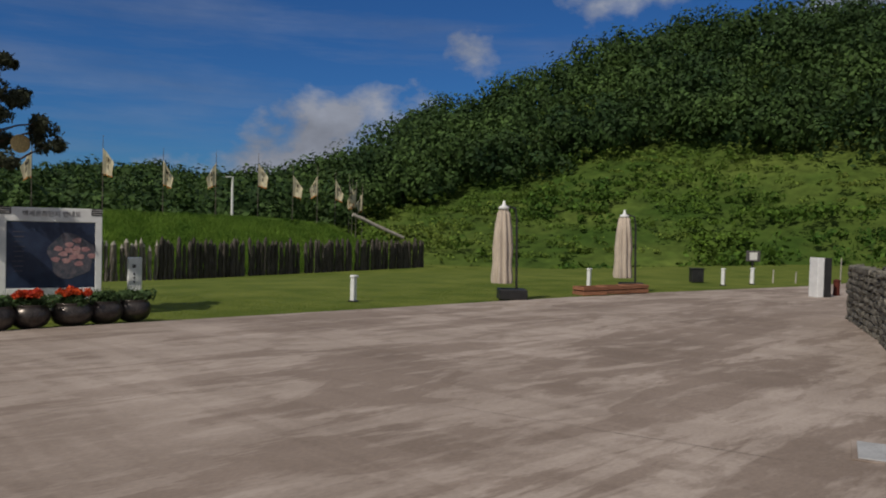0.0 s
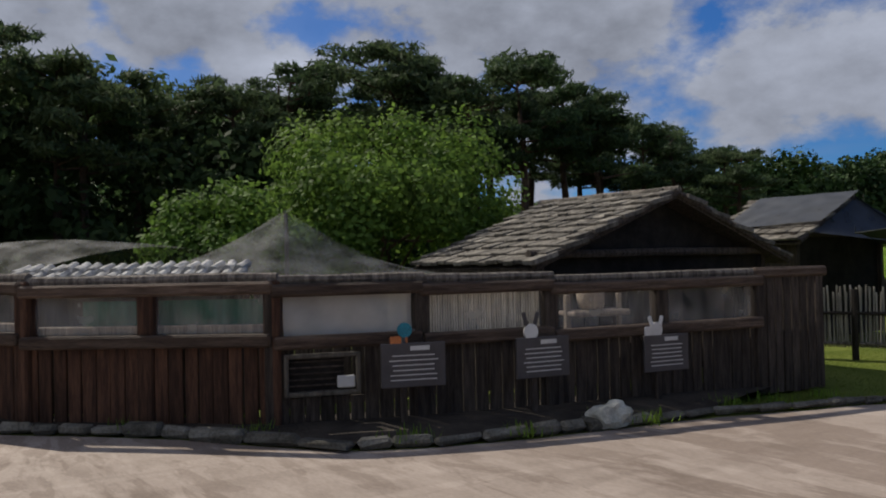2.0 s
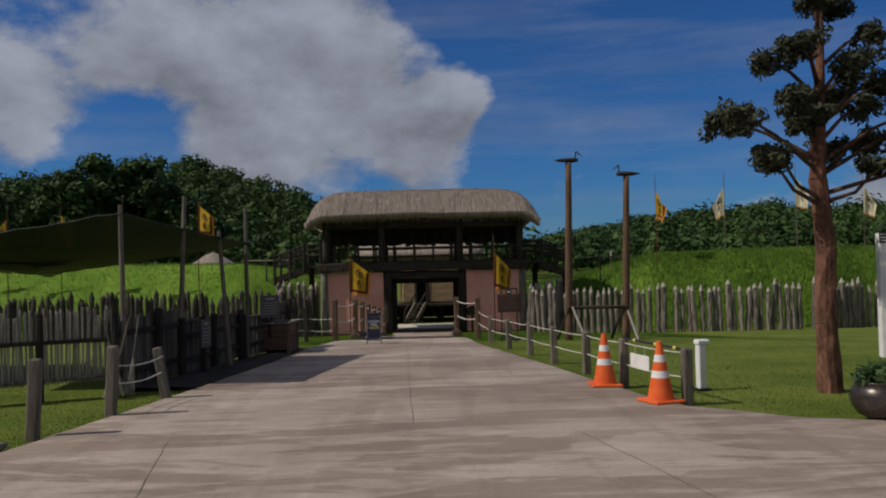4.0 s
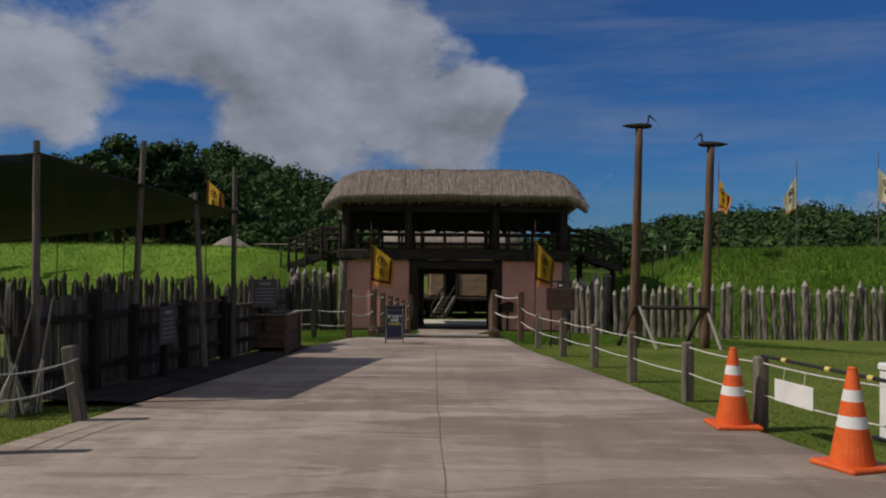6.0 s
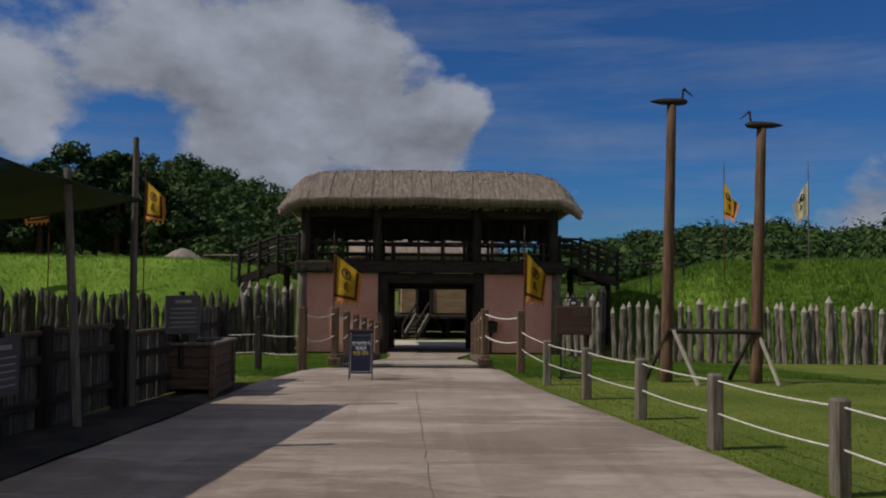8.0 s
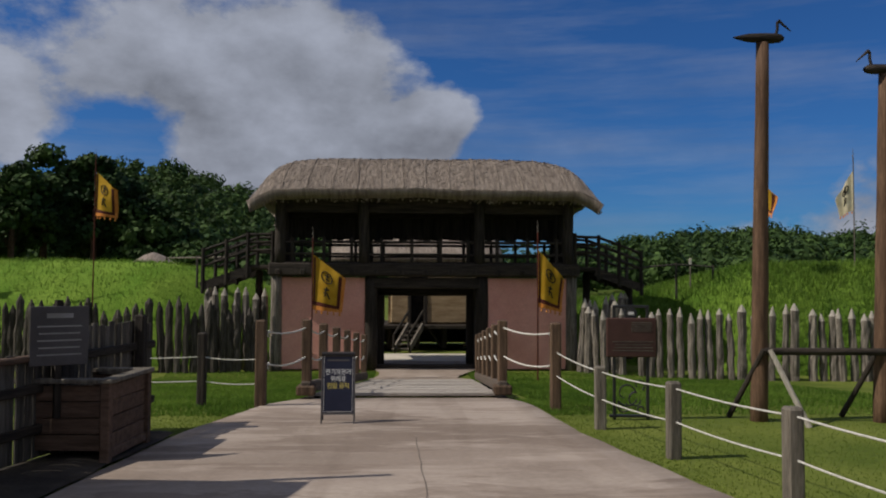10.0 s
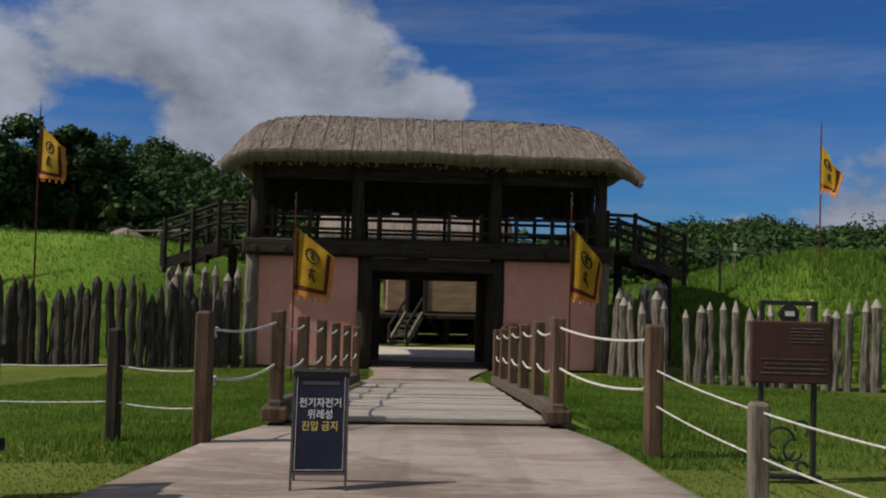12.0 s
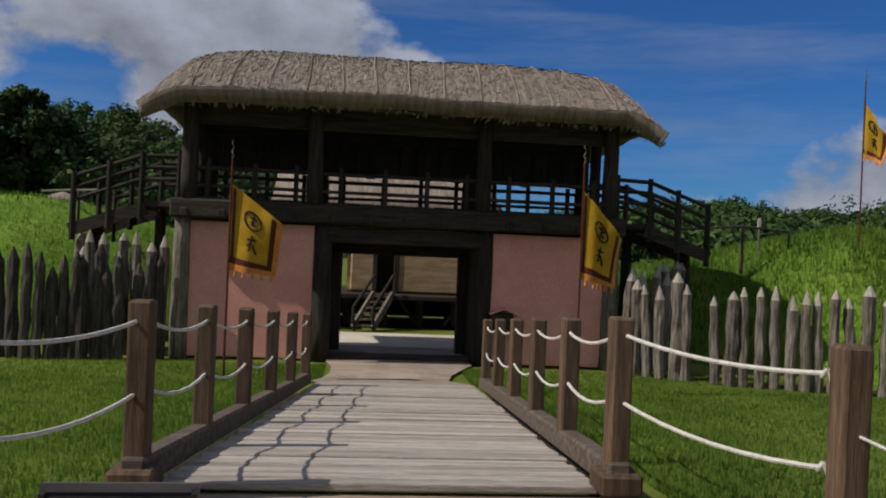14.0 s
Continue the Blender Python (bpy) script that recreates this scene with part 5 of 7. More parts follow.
TEAL = material("teal_paint", (0.02, 0.16, 0.22), (0.03, 0.22, 0.30), 0.5, 5, fine=60, bump=0)
ORANGE_PAINT = material("orange_paint", (0.50, 0.16, 0.05), (0.6, 0.22, 0.08), 0.5, 5, fine=60, bump=0)
GREEN_TARP = material("green_sheet", (0.02, 0.10, 0.065), (0.04, 0.16, 0.11), 0.6, 3, (10, 10, 1), 9, 0.2, 0.3)
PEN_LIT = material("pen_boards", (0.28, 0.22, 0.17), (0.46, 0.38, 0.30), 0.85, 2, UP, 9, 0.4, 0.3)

SHED_LINE = [Vector((-13.2, -6.9)), Vector((-9.4, -4.75)), Vector((-7.73, -2.74)), Vector((-7.24, -1.31)), Vector((-6.88, 0.16)), Vector((-6.30, 3.12))]


def basis(a, b, z):
    """A frame at a with x towards b."""
    h = math.atan2(b.y - a.y, b.x - a.x)
    return Matrix.Translation((a.x, a.y, z)) @ Matrix.Rotation(h, 4, "Z"), (b - a).length


def shed_fence():
    rng = random.Random(14)
    for k, (a, b) in enumerate(zip(SHED_LINE, SHED_LINE[1:])):
        m, L = basis(a, b, gz(*((a + b) / 2)))
        red = k < 2
        wood, lying = (SHEDWOOD, SHEDWOOD_X) if red else (PLANK, SHEDWOOD_X)
        f = thing("pen_fence", m, "reddish brown plank animal pen wall with film-covered openings" if red else "dark weathered plank animal pen wall with film-covered openings", "pen wall", "pen walls")
        n = max(3, int(L / 0.15))
        for j in range(n):
            x = (j + 0.5) * L / n
            if k == 2 and 0.15 < x < 0.95:
                h0, h1 = 0.0, 0.33
            else:
                h0, h1 = 0.0, 0.84
            part("plank", Geo().box((x, rng.uniform(-0.012, 0.012), (h0 + h1) / 2 + rng.uniform(-0.015, 0.015)), (L / n - rng.uniform(0.004, 0.022), 0.03, h1 - h0), bev=0.006), wood, f)
        for x in np.linspace(0, L, max(2, int(L / 1.15) + 1)):
            part("post", Geo().box((x, 0.03, 0.72), (0.17, 0.17, 1.5), bev=0.02), wood, f)
        part("mid_rail", Geo().box((L / 2, -0.05, 0.88), (L, 0.13, 0.13), bev=0.02), lying, f)
        part("top_rail", Geo().box((L / 2, -0.02, 1.40), (L + 0.05, 0.17, 0.13), bev=0.025), lying, f)
        part("top_cap", Geo().rod((-0.05, 0.02, 1.50), (L + 0.05, 0.02, 1.50), 0.055, 0.05, 8, 0.1, 6, rng=rng), STAKE, f, "bare grey pole")
        part("film", Geo().sheet([[(x, 0.04 + 0.015 * math.sin(x * 7 + z * 9), z) for x in np.linspace(0.05, L - 0.05, 24)] for z in np.linspace(0.93, 1.35, 6)]), FILM_CLOUD if k == 2 else FILM, f, "clouded clear plastic film", smooth=True)
        if red:
            part("sill_board", Geo().box((L / 2, 0.10, 0.985), (L - 0.1, 0.05, 0.09), bev=0.01), PEN_LIT, f, "pale planed sill board")
        if k in (2, 3):
            x0, x1 = (L * 0.80, L - 0.1) if k == 2 else (0.05, L - 0.05)
            cn = Geo()
            for x in np.arange(x0, x1, 0.03):
                cn.rod((x, 0.16, 0.86), (x + rng.uniform(-0.006, 0.006), 0.16, 1.42), 0.012, 0.012, 5)
            tagged(part("cane_blind", cn, CANES, f, "pale bamboo cane blind"), kind="stuff")
        if k == 1:
            part("green_sheet", Geo().sheet([[(x, 0.22 + 0.02 * math.sin(x * 30), z) for x in np.linspace(0.5, L - 0.1, 60)] for z in (0.95, 1.28)]), GREEN_TARP, f, "corrugated green sheet")
        if k in (0, 2):
            w = part("hatch_frame", Geo().box((0.48, -0.045, 0.74), (0.76, 0.06, 0.045), bev=0.01).box((0.48, -0.045, 0.36), (0.76, 0.06, 0.045), bev=0.01).box((0.12, -0.045, 0.55), (0.045, 0.06, 0.42), bev=0.01).box((0.84, -0.045, 0.55), (0.045, 0.06, 0.42), bev=0.01), RAILPOST, f, "pale wooden hatch frame")
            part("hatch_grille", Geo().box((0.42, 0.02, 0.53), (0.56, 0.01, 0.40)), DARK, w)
            for j in range(6):
                part("hatch_bar", Geo().box((0.42, -0.0, 0.38 + j * 0.06), (0.56, 0.012, 0.014)), PLANK, w)
            part("hatch_tray", Geo().box((0.72, 0.0, 0.46), (0.18, 0.05, 0.12), bev=0.01), INK, w)
    # shade inside the pens
    a, b = SHED_LINE[2], SHED_LINE[5]
    m, L = basis(a, b, 0)
    f = thing("pen_backwall", m @ Matrix.Translation((0, 1.5, 0.0)), "dark plank back wall of the pens", "pen wall", "pen walls")
    for j in range(26):
        part("plank", Geo().box(((j + 0.5) * L / 26, 0, 0.72), (L / 26 - 0.01, 0.03, 1.44)), PLANK, f)
    # the low pen furniture seen through the film
    g = thing("feeding_rack", m @ Matrix.Translation((3.9, 0.55, 0)), "pale wooden feeding rack inside the pen", "rack")
    part("post", Geo().box((-0.28, 0, 0.6), (0.07, 0.07, 1.3), bev=0.01), PEN_LIT, g)
    part("post", Geo().box((0.45, 0, 0.6), (0.06, 0.06, 1.3), bev=0.01), PEN_LIT, g)
    part("shelf", Geo().box((0.1, 0, 1.02), (0.8, 0.4, 0.07), bev=0.02), PEN_LIT, g)
    part("drum", Geo().lathe([(0.15, 0), (0.17, 0.05), (0.17, 0.2), (0.13, 0.24)], 14, (0.05, 0, 1.07)), PEN_LIT, g, smooth=True)
    # tall end panel
    a, b = Vector((-6.30, 3.10)), Vector((-6.06, 4.15))
    m, L = basis(a, b, gz(*a))
    f = thing("pen_gate", m, "tall closed dark plank gate at the end of the pens", "gate")
    for j in range(8):
        part("plank", Geo().box(((j + 0.5) * L / 8, rng.uniform(-0.01, 0.01), 0.74), (L / 8 - 0.012, 0.035, 1.48 + rng.uniform(-0.03, 0.03)), bev=0.006), PLANK, f)
    part("top_beam", Geo().box((L / 2, 0.02, 1.52), (L + 0.12, 0.16, 0.13), bev=0.03), SHEDWOOD_X, f)
    part("back_brace", Geo().box((L / 2, 0.06, 0.5), (L, 0.06, 0.1)), SHEDWOOD_X, f)
    # return side of the pens
    a, b = Vector((-6.06, 4.15)), Vector((-10.4, 6.2))
    m, L = basis(a, b, gz(*a))
    f = thing("pen_fence", m, "dark plank side wall of the pens", "pen wall", "pen walls")
    for j in range(int(L / 0.16)):
        part("plank", Geo().box(((j + 0.5) * 0.16, rng.uniform(-0.01, 0.01), 0.7), (0.15, 0.03, 1.4), bev=0.006), PLANK, f)


shed_fence()


def gable_house(name, label, x0, x1, y0, y1, ze, zr, seed, rows=9, cols=12, wall=PLANK, over=0.35):
    """A low shed whose gable looks along +x; every shingle lies by itself."""
    rng = random.Random(seed)
    zb = gz((x0 + x1) / 2, (y0 + y1) / 2)
    h = thing(name, pose(x0, (y0 + y1) / 2, zb), label, "shed")
    hw, L, e, r = (y1 - y0) / 2, x1 - x0, ze - zb, zr - zb
    for y in (-hw + over, hw - over):
        part("side_wall", Geo().box((L / 2, y, e / 2), (L - 0.3, 0.1, e)), wall, h)
    for x in (0.15, L - 0.25):
        g = Geo()
        g.add([(x, -hw + over, 0), (x, hw - over, 0), (x, hw - over, e), (x, 0, r - 0.12), (x, -hw + over, e),
               (x - 0.08, -hw + over, 0), (x - 0.08, hw - over, 0), (x - 0.08, hw - over, e), (x - 0.08, 0, r - 0.12), (x - 0.08, -hw + over, e)],
              [(0, 1, 2, 3, 4), (9, 8, 7, 6, 5), (0, 5, 6, 1), (1, 6, 7, 2), (2, 7, 8, 3), (3, 8, 9, 4), (4, 9, 5, 0)])
        # the +x gable is coloured near-black in place of its shade
        part("gable_wall", g, DARK if x > 1 else wall, h, "plank gable, shade put into its near-black colour")
    part("tie_beam", Geo().rod((L - 0.12, -hw + 0.1, e + 0.03), (L - 0.12, hw - 0.1, e + 0.03), 0.06, 0.06, 8, 0.1, 4, rng=rng), PLANK, h)
    for s in (-1, 1):
        part("barge_board", Geo().rod((L + 0.1, s * hw, e - 0.12), (L + 0.1, 0, r), 0.05, 0.05, 8, 0.1, 4, rng=rng), PLANK, h)
        slope = math.atan2(r - e + 0.12, hw)
        ln = math.hypot(r - e + 0.12, hw)
        part("roof_deck", Geo().box((0, 0, 0), (L + 0.2, ln, 0.05), m=Matrix.Translation((L / 2, s * hw / 2, (r + e - 0.12) / 2 - 0.05)) @ Matrix.Rotation(-s * slope, 4, "X")), PLANK, h)
        base = []
        for _ in range(6):
            me = Geo().box((0, 0, 0), ((L + 0.2) / cols * rng.uniform(0.9, 1.12), ln / rows * rng.uniform(1.3, 1.6), rng.uniform(0.045, 0.075)), bev=0.008).mesh("shingle")
            me.materials.append(SHINGLE)
            base.append(me)
        for i in range(rows):
            for j in range(cols):
                u = (i + 0.45) / rows
                x = -0.1 + (j + 0.5 + (0.5 if i % 2 else 0) * 0.6) * (L + 0.2) / cols
                m = Matrix.Translation((x, s * hw * u, r - (r - e + 0.12) * u + 0.03 + rng.uniform(0, 0.025))) @ Matrix.Rotation(-s * slope + s * rng.uniform(0.09, 0.15), 4, "X") @ Matrix.Rotation(rng.uniform(-0.07, 0.07), 4, "Z")
                part("shingle", rng.choice(base), None, h, m=m)
    part("ridge_pole", Geo().rod((-0.15, 0, r + 0.06), (L + 0.15, 0, r + 0.06), 0.06, 0.05, 8, 0.12, 6, rng=rng), STAKE, h)
    return h


gable_house("animal_shed", "low old shed with a rough shingle roof and dark gable", -10.9, -8.1, 0.9, 6.5, 1.72, 2.62, 17, 10, 15)
gable_house("store_shed", "low dark shed with a worn shingle roof under a black net", -12.4, -10.0, 9.9, 14.1, 2.05, 2.9, 18, 7, 10)
gable_house("net_covered_shed", "low tiled shed under grey netting", -18.0, -14.0, -11.5, -4.0, 1.5, 2.45, 19, 6, 10)


def nets():
    def drape(name, grid, mat_, label, sag, seed):
        """A net hung from four corners, sagging between them."""
        a, b, c2, d = (Vector(p) for p in grid)
        rows = []
        n = 18
        for i in range(n + 1):
            row = []
            for j in range(n + 1):
                u, v = i / n, j / n
                p = a.lerp(b, u).lerp(d.lerp(c2, u), v)
                p.z -= sag * (16 * u * (1 - u) * v * (1 - v) * 0.6 + 1.2 * (u * (1 - u) + v * (1 - v)))
                p.z += 0.03 * noise.noise((p.x * 2.5, p.y * 2.5, seed))
                row.append(p)
            rows.append(row)
        return solid(name, Geo().sheet(rows), mat_, label, "net", "shade nets", smooth=True)

    drape("shade_net", [(-12.3, 12.0, 2.98), (-9.9, 12.0, 3.0), (-8.6, 13.4, 1.62), (-12.2, 14.4, 2.0)], NET_BLACK, "black shade net draped over the shed roof", 0.05, 1)
    drape("shade_net", [(-9.95, 12.0, 2.98), (-9.9, 10.2, 2.15), (-7.2, 12.8, 1.72), (-8.4, 14.2, 1.55)], NET_BLACK, "black shade net stretched from the shed gable", 0.22, 2)
    drape("shade_net", [(-12.25, 12.05, 3.06), (-9.75, 12.05, 3.06), (-9.75, 10.5, 2.36), (-12.1, 10.3, 2.27)], NET_BLACK, "black shade net laid over the near roof slope", 0.0, 5)
    sail = thing("shade_sail", pose(0, 0, 0), "dark green shade sail tied to slanting poles", "shade sail")
    cloth = drape("cloth", [(-5.02, 9.50, 2.50), (-4.05, 14.05, 2.14), (-8.6, 14.6, 1.60), (-8.6, 9.7, 2.05)], NET_GREEN, "", 0.10, 3)
    for key in list(cloth.keys()):
        del cloth[key]
    cloth.parent = sail
    rim = [v.co.copy() for v in cloth.data.vertices]
    for idx in (range(0, 19), range(342, 361), range(0, 361, 19), range(18, 361, 19)):
        part("edge_cord", Geo().tube([rim[q] for q in idx], 0.014, 6), ROPE_DARK, sail, "dark hem cord")
    for q, pole in ((0, (-5.05, 9.53, 2.55)), (18, (-8.6, 9.7, 2.2)), (342, (-4.17, 14.16, 2.3)), (360, (-8.6, 14.6, 1.75))):
        part("tie_cord", Geo().tube([rim[q], Vector(pole)], 0.008, 5), ROPE_DARK, sail)
    # the grey net over the pens, lifted by a pole
    peak = Vector((-10.62, -1.35, 2.46))
    rows = []
    for i in range(33):
        ang = 2 * math.pi * i / 32
        rim = Vector((-10.3 + 2.1 * math.cos(ang), -1.6 + 2.6 * math.sin(ang), 1.52))
        rows.append([peak.lerp(rim, v) - Vector((0, 0, 0.55 * (v * (1 - v)) * 2 + 0.05 * math.sin(5 * ang) * v * (1 - v) * 4)) for v in np.linspace(0, 1, 13)])
    solid("pen_net", Geo().sheet(rows), NET_CLEAR, "grey bird net raised to a point over the pens", "net", "pen nets", smooth=True)
    solid("net_pole", Geo().rod((-10.62, -1.35, 0), (-10.62, -1.35, 2.4), 0.035, 0.03, 8), STAKE, "thin pole that lifts the net", "pole")
    rows = []
    for i in range(15):
        u = i / 14
        rows.append([Vector((-17.5 + 6.5 * u, -9.0 + 6.0 * u - 4.0 * (v - 0.5), 1.5 + (0.85 + 0.2 * math.sin(u * 9)) * math.sin(math.pi * v) * (1 - 0.5 * u))) for v in np.linspace(0, 1, 11)])
    solid("pen_net", Geo().sheet(rows), NET_CLEAR, "grey bird net sagging over the low shed", "net", "pen nets", smooth=True)
    # pale tile coping behind the fence
    rng = random.Random(6)
    w = thing("tiled_coping", Matrix.Translation((-10.0, -5.0, 0)) @ Matrix.Rotation(radians(51), 4, "Z"), "low wall coping of pale rounded tiles", "wall coping")
    part("coping_wall", Geo().box((1.15, 0.7, 0.72), (2.7, 0.18, 1.5)), PLANK, w)
    for r in range(3):
        for j in range(19):
            g = Geo().rod((0, -0.12, 0), (0, 0.12, 0.07), 0.062, 0.055, 10, 0.08, 2, rng=rng)
            part("tile", g, TILE_PALE, w, m=Matrix.Translation((-0.15 + j * 0.147 + 0.03 * (r % 2), 0.46 + r * 0.17, 1.50 + r * 0.075 + rng.uniform(-0.012, 0.012))) @ Matrix.Rotation(rng.uniform(-0.12, 0.12), 4, "Z"))


nets()


def pen_sign(p, z, w, h, creature, heading):
    """A dark board with a pale heading, lines of small print and a cut-out animal on top."""
    rng = random.Random(int(w * 1000) + ord(creature))
    s = thing("pen_sign", Matrix.Translation((p[0], p[1], z)) @ Matrix.Rotation(heading, 4, "Z"), {"d": "dark notice board with a duck cut-out on top", "r": "dark notice board with a rabbit cut-out on top", "g": "dark notice board with a goat cut-out on top"}[creature], "notice board", "pen notice boards")
    part("board", Geo().box((0, 0, h / 2), (w, 0.03, h), bev=0.006), SIGN, s)
    part("stake", Geo().box((-0.1, 0.035, -0.15), (0.06, 0.04, h + 0.5)), PLANK, s)
    part("heading", Geo().box((0.1 * w, -0.018, h * 0.88), (w * 0.3, 0.004, 0.045)), INK, s)
    for k in range(6):
        ww = w * rng.uniform(0.64, 0.78)
        part("text_line", Geo().box((0, -0.018, h * (0.72 - k * 0.11)), (ww, 0.004, 0.010)), INK, s)
    if creature == "d":
        part("cut_out_head", Geo().lathe([(0.01, -0.012), (0.075, -0.012), (0.075, 0.012), (0.01, 0.012)], 20, (0, 0, 0)), TEAL, s, "teal duck head", m=Matrix.Translation((-0.13 * w, 0, h + 0.13)) @ Matrix.Rotation(radians(90), 4, "X"))
        part("cut_out_body", Geo().box((-0.22 * w, 0, h + 0.0), (0.18, 0.02, 0.14), bev=0.05), ORANGE_PAINT, s, "orange and brown duck body")
        part("cut_out_neck", Geo().box((-0.15 * w, 0, h + 0.05), (0.06, 0.02, 0.14), bev=0.02), TEAL, s)
        part("cut_out_bill", Geo().box((-0.02 * w, 0, h + 0.125), (0.07, 0.015, 0.03), bev=0.01), SIGN, s)
    else:
        part("cut_out_head", Geo().lathe([(0.01, -0.012), (0.085, -0.012), (0.085, 0.012), (0.01, 0.012)], 20, (0, 0, 0)), WHITE if creature == "r" else INK, s, "white animal head", m=Matrix.Translation((-0.22 * w, 0, h + 0.06)) @ Matrix.Rotation(radians(90), 4, "X"))
        for e in (-1, 1):
            part("cut_out_ear", Geo().box((0, 0, 0), (0.05, 0.02, 0.16), bev=0.02, m=Matrix.Translation((-0.22 * w + e * 0.065, 0, h + (0.19 if creature == "r" else 0.14))) @ Matrix.Rotation(e * 0.3, 4, "Y")), SIGN if creature == "r" else WHITE, s)
        if creature == "g":
            part("cut_out_body", Geo().box((-0.38 * w, 0, h + 0.02), (0.12, 0.02, 0.16), bev=0.04), INK, s)
    return s


hd = math.atan2(2.0, 0.68)
pen_sign((-7.00, -1.56), 0.45, 0.66, 0.44, "d", hd)
hd = math.atan2(2.25, 0.43)
pen_sign((-6.66, -0.15), 0.44, 0.64, 0.43, "r", hd)
pen_sign((-6.37, 1.46), 0.38, 0.62, 0.42, "g", hd)


# ---- kerb stones, rock and weeds ----
def kerb():
    rng = random.Random(8)
    line = [(-14, -8.6), (-9.5, -5.15), (-8.25, -3.7), (-6.75, -2.62), (-6.3, -1.63), (-6.08, -0.45), (-5.84, 1.39), (-5.28, 3.5), (-4.75, 5.2)]
    k = thing("kerb", pose(0, 0, 0), "row of rough grey natural kerb stones", "kerb", kind="structure")
    pts = along(line, 0.02)
    i = 0
    while i < len(pts):
        L = rng.uniform(0.22, 0.62)
        p, h = pts[min(len(pts) - 1, i + int(L / 0.04))]
        s = (L * 0.96, rng.uniform(0.11, 0.18), rng.uniform(0.08, 0.14) * (0.6 if p.y > 0.5 else 1))
        g = Geo()
        g.box((0, 0, 0), s, bev=rng.uniform(0.025, 0.05))
        g.v = [tuple(Vector(v) + Vector((rng.uniform(-0.015, 0.015), rng.uniform(-0.015, 0.015), rng.uniform(-0.012, 0.012)))) for v in g.v]
        part("kerb_stone", g, STONE, k, m=Matrix.Translation((p.x, p.y, gz(*p) + s[2] * 0.3)) @ Matrix.Rotation(radians(h + rng.uniform(-4, 4)), 4, "Z"))
        i += int(L / 0.02)
    rows = []
    for a, b in zip(line, [(-14, -9.5)] + [(p.x - 0.5, p.y) for p in SHED_LINE[1:]] + [(-6.35, 3.9)]):
        rows.append([(a[0] + (b[0] - a[0]) * u, a[1] + (b[1] - a[1]) * u, gz(a[0], a[1]) + 0.03 + 0.03 * math.sin(u * 3)) for u in np.linspace(0, 1, 7)])
    g = Geo()
    g.sheet(rows)
    solid("earth_strip", g, EARTH, "dark bare earth strip below the pen walls", "earth", kind="structure", smooth=True)
    bm = bmesh.new()
    bmesh.ops.create_icosphere(bm, subdivisions=3, radius=1)
    for v in bm.verts:
        n0 = noise.noise(v.co * 1.3 + Vector((4, 1, 2))) * 0.42 + noise.noise(v.co * 3.5) * 0.16
        v.co = Vector((v.co.x * 0.235, v.co.y * 0.155, max(-0.1, v.co.z * 0.145))) * (1 + n0)
    me = bpy.data.meshes.new("rock")
    bm.to_mesh(me)
    bm.free()
    solid("rock", me, ROCK, "pale grey-white boulder at the kerb", "rock", m=pose(-6.0, 0.15, 0.09, 0, 0, 70))
    rng2 = random.Random(33)
    spots = []
    for c in [(-6.1, -0.9), (-6.3, 0.3), (-5.8, 0.55), (-5.95, 2.0), (-5.75, 2.6), (-7.6, -3.0), (-6.5, -1.9), (-8.6, -3.9), (-5.6, 3.4)]:
        for _ in range(60):
            x, y = c[0] + rng2.gauss(0, 0.10), c[1] + rng2.gauss(0, 0.12)
            spots.append((x, y, gz(x, y) + 0.02))
    tufts("weeds", spots, 0.04, 0.15, 4, "small green weeds growing behind the kerb")


kerb()


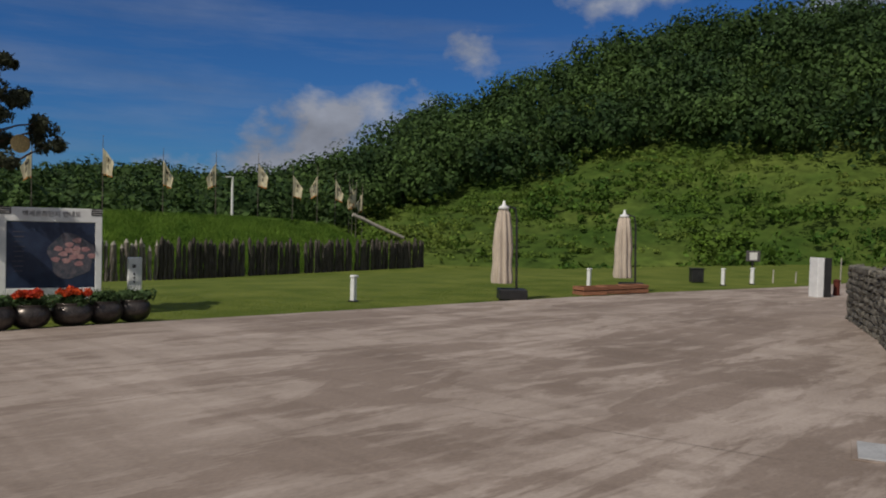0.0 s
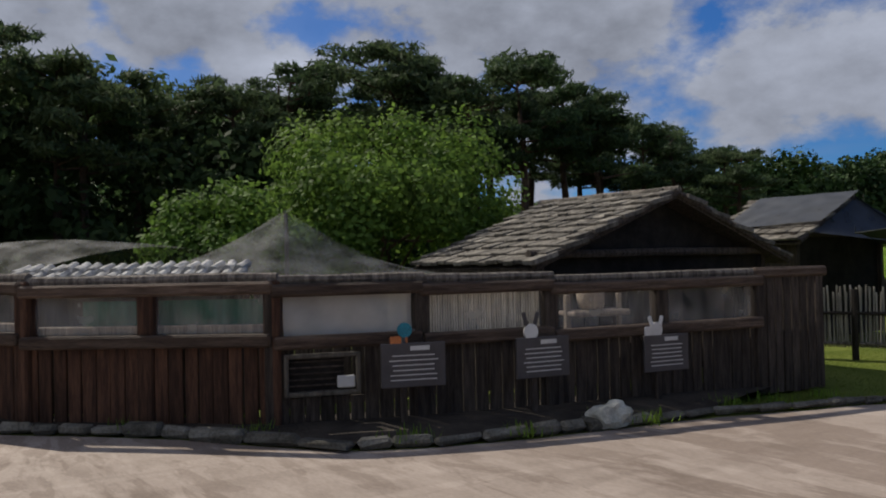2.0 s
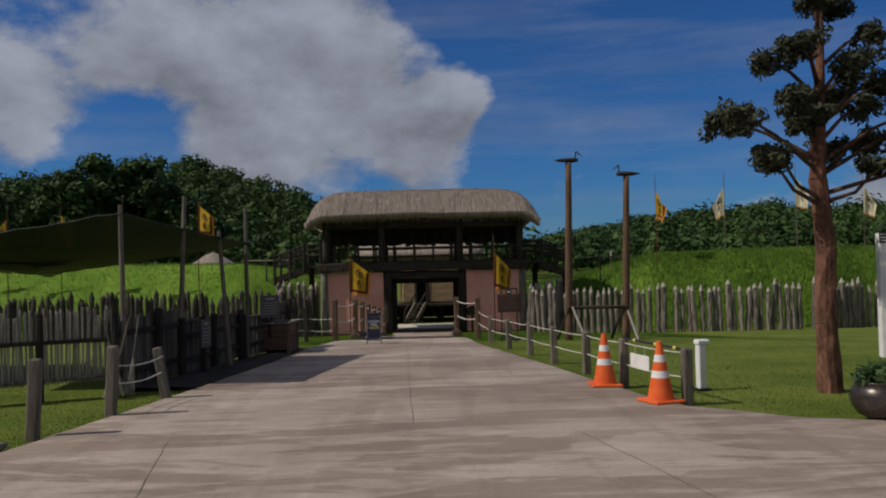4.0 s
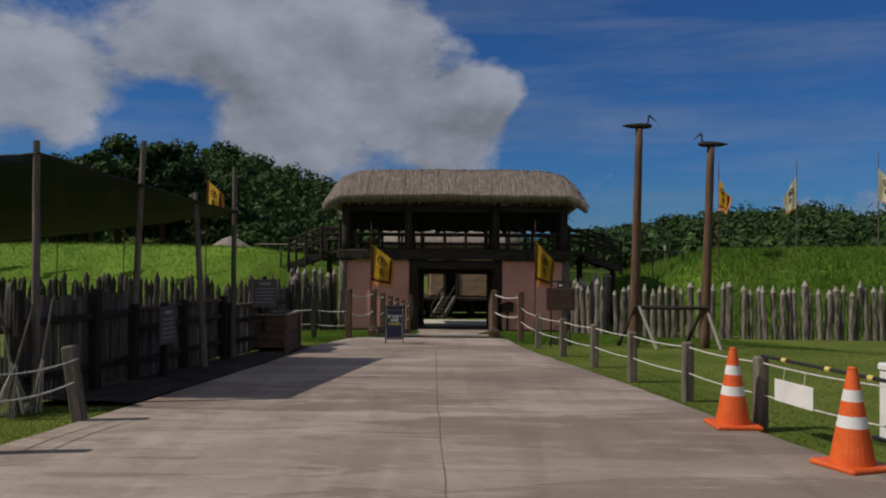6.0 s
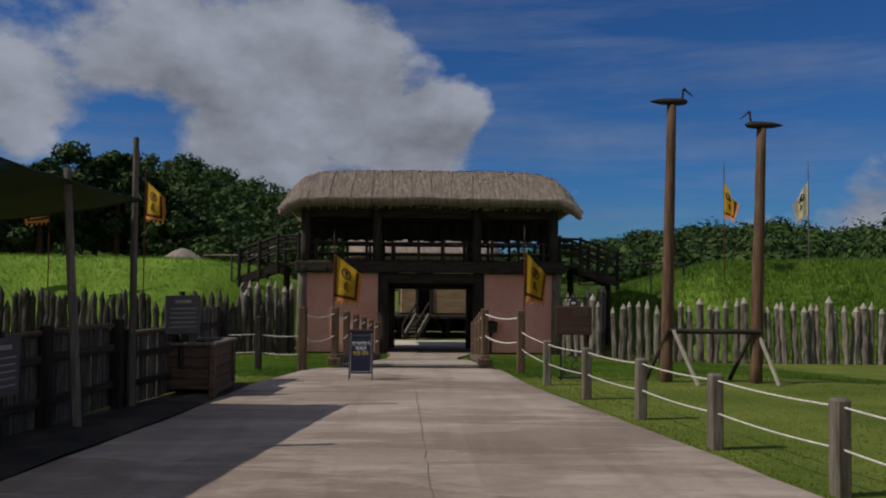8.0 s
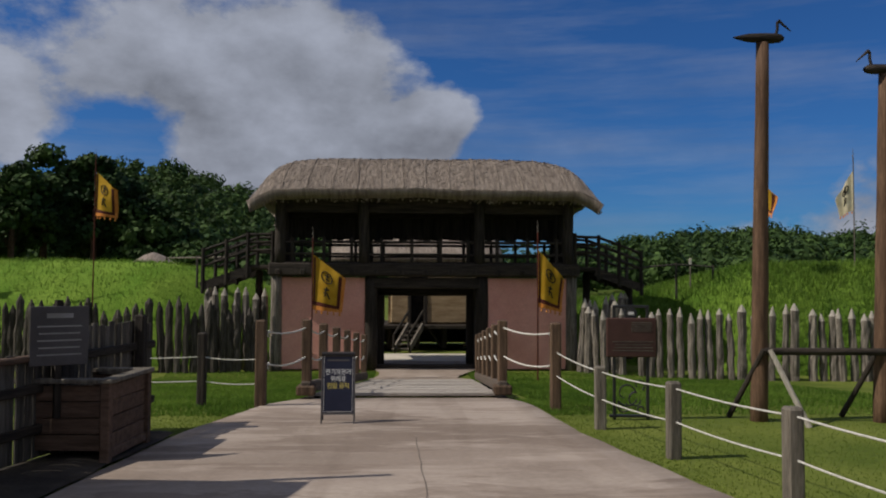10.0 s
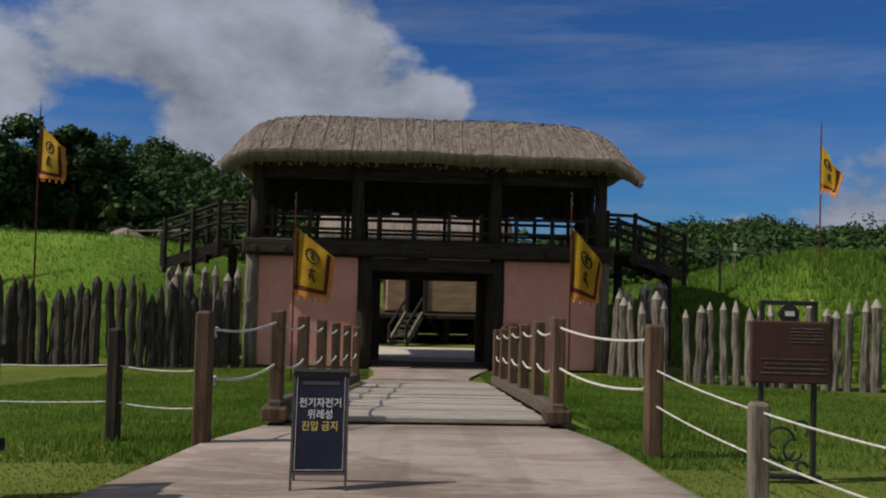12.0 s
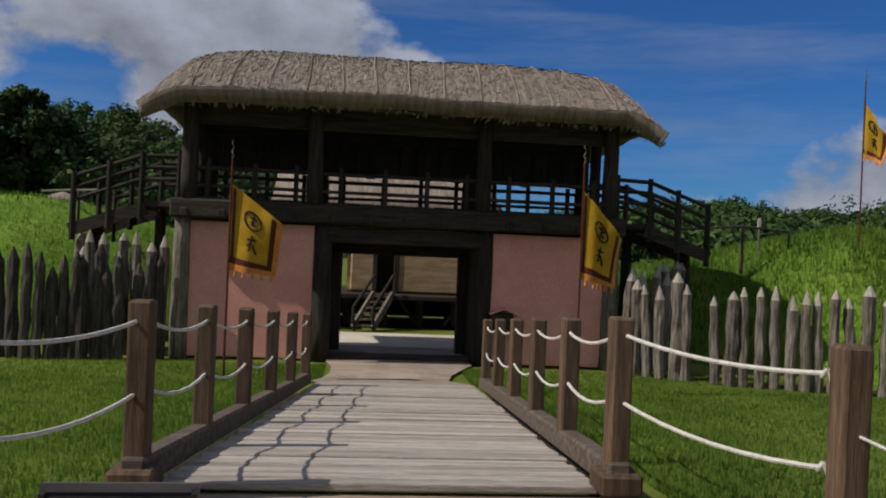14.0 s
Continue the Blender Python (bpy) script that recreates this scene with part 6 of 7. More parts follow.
# ---- bamboo and plank fences ----
def cane_fence():
    rng = random.Random(12)
    a, b = Vector((-10.6, 6.5)), Vector((-5.14, 9.25))
    m, L = basis(a, b, gz(*b))
    f = thing("cane_fence", m, "fence of pale upright bamboo canes on dark posts", "fence")
    shapes = []
    for _ in range(6):
        me = Geo().rod((0, 0, 0), (rng.uniform(-0.02, 0.02), 0, rng.uniform(0.96, 1.12)), rng.uniform(0.014, 0.02), None, 6).mesh("cane")
        me.materials.append(BAMBOO)
        shapes.append(me)
    x = 0.0
    while x < L:
        part("cane", rng.choice(shapes), None, f, m=Matrix.Translation((x, rng.uniform(-0.015, 0.015), 0.2)) @ Matrix.Rotation(rng.uniform(-0.03, 0.03), 4, "Y"))
        x += rng.uniform(0.034, 0.055)
    for z in (0.27, 0.80):
        part("rail", Geo().rod((0, -0.05, z), (L, -0.05, z), 0.03, 0.03, 8, 0.1, 8, rng=rng), STAKE if z < 0.5 else BEAM_X, f)
    for x in np.arange(0.3, L + 0.1, 0.98):
        part("post", Geo().rod((x, -0.1, -0.1), (x, -0.1, 1.22), 0.055, 0.05, 8, 0.08, 3, rng=rng), BEAM, f)
    line = [Vector((-5.14, 9.25)), Vector((-4.78, 11.4)), Vector((-4.35, 14.2)), Vector((-4.05, 15.6)), Vector((-3.78, 17.3))]
    for (a, b), top in zip(zip(line, line[1:]), (1.10, 0.92, 0.84, 1.10)):
        m, L = basis(a, b, gz(*((a + b) / 2)))
        f = thing("plank_fence", m, "weathered grey upright plank fence with dark rails", "fence", "path fences")
        n = int(L / 0.105)
        for j in range(n):
            h = top + rng.uniform(-0.05, 0.05)
            part("plank", Geo().box(((j + 0.5) * L / n, rng.uniform(-0.01, 0.01), h / 2 + 0.03), (L / n - rng.uniform(0.004, 0.016), 0.022, h), bev=0.004), FENCE_GREY, f)
        for z in (0.28, top - 0.22):
            part("rail", Geo().box((L / 2, -0.045, z), (L, 0.05, 0.08), bev=0.01), BEAM_X, f)
        for x in np.arange(0.0, L, 1.35):
            part("post", Geo().box((x, -0.08, top / 2 + 0.05), (0.11, 0.10, top + 0.12), bev=0.012), BEAM, f)
        if top < 1.0:
            part("cap_rail", Geo().box((L / 2, -0.02, top + 0.04), (L, 0.10, 0.05), bev=0.012), BINWOOD, f, "brown cap rail")
    # slanting poles that hold the sail
    for (x, y, z), (dx, dy) in (((-5.05, 9.53, 2.62), (0.03, -0.1)), ((-4.65, 11.48, 2.92), (-0.22, 0.1)), ((-4.41, 12.89, 2.36), (0.16, -0.1)), ((-4.17, 14.16, 2.9), (-0.04, 0))):
        bx, by = x + dx + 0.05, y + dy
        solid("sail_pole", Geo().rod((bx, by, gz(x, y) - 0.1), (x, y, z), 0.05, 0.035, 8, 0.05, 5, rng=rng), RAILPOST, "tall thin grey pole that holds a shade sail", "pole", "sail poles")
    # brooms leaning at the corner
    for k, (dx, lean) in enumerate(((0.0, 14), (0.2, -10), (0.35, 8))):
        b = thing("twig_broom", pose(-4.95 + dx * 0.4, 8.75 + dx, gz(-5, 9), 0, lean, 20), "old twig broom leaning at the fence", "broom", "twig brooms")
        part("handle", Geo().rod((0, 0, 0.4), (0, 0, 1.15), 0.014, 0.012, 6), STAKE, b)
        tw = Geo()
        for _ in range(26):
            an, rr = rng.uniform(0, 6.28), rng.uniform(0.03, 0.13)
            tw.rod((0.01 * math.cos(an), 0.01 * math.sin(an), 0.52), (rr * math.cos(an), rr * math.sin(an), 0.0), 0.006, 0.003, 4)
        tagged(part("twigs", tw, BAMBOO, b), kind="stuff")


cane_fence()


def mulch():
    """Dark bare soil between the plank fence and the path."""
    rows = []
    for y in np.arange(9.6, 16.9, 0.4):
        a = lerp_list([(9.25, -5.14), (11.4, -4.78), (14.2, -4.35), (15.6, -4.05), (17.3, -3.9), (18.6, -3.6)], y) - 0.1
        b = lerp_list(LEFT_EDGE, y) + 0.03 + 0.06 * noise.noise((y * 2, 0, 0))
        rows.append([(a + (b - a) * u, y, gz(a, y) + 0.002 + 0.04 * math.sin(math.pi * u) * (1 + noise.noise((u * 3, y * 2, 5)))) for u in np.linspace(0, 1, 8)])
    g = Geo()
    g.sheet(rows)
    solid("soil_strip", g, EARTH, "dark bare soil strip below the plank fence", "earth", kind="structure", smooth=True)


mulch()


# ---- things beside the path ----
CONE = material("cone_orange", (0.62, 0.085, 0.012), (0.75, 0.13, 0.02), 0.45, 4, fine=40, bump=0.1, fine_amt=0.12, spec=0.5)
STEEL = material("black_steel", (0.012, 0.012, 0.013), (0.025, 0.024, 0.024), 0.45, 6, fine=60, bump=0.1, spec=0.5)
POTMETAL = material("pot_glaze", (0.05, 0.042, 0.038), (0.10, 0.085, 0.075), 0.32, 5, fine=40, bump=0.05, metal=0.55, spec=0.5)
YELLOW = material("yellow_cloth", (0.52, 0.29, 0.012), (0.64, 0.38, 0.03), 0.8, 4, fine=60, bump=0.15, fine_amt=0.12, trans=0.35)
# cream cloth, made paler to hold the bright look of sun shining through
PALE_CLOTH = material("pale_cloth", (0.62, 0.54, 0.36), (0.75, 0.68, 0.50), 0.8, 4, fine=60, bump=0.15, fine_amt=0.12, trans=0.35)
BORDER = material("dark_red_border", (0.07, 0.016, 0.01), (0.11, 0.024, 0.014), 0.8, 4, fine=60, bump=0.1)
FRINGE = material("orange_fringe", (0.55, 0.19, 0.03), (0.66, 0.26, 0.06), 0.85, 8, fine=60, bump=0.2)
GLYPH = material("black_ink", (0.015, 0.012, 0.008), (0.03, 0.025, 0.015), 0.7, 8, fine=60, bump=0)
CANVAS = material("beige_canvas", (0.42, 0.35, 0.28), (0.54, 0.46, 0.38), 0.9, 2.5, (8, 8, 0.6), 12, 0.4, 0.2)
NAVY = material("navy_panel", (0.012, 0.014, 0.032), (0.02, 0.022, 0.045), 0.4, 3, fine=40, bump=0, fine_amt=0.1)
MAPBLUE = material("map_blue", (0.018, 0.026, 0.055), (0.03, 0.045, 0.085), 0.3, 3, fine=40, bump=0, fine_amt=0.15)
MAPPINK = material("map_pink", (0.30, 0.15, 0.16), (0.45, 0.27, 0.26), 0.4, 9, fine=40, bump=0, fine_amt=0.3, c3=(0.12, 0.16, 0.12))
MAPTEAL = material("map_teal", (0.045, 0.06, 0.08), (0.14, 0.12, 0.14), 0.4, 9, fine=40, bump=0, fine_amt=0.3)
PLAQUE = material("brown_plaque", (0.055, 0.025, 0.02), (0.075, 0.036, 0.03), 0.45, 3, fine=40, bump=0.05, fine_amt=0.12)
TEXT_YELLOW = material("yellow_ink", (0.62, 0.50, 0.12), (0.68, 0.56, 0.16), 0.6, 5, fine=40, bump=0, fine_amt=0.05)
LOG = material("smooth_log", (0.075, 0.042, 0.025), (0.16, 0.095, 0.058), 0.8, 1.5, UP, 9, 0.4, 0.35)
FLOWER = material("red_flower", (0.45, 0.03, 0.015), (0.62, 0.10, 0.02), 0.7, 3, fine=12, bump=0, island=0.4, world=True, trans=0.3)
HERB = foliage("herb_leaf", (0.05, 0.09, 0.035), (0.10, 0.16, 0.06))
PLANTER = material("planter_wood", (0.20, 0.085, 0.045), (0.32, 0.15, 0.085), 0.75, 1.5, AX, 9, 0.4, 0.3, obj_var=0.15)
GILT = material("gilt_disc", (0.45, 0.33, 0.14), (0.58, 0.44, 0.2), 0.5, 5, fine=40, bump=0.2)


def letters(text, size, material_, parent, m, name="lettering"):
    cu = bpy.data.curves.new("lettering", "FONT")
    cu.body, cu.size, cu.align_x, cu.align_y, cu.extrude = text, size, "CENTER", "CENTER", 0.0012
    cu.offset = size * 0.012
    ob = bpy.data.objects.new("lettering", cu)
    scene.collection.objects.link(ob)
    bpy.context.view_layer.update()
    me = bpy.data.meshes.new_from_object(ob.evaluated_get(bpy.context.evaluated_depsgraph_get()))
    bpy.data.objects.remove(ob)
    me.materials.clear()
    me.materials.append(material_)
    return part(name, me, None, parent, m=m)


def traffic_cone():
    c = thing("traffic_cone", pose(2.05, 8.55, gz(2, 8.55) + 0.012), "orange traffic cone with two white bands", "traffic cone", "traffic cones")
    part("base", Geo().box((0, 0, 0.02), (0.42, 0.42, 0.04), bev=0.012), CONE, c)

    def r(z):
        return 0.165 - (0.165 - 0.032) * z / 0.73
    for z0, z1, mat_, nm in ((0.04, 0.30, CONE, "cone_foot"), (0.30, 0.385, WHITE, "white_band"), (0.385, 0.49, CONE, "cone_middle"), (0.49, 0.575, WHITE, "white_band"), (0.575, 0.72, CONE, "cone_tip")):
        part(nm, Geo().lathe([(r(z0), z0), (r(z1), z1)], 24), mat_, c, smooth=False)
    part("cap", Geo().lathe([(0.034, 0.72), (0.03, 0.735), (0.018, 0.74)], 16), CONE, c, smooth=True)
    copy_thing(c, pose(2.36, 6.96, gz(2.3, 7) + 0.012, 0, 0, 20))


traffic_cone()


def path_barrier():
    b = thing("hanging_notice", pose(2.455, 8.15, gz(2.5, 8.1), 0, 0, -79.6), "blank white notice hung on the rope fence", "notice")
    part("panel", Geo().box((0, -0.015, 0.375), (0.56, 0.008, 0.20), bev=0.003), WHITE, b)
    for x in (-0.15, 0.15):
        part("tie", Geo().rod((x, -0.012, 0.46), (x, 0.0, 0.59), 0.004, 0.004, 5), ROPE, b)
    s = thing("safety_bar", pose(2.52, 7.8, gz(2.5, 7.8), 0, 0, -79), "black rail with yellow clips on the rope fence", "barrier")
    part("bar", Geo().rod((-0.85, 0.0, 0.65), (0.85, 0.0, 0.65), 0.016, 0.016, 8), STEEL, s)
    for x in (-0.5, 0.1, 0.6):
        part("clip", Geo().rod((x - 0.03, 0, 0.65), (x + 0.03, 0, 0.65), 0.022, 0.022, 8), TEXT_YELLOW, s, "yellow clip")


path_barrier()


def bollard(x, y, h=0.66, w=0.14):
    b = thing("light_bollard", pose(x, y, gz(x, y) - 0.03, 0, 0, 12), "slim white square garden light bollard", "bollard", "garden bollards")
    part("shaft", Geo().box((0, 0, h / 2), (w, w, h), bev=0.012), WHITE, b)
    part("head", Geo().box((0.02, 0, h + 0.035), (w + 0.07, w + 0.02, 0.07), bev=0.015), WHITE, b)
    part("base_plate", Geo().box((0, 0, 0.02), (w + 0.08, w + 0.08, 0.03), bev=0.006), STEEL, b)


for x, y, h in ((3.28, 8.14, 0.62), (13.09, 7.02, 0.58), (23.15, 7.35, 0.55), (28.05, 5.1, 0.55), (29.8, 4.85, 0.55)):
    bollard(x, y, h, 0.11 if x < 5 else 0.12)


def guide_board():
    a, b = Vector((5.40, 7.485)), Vector((7.08, 7.08))
    m, L = basis(a, b, gz(*a) - 0.02)
    s = thing("guide_board", m, "large white framed site map board with a dark blue panel", "information board")
    part("frame", Geo().box((L / 2, 0, 1.92), (L, 0.14, 0.26), bev=0.01).box((0.06, 0, 1.12), (0.12, 0.14, 1.36), bev=0.01).box((L - 0.06, 0, 1.12), (0.12, 0.14, 1.36), bev=0.01).box((L / 2, 0, 0.45), (L - 0.24, 0.14, 0.22), bev=0.01), WHITE, s, "white painted frame")
    part("skirt", Geo().box((L / 2, 0.03, 0.25), (L - 0.5, 0.05, 0.32)), WHITE, s)
    for x in (0.1, L - 0.1):
        part("foot", Geo().box((x, 0, 0.17), (0.21, 0.2, 0.42), bev=0.01), STEEL, s)
        part("corner_block", Geo().box((x, 0, 1.99), (0.19, 0.16, 0.14), bev=0.008), STEEL, s)
        for k in range(3):
            part("corner_stripe", Geo().box((x, -0.082, 1.95 + k * 0.04), (0.17, 0.004, 0.008)), INK, s)
    p = part("panel", Geo().box((L / 2, -0.02, 1.18), (L - 0.24, 0.08, 1.24)), MAPBLUE, s, "dark blue glossy panel")
    mp = Geo()
    mp.add([(L * 0.70 + 0.40 * math.cos(t) * (1 + 0.12 * math.sin(5 * t)), -0.064, 1.16 + 0.42 * math.sin(t) * (1 + 0.1 * math.cos(3 * t))) for t in np.linspace(0, 2 * math.pi, 40)[:-1]], [tuple(range(39))])
    part("map_land", mp, MAPTEAL, p, "teal map ground")
    mp = Geo()
    for k in range(14):
        a2 = k * 2.4
        r = 0.06 + 0.022 * k
        cx, cz = L * 0.70 + r * math.cos(a2), 1.22 + r * 0.8 * math.sin(a2)
        mp.add([(cx + 0.075 * math.cos(t) * (1 + 0.25 * math.sin(3 * t + k)), -0.068, cz + 0.05 * math.sin(t)) for t in np.linspace(0, 2 * math.pi, 12)[:-1]], [tuple(range(11))])
    part("map_picture", mp, MAPPINK, p, "pink and green pictorial map")
    for k in range(9):
        part("text_line", Geo().box((0.32, -0.064, 1.60 - k * 0.09), (0.2 - 0.03 * (k % 3), 0.004, 0.012)), MAPTEAL, p)
    letters("백제문화단지 안내도", 0.115, SIGN, s, Matrix.Translation((L / 2, -0.074, 1.93)) @ Matrix.Rotation(radians(90), 4, "X"), "heading")
    w = thing("small_pillar_sign", pose(7.98, 7.70, gz(8, 7.7) - 0.02, 0, 0, -12), "slim white pillar sign beside the map board", "sign")
    part("pillar", Geo().box((0, 0, 0.55), (0.27, 0.12, 1.1), bev=0.012), WHITE, w)
    part("emblem", Geo().box((-0.02, -0.063, 0.92), (0.07, 0.006, 0.07)), SIGN, w)
    for k in range(3):
        part("text_line", Geo().box((-0.02, -0.063, 0.76 - 0.08 * k), (0.03, 0.006, 0.05)), SIGN, w)


guide_board()


def flower_pots():
    for k, (x, y, red) in enumerate(((4.27, 5.55, 0), (4.84, 5.48, 0), (5.37, 5.52, 1), (6.03, 5.55, 1), (6.58, 5.58, 0), (7.12, 5.66, 0))):
        rng = np.random.default_rng(200 + k)
        s = 1.0 if k not in (3,) else 1.1
        p = thing("flower_pot", pose(x, y, gz(x, y) + 0.0, 0, 0, k * 40), "round dark metallic pot with bright red flowers" if red else "round dark metallic pot with grey-green herbs", "flower pot", "flower pots")
        part("bowl", Geo().lathe([(0.14 * s, 0), (0.24 * s, 0.05), (0.30 * s, 0.14), (0.315 * s, 0.22), (0.285 * s, 0.32), (0.235 * s, 0.37), (0.255 * s, 0.385), (0.245 * s, 0.395), (0.21 * s, 0.385), (0.2 * s, 0.34)], 28), POTMETAL, p, smooth=True)
        part("soil", Geo().lathe([(0.2 * s, 0.33), (0.2 * s, 0.345), (0.02, 0.355)], 18), EARTH, p)
        c = [(rng.normal() * 0.11, rng.normal() * 0.11, 0.42 + rng.random() * 0.07) for _ in range(14)]
        part("leaves", leaf_mesh("leaves", c, [0.11] * 14, 45, 0.035, rng, 0.9, 0.5, 1.8), HERB, p, "green leaves")
        if red:
            c = [(rng.normal() * 0.12, rng.normal() * 0.12, 0.53 + rng.random() * 0.07) for _ in range(26)]
            part("flowers", leaf_mesh("flowers", c, [0.07] * 26, 34, 0.034, rng, 0.7, 0.9, 1.0), FLOWER, p, "red and orange flowers")
        else:
            g = Geo()
            for _ in range(40):
                a, r = rng.uniform(0, 6.28), rng.uniform(0.02, 0.2)
                g.rod((r * 0.5 * math.cos(a), r * 0.5 * math.sin(a), 0.36), (r * math.cos(a), r * math.sin(a), 0.36 + rng.uniform(0.14, 0.3)), 0.004, 0.002, 3)
            part("stems", g, HERB, p)


flower_pots()


def sculpted_pine():
    """The tall ornamental pine beside the map board, with flat round tufts on bent limbs."""
    rng = np.random.default_rng(71)
    py = random.Random(71)
    x, y = 4.85, 7.68
    t = thing("ornamental_pine", pose(x, y, gz(x, y) - 0.03), "tall ornamental pine with red bark and round dark tufts", "tree")
    pts = [(-0.02, 0, -0.1), (-0.05, 0, 0.9), (-0.02, 0, 1.9), (-0.10, 0, 2.8), (-0.06, 0, 3.6), (-0.02, 0, 4.4), (0.02, 0, 5.2)]
    rad = [0.17, 0.14, 0.125, 0.11, 0.085, 0.058, 0.025]
    g = Geo()
    for p, q, a, b in zip(pts, pts[1:], rad, rad[1:]):
        g.rod(p, q, a, b, 12, 0.09, 4, rng=py)
    part("trunk", g, BARK_RED, t, "rough red-brown bark")
    tuft = [(0.03, 5.28), (-0.25, 5.11), (0.31, 5.24), (0.7, 4.77), (-0.14, 4.79), (-0.7, 4.39), (-0.48, 4.51), (0.13, 4.26), (0.58, 4.27), (-0.2, 3.98), (0.24, 3.94), (-0.65, 3.8), (0.81, 4.06), (0.98, 4.18),
            (-0.97, 3.63), (-1.4, 3.57), (-1.19, 3.65), (-0.48, 3.54), (-0.21, 3.65), (0.58, 3.78), (1.04, 3.63), (1.27, 3.52), (0.41, 3.34), (0.64, 3.35), (-0.87, 3.1), (-1.03, 3.05), (0.52, 2.96), (1.3, 3.27)]
    for k, (u, z) in enumerate(tuft):
        d = py.uniform(-0.75, 0.75)
        tz = min(5.0, max(2.4, z - 0.35 - 0.25 * abs(u)))
        root = Vector((-0.06, 0, tz))
        tip = Vector((u, d, z - 0.05))
        mid = root.lerp(tip, 0.55) + Vector((0, 0, -0.12 if z < 3.3 else 0.10))
        part("limb", Geo().tube([root, root.lerp(mid, 0.5), mid, mid.lerp(tip, 0.5) + Vector((0, 0, 0.03)), tip], 0.034, 7, 0.012), BARK, t, smooth=True)
        c = [tip + Vector((py.uniform(-0.17, 0.17), py.uniform(-0.3, 0.3), py.uniform(-0.10, 0.10))) for _ in range(9)]
        part("tuft", leaf_mesh("tuft", c, [py.uniform(0.11, 0.17) for _ in c], 75, 0.03, rng, 0.8, 0.7, 1.6), SCULPT, t, "dark green needle tuft")
    part("disc", Geo().lathe([(0.02, -0.02), (0.16, -0.02), (0.17, 0), (0.16, 0.02), (0.02, 0.02)], 20), GILT, t, "round pale gold lamp disc", m=Matrix.Translation((0.88, -0.25, 3.22)) @ Matrix.Rotation(radians(90), 4, "X"))


sculpted_pine()


def bird_pole(x, y, top, face, seed, bx):
    rng = random.Random(seed)
    z = gz(x, y)
    h = top - z
    b = thing("bird_totem", pose(x, y, z), "tall round log pole with a carved wooden bird on top", "totem pole", "bird totem poles")
    part("pole", Geo().rod((bx, 0, -0.2), (0, 0, h), 0.105, 0.075, 14, 0.03, 10, rng=rng), LOG, b, smooth=True)
    body = []
    n = 16
    bm = Geo()
    prof = [(-0.36, 0.012), (-0.30, 0.035), (-0.18, 0.07), (0.0, 0.085), (0.14, 0.085), (0.22, 0.07), (0.26, 0.03)]
    rows = []
    for u, r in prof:
        rows.append([(u * face, r * math.cos(a), h + 0.06 + 0.7 * r * math.sin(a)) for a in np.linspace(0, 2 * math.pi, n)])
    bm.sheet(rows)
    part("bird_body", bm, BEAM_X, b, "dark carved wooden bird body", smooth=True)
    part("bird_neck", Geo().tube([(0.17 * face, 0, h + 0.10), (0.19 * face, 0, h + 0.18), (0.19 * face, 0, h + 0.26), (0.22 * face, 0, h + 0.28)], 0.018, 7), BEAM_X, b)
    part("bird_beak", Geo().rod((0.20 * face, 0, h + 0.285), (0.36 * face, 0, h + 0.15), 0.022, 0.006, 7), BEAM_X, b)
    return b


bird_pole(3.36, 17.7, 4.18, 1, 1, -0.10)
bird_pole(4.82, 17.58, 3.79, -1, 2, -0.12)


def totem_braces():
    rng = random.Random(3)
    z = gz(4, 17.6)
    t = thing("totem_frame", pose(0, 0, z), "crossbar and props between the bird totem poles", "timber frame")
    part("crossbar", Geo().rod((3.3, 17.6, 0.80), (4.75, 17.5, 0.80), 0.045, 0.045, 10, 0.06, 4, rng=rng), BEAM_X, t)
    for x0, x1, mat_ in ((3.34, 3.62, STAKE_CUT), (3.26, 3.02, BEAM), (4.72, 4.92, STAKE_CUT), (4.66, 4.44, BEAM)):
        y1 = 17.2 if mat_ == STAKE_CUT else 18.0
        part("prop", Geo().rod((x1, y1, -0.03), (x0, 17.55, 0.82), 0.035, 0.03, 8, 0.06, 3, rng=rng), mat_, t, "pale stripped prop" if mat_ == STAKE_CUT else "")


totem_braces()


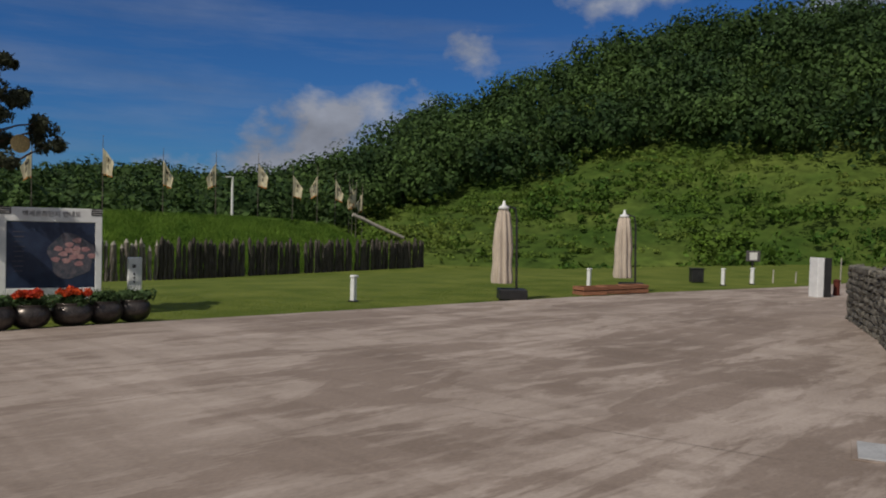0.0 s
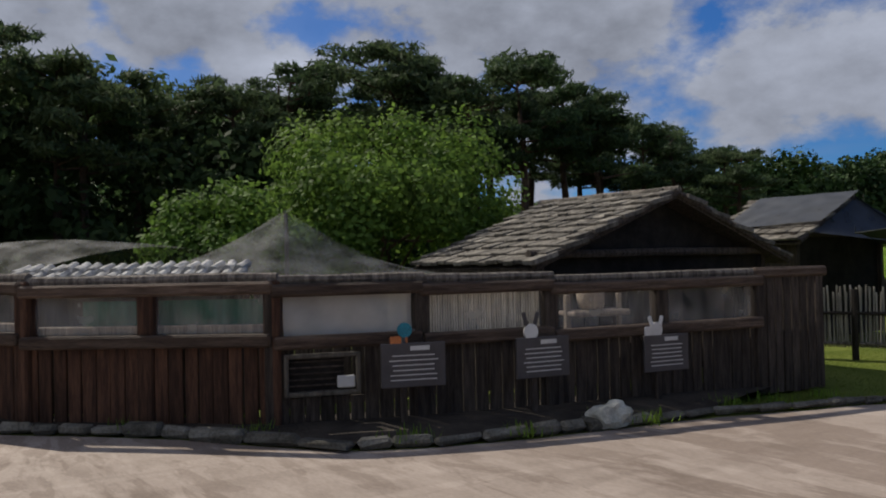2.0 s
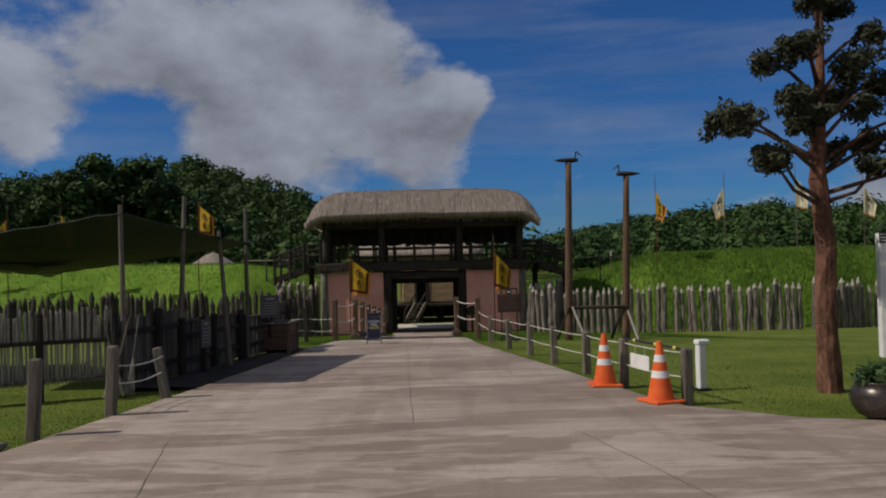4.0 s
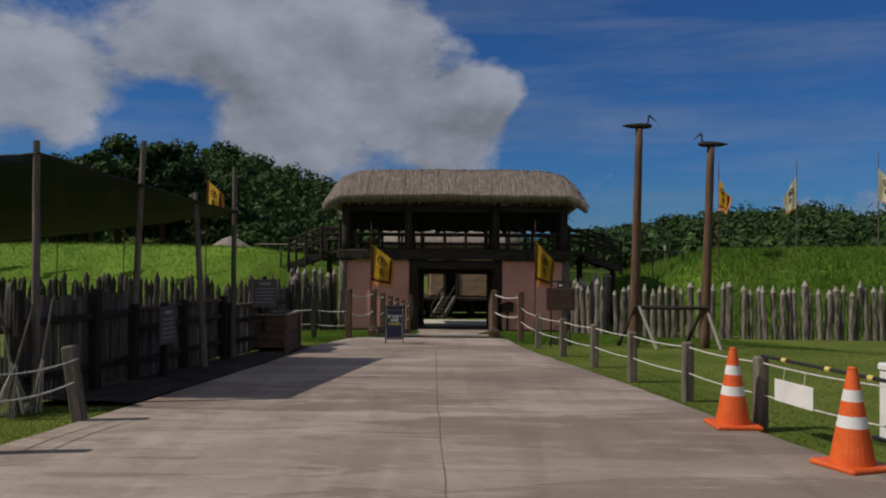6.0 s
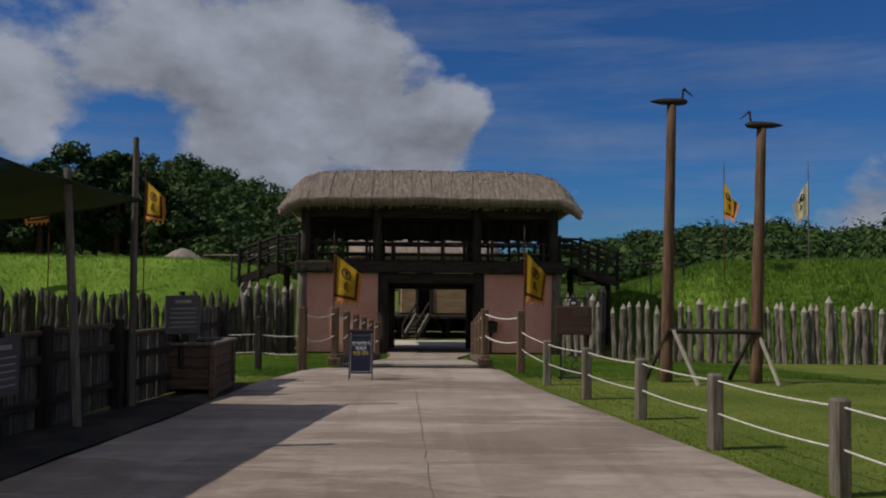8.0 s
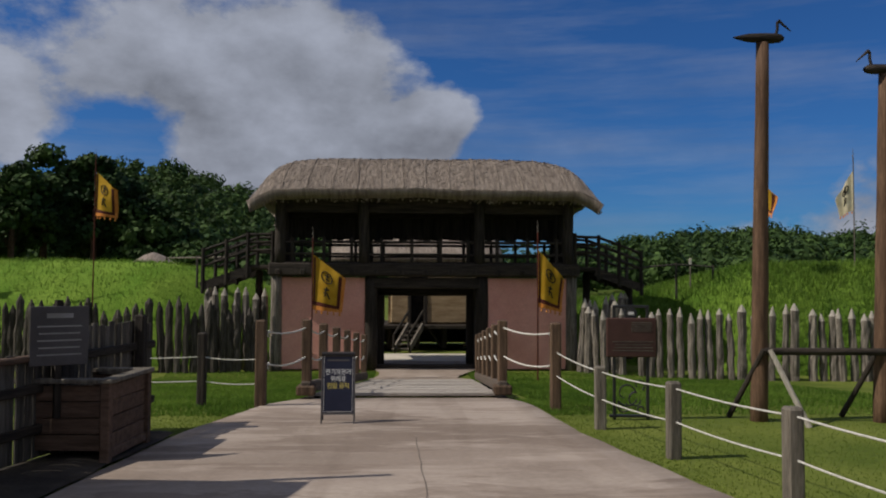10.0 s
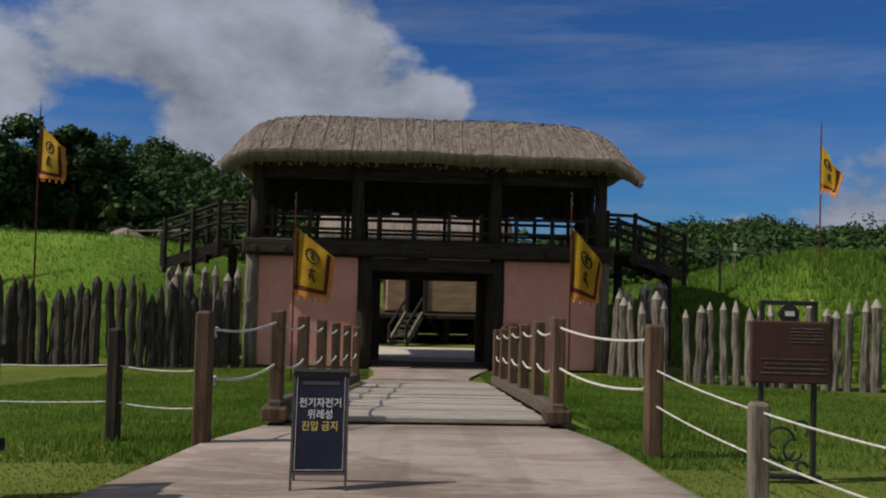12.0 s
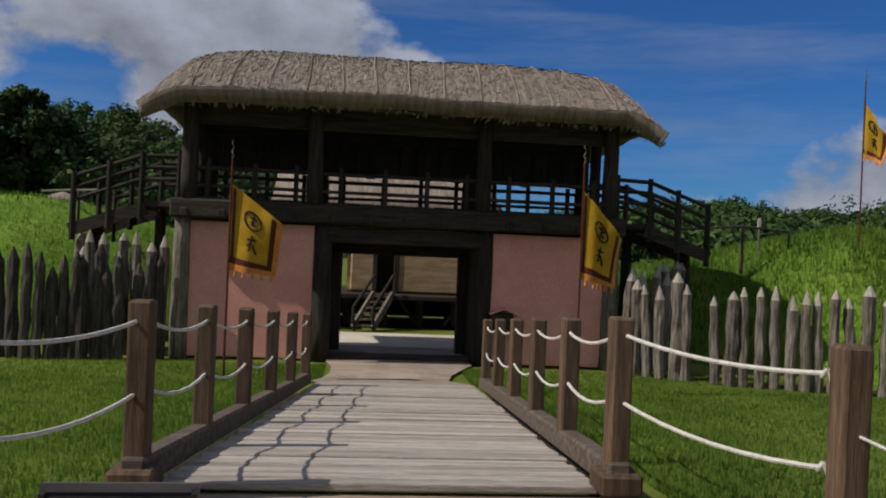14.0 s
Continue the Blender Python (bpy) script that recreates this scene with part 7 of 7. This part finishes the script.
def a_board():
    x, y = -1.715, 17.42
    s = thing("a_frame_sign", pose(x, y, gz(x, y) + 0.012, 0, 0, 2), "dark navy folding pavement sign with white lettering", "pavement sign")
    lean = Matrix.Rotation(radians(-9), 4, "X")
    f = part("front_panel", Geo().box((0, 0, 0.47), (0.40, 0.012, 0.70), bev=0.002), NAVY, s, m=Matrix.Translation((0, -0.12, 0)) @ lean)
    part("front_frame", Geo().box((0, 0, 0.825), (0.43, 0.022, 0.022)).box((0, 0, 0.115), (0.43, 0.022, 0.022)).box((-0.207, 0, 0.41), (0.018, 0.022, 0.83)).box((0.207, 0, 0.41), (0.018, 0.022, 0.83)), SIGN, s, "dark metal frame", m=Matrix.Translation((0, -0.12, 0)) @ lean)
    back = Matrix.Rotation(radians(11), 4, "X")
    part("back_frame", Geo().box((0, 0, 0.80), (0.43, 0.02, 0.02)).box((-0.207, 0, 0.41), (0.016, 0.02, 0.82)).box((0.207, 0, 0.41), (0.016, 0.02, 0.82)).box((0, 0, 0.5), (0.40, 0.012, 0.62)), STEEL, s, m=Matrix.Translation((0, 0.15, 0)) @ back)
    for w, h, z in ((0.37, 0.004, 0.80), (0.37, 0.004, 0.14)):
        part("edge_line", Geo().box((0, -0.0085, z), (w, 0.003, h)), INK, f)
    for sx in (-1, 1):
        part("edge_line", Geo().box((sx * 0.183, -0.0085, 0.47), (0.004, 0.003, 0.66)), INK, f)
    part("header_bar", Geo().box((0, -0.0085, 0.735), (0.28, 0.003, 0.022)), SIGN, f)
    up = Matrix.Rotation(radians(90), 4, "X")
    s.scale = (0.87, 1, 0.955)
    for text, z, mat_ in (("전기자전거", 0.595, WHITE), ("위례성", 0.515, WHITE), ("진입 금지", 0.435, TEXT_YELLOW)):
        letters(text, 0.072, mat_, f, Matrix.Translation((0, -0.0095, z)) @ up)


a_board()


def info_sign():
    s = thing("information_sign", pose(1.75, 17.8, gz(1.75, 17.8) - 0.02, 0, 0, -4), "brown information plaque on black scrolled iron legs", "information sign")
    for x in (-0.2, 0.2):
        part("leg", Geo().box((x, 0.03, 0.66), (0.035, 0.035, 1.36), bev=0.004), STEEL, s)
    part("top_bar", Geo().box((0, 0.03, 1.34), (0.44, 0.035, 0.035), bev=0.004), STEEL, s)
    part("bottom_bar", Geo().box((0, 0.03, 0.03), (0.52, 0.06, 0.03), bev=0.004), STEEL, s)
    part("plaque", Geo().box((0, -0.005, 0.97), (0.60, 0.03, 0.47), bev=0.012), PLAQUE, s)
    part("emblem", Geo().lathe([(0.01, -0.012), (0.075, -0.012), (0.075, 0.012), (0.01, 0.012)], 20), STEEL, s, m=Matrix.Translation((0, 0.02, 1.255)) @ Matrix.Rotation(radians(90), 4, "X"))
    part("emblem_mark", Geo().box((0, 0.004, 1.26), (0.07, 0.004, 0.035)), INK, s)
    rng = random.Random(5)
    for k in range(5):
        part("text_line", Geo().box((0.12, -0.023, 1.15 - k * 0.025), (0.26 * rng.uniform(0.8, 1), 0.003, 0.007)), RAILPOST, s)
    for k in range(4):
        part("text_line", Geo().box((0.02, -0.023, 0.92 - k * 0.035), (0.5 * rng.uniform(0.85, 1), 0.003, 0.008)), RAILPOST, s)
    for k, (cx, cz, r, a0, a1) in enumerate(((-0.06, 0.30, 0.12, 0, 4.4), (0.06, 0.22, 0.10, 1.5, 6.4), (-0.08, 0.14, 0.08, 2.5, 7.5), (0.10, 0.40, 0.07, -1, 3.8), (0.0, 0.28, 0.17, 3.6, 5.6), (0.11, 0.10, 0.05, 0, 5))):
        pts = [(cx + r * (1 - 0.5 * u) * math.cos(a0 + (a1 - a0) * u), 0.03, cz + r * (1 - 0.5 * u) * math.sin(a0 + (a1 - a0) * u)) for u in np.linspace(0, 1, 16)]
        part("scroll", Geo().tube(pts, 0.013, 6, 0.008), STEEL, s, "black iron scroll")


info_sign()


def planter_bin():
    z = gz(-3.7, 15.6)
    b = thing("planter_box", pose(-3.84, 15.745, z, 0, 0, -3), "deep brown timber planter box with a pale rim", "planter")
    W, D, H = 0.72, 0.89, 0.68
    for x in (-W / 2, W / 2):
        for y in (-D / 2, D / 2):
            part("leg", Geo().box((x, y, H / 2), (0.08, 0.08, H), bev=0.008), BINWOOD, b)
    for k in range(4):
        zz = 0.17 + k * 0.14
        for x in (-W / 2 + 0.01, W / 2 - 0.01):
            part("side_board", Geo().box((x, 0, zz), (0.03, D - 0.08, 0.132), bev=0.006), BINWOOD, b)
        for y in (-D / 2 + 0.01, D / 2 - 0.01):
            part("end_board", Geo().box((0, y, zz), (W - 0.08, 0.03, 0.132), bev=0.006), BINWOOD, b)
    for x in (-W / 2, W / 2):
        part("rim", Geo().box((x, 0, H + 0.015), (0.12, D + 0.12, 0.04), bev=0.008), RAILPOST, b)
    for y in (-D / 2, D / 2):
        part("rim", Geo().box((0, y, H + 0.015), (W - 0.12, 0.12, 0.04), bev=0.008), RAILPOST, b)
    part("soil", Geo().box((0, 0, 0.5), (W - 0.1, D - 0.1, 0.06)), EARTH, b)
    part("lower_rail", Geo().box((W / 2, 0, 0.07), (0.05, D, 0.08), bev=0.008), BINWOOD, b)
    for x, y, z0, rz, w, h in ((-4.40, 11.62, 0.24, 82, 0.42, 0.50), (-3.93, 15.30, 0.52, 35, 0.46, 0.50)):
        s = thing("fence_notice", pose(x, y, z0, 0, 0, rz), "dark grey notice board with pale lines on the fence", "notice board", "fence notices")
        part("board", Geo().box((0, -0.05, h / 2), (w, 0.02, h), bev=0.004), SIGN, s)
        part("heading", Geo().box((0, -0.062, h * 0.84), (w * 0.45, 0.004, 0.04)), FADED, s)
        for k in range(5):
            part("text_line", Geo().box((0, -0.062, h * (0.66 - 0.12 * k)), (w * (0.76 - 0.06 * (k % 2)), 0.004, 0.012)), FADED, s)
        part("bracket", Geo().box((0, -0.0, h / 2 - 0.2), (0.05, 0.09, h + 0.5)), BEAM, s)


planter_bin()


# ---- flags ----
def flag_shape(seed, droop, w=0.78, h=1.15, pale=False):
    """A yellow banner with a dark border and an orange fringe, hanging from its hoist edge."""
    rng = random.Random(seed)
    L = 3.0
    f = thing("banner_flag", pose(0, 0, 0), "pale cream banner on a thin pole, sunlit look in its colour" if pale else "yellow banner with dark red border on a thin pole", "flag", "banner flags")
    part("pole", Geo().rod((0, 0, -0.9), (0, 0, L), 0.017, 0.012, 7), BORDER if not pale else RAILPOST, f, "thin dark pole")
    part("finial", Geo().tube([(0.012 * math.sin(k * 1.6), 0.012 * math.cos(k * 1.6), L + k * 0.03) for k in range(9)], 0.012, 5, 0.004), RAILPOST, f, "twisted pale finial")

    def p(u, v, off=0.0):
        x = u * w * (1 - droop * 0.55) * (1 - 0.12 * v)
        z = L - 0.35 - v * h * (1 - 0.06 * u) - u * (0.25 + droop * 0.55) * h * (1.0 - 0.72 * v)
        y = 0.10 * math.sin(u * 5 + v * 2 + seed) * u + 0.05 * math.sin(u * 11 + seed) * droop + off
        return Vector((x + 0.012, y, z))

    us, vs = np.linspace(0, 1, 15), np.linspace(0, 1, 17)
    part("cloth", Geo().sheet([[p(u, v) for u in us] for v in vs]), PALE_CLOTH if pale else YELLOW, f, smooth=True)
    for off in (-0.006, 0.006):
        for (u0, u1, v0, v1), mat_ in ((((0.80, 0.90, 0.05, 0.92)), BORDER), ((0.0, 0.90, 0.84, 0.92), BORDER), ((0.90, 1.0, 0.0, 1.0), FRINGE), ((0.0, 0.9, 0.92, 1.0), FRINGE), ((0.02, 0.08, 0.03, 0.84), BORDER)):
            if pale:
                if mat_ is BORDER:
                    continue
                mat_ = PALE_CLOTH
            part("border", Geo().sheet([[p(u, v, off) for u in np.linspace(u0, u1, 8)] for v in np.linspace(v0, v1, 10)]), mat_, f, smooth=True)
        ring = [p(0.44 + 0.17 * math.cos(a), 0.28 + 0.115 * math.sin(a), off * 1.5) for a in np.linspace(0, 2 * math.pi, 20)]
        part("emblem_ring", Geo().tube(ring, 0.012, 5), GLYPH, f, "black ring emblem")
        for (a, b, c2, d) in ((0.38, 0.24, 0.52, 0.24), (0.40, 0.30, 0.50, 0.33), (0.45, 0.20, 0.43, 0.34), (0.36, 0.55, 0.54, 0.52), (0.45, 0.48, 0.40, 0.70), (0.47, 0.60, 0.56, 0.72), (0.36, 0.63, 0.42, 0.60)):
            part("brush_stroke", Geo().tube([p(a + (c2 - a) * u, b + (d - b) * u, off * 1.5) for u in np.linspace(0, 1, 5)], 0.013, 5), GLYPH, f)
    for k in range(5):
        q = p(0.12 + 0.2 * k, 1.0)
        part("tassel", Geo().rod(q, q - Vector((0, 0, 0.07)), 0.012, 0.02, 6), FRINGE, f)
    return f


def flags():
    protos = [flag_shape(1, 0.35), flag_shape(2, 0.55), flag_shape(3, 0.85), flag_shape(4, 0.9, pale=True), flag_shape(5, 0.7, pale=True)]
    used = [False] * 5
    # x, y, top of the pole, kind, turn, height scale
    spots = [(-3.26, 28.32, 2.70, 0, 0), (2.30, 27.69, 2.85, 1, 8),
             (10.0, 32.3, 5.1, 2, -70), (13.25, 32.75, 5.2, 3, 130), (16.77, 33.25, 5.55, 4, -50), (20.2, 33.75, 5.2, 3, -40), (23.6, 34.25, 5.35, 3, 140), (26.7, 34.8, 5.5, 4, -45), (29.65, 35.5, 5.0, 4, -40), (31.9, 36.0, 5.15, 3, 130), (33.7, 36.45, 5.0, 3, -40),
             (35.0, 36.6, 4.8, 4, 20), (35.5, 36.9, 4.6, 3, 60), (36.0, 37.1, 4.5, 4, 160), (36.4, 36.9, 4.3, 3, 100),
             (-10.22, 32.5, 4.78, 0, -20), (-13.6, 32.8, 4.65, 0, -160), (-16.4, 33.05, 4.6, 2, -20), (-18.85, 33.26, 4.35, 1, -165), (-21.0, 33.45, 4.1, 4, 10)]
    for x, y, top, k, turn in spots:
        if x < 3:
            z = gz(x, y) if y < 29 else top - 3.28
        else:
            z = top - 3.28
        base = (gz(x, y) - 0.05) if y < 29 else min(z, 2.0)
        s = (top - base) / 3.28 if y < 29 else 1.0
        m = pose(x, y, base if y < 29 else z, 0, 0, turn)
        if not used[k]:
            protos[k].matrix_basis = m
            ob = protos[k]
            used[k] = True
        else:
            ob = copy_thing(protos[k], m)
        ob.scale = (1.3, 1.2, s) if y < 29 else (1.3, 1.2, 1.14)


flags()


# ---- far end of the forecourt ----
def parasol(x, y, top, turn):
    z = gz(x, y)
    h = top - z
    p = thing("closed_parasol", pose(x, y, z, 0, 0, turn), "tall closed beige garden parasol on a black base", "parasol", "garden parasols")
    part("base", Geo().box((0.05, 0, 0.14), (0.72, 0.6, 0.28), bev=0.03), STEEL, p, "black base block")
    part("mast", Geo().rod((0.16, 0, 0.25), (0.12, 0, h - 0.35), 0.03, 0.028, 10), STEEL, p)
    part("arm", Geo().tube([(0.12, 0, h - 0.4), (0.08, 0, h - 0.1), (-0.18, 0, h - 0.02), (-0.24, 0, h - 0.06)], 0.025, 8), STEEL, p)
    part("crank", Geo().rod((0.16, -0.05, 0.9), (0.16, -0.14, 0.9), 0.02, 0.02, 6), STEEL, p)
    rows = []
    for zz, r in ((0.42, 0.24), (0.55, 0.25), (0.9, 0.22), (1.3, 0.235), (1.8, 0.2), (2.2, 0.15), (h - 0.12, 0.09)):
        rows.append([(-0.22 + r * (1 + 0.16 * math.sin(9 * a + zz)) * math.cos(a), r * (1 + 0.16 * math.sin(9 * a + zz)) * math.sin(a), min(zz, h - 0.12)) for a in np.linspace(0, 2 * math.pi, 55)])
    part("canopy", Geo().sheet(rows), CANVAS, p, "furled beige canvas", smooth=True)
    part("cap", Geo().lathe([(0.13, h - 0.13), (0.14, h - 0.06), (0.05, h - 0.02), (0.025, h + 0.1)], 16, (-0.22, 0, 0)), WHITE, p, "white cap", smooth=True)


parasol(16.55, 5.0, 2.32, -40)
parasol(21.75, 4.85, 2.25, -50)


def far_things():
    rng = random.Random(15)
    for x, y in ((19.35, 4.55), (20.3, 4.45), (21.2, 4.4)):
        b = thing("wooden_planter", pose(x, y, gz(x, y), 0, 0, -12), "low red-brown slatted wooden planter", "planter", "low planters")
        for s in (-1, 1):
            for k in range(2):
                part("slat", Geo().box((0, s * 0.22, 0.09 + k * 0.13), (0.86, 0.03, 0.10), bev=0.008), PLANTER, b)
                part("end_slat", Geo().box((s * 0.42, 0, 0.09 + k * 0.13), (0.03, 0.42, 0.10), bev=0.008), PLANTER, b)
        part("soil", Geo().box((0, 0, 0.16), (0.8, 0.4, 0.03)), EARTH, b)
    p = thing("gate_pillar", pose(24.6, 0.45, gz(24, 0.4), 0, 0, -35), "short pillar, white on one side and black on another", "pillar")
    part("core", Geo().box((0.12, 0, 0.56), (0.22, 0.4, 1.12), bev=0.01), STEEL, p)
    part("white_face", Geo().box((-0.1, 0, 0.56), (0.2, 0.4, 1.12), bev=0.01), WHITE, p)
    r = thing("red_bollard", pose(25.6, 0.35, gz(25, 0.3)), "short dark red post", "bollard")
    part("post", Geo().rod((0, 0, 0), (0, 0, 0.42), 0.09, 0.09, 12), BORDER, r)
    part("cap", Geo().lathe([(0.1, 0.42), (0.1, 0.46), (0.03, 0.49)], 12), BORDER, r)
    s = thing("field_sign", pose(31.8, 5.8, gz(31, 5.8), 0, 0, -45), "small dark sign board on a post", "sign")
    part("post", Geo().rod((0, 0, 0), (0, 0, 1.1), 0.04, 0.04, 8), STEEL, s)
    part("board", Geo().box((0, -0.05, 0.98), (0.55, 0.04, 0.42), bev=0.01), SIGN, s)
    part("board_panel", Geo().box((0, -0.075, 0.98), (0.3, 0.01, 0.3)), INK, s)
    e = thing("utility_box", pose(28.9, 6.6, gz(28, 6.6), 0, 0, -40), "dark grey metal box on the lawn", "utility box")
    part("body", Geo().box((0, 0, 0.25), (0.45, 0.35, 0.5), bev=0.02), STEEL, e)
    part("lid", Geo().box((0, 0, 0.51), (0.5, 0.4, 0.04), bev=0.01), STEEL, e)
    for k in range(9):
        x, y = 30.8 + 0.75 * k, 5.4 - 0.55 * k
        solid("marker_stake", Geo().rod((0, 0, -0.1), (rng.uniform(-0.03, 0.03), 0, rng.uniform(0.4, 0.95)), 0.03, 0.025, 7), BAMBOO, "thin pale wooden stake in the meadow", "stake", "meadow stakes", m=pose(x, y, gz(x, y)))
    l = thing("street_lamp", pose(31.2, 46.2, -1.2), "slim white lamp pole behind the rampart", "lamp post")
    part("pole", Geo().rod((0, 0, 0), (0, 0, 6.2), 0.11, 0.09, 10), WHITE, l)
    part("head", Geo().box((-0.25, 0, 6.2), (0.6, 0.14, 0.1), bev=0.02), WHITE, l)
    solid("fallen_log", Geo().rod((34.8, 35.9, 2.35), (38.4, 34.6, 0.8), 0.14, 0.12, 10, 0.08, 5, rng=rng), STAKE_CUT, "pale log lying down the end of the rampart", "log")
    # dry stone wall at the forecourt's far side
    w = thing("stone_wall", pose(0, 0, 0), "dark dry stone retaining wall of small rough stones", "stone wall")
    line = [Vector((18.4, -2.45)), Vector((15.1, -4.1)), Vector((11.2, -5.7))]
    protos = []
    for k in range(8):
        g = Geo().box((0, 0, 0), (rng.uniform(0.16, 0.3), 0.22, rng.uniform(0.09, 0.15)), bev=0.03)
        g.v = [tuple(Vector(v) + Vector([rng.uniform(-0.02, 0.02) for _ in range(3)])) for v in g.v]
        me = g.mesh("stone")
        me.materials.append(STONE)
        protos.append(me)
    for a, b in zip(line, line[1:]):
        m, L = basis(a, b, gz(*a))
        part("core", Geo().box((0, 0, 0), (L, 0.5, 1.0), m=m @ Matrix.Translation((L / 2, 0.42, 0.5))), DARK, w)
        for r in range(9):
            x = rng.uniform(0, 0.2)
            while x < L:
                for yy in (0.12, 0.74) if r == 8 else (0.12,):
                    part("stone", rng.choice(protos), None, w, m=m @ Matrix.Translation((x, yy, 0.06 + r * 0.125)) @ Euler([rng.uniform(-0.15, 0.15) for _ in range(3)]).to_matrix().to_4x4())
                x += rng.uniform(0.2, 0.28)
        part("end_stones", Geo().box((0, 0, 0), (0.3, 0.6, 1.05), bev=0.06, m=m @ Matrix.Translation((0.1, 0.42, 0.5))), STONE, w)


far_things()
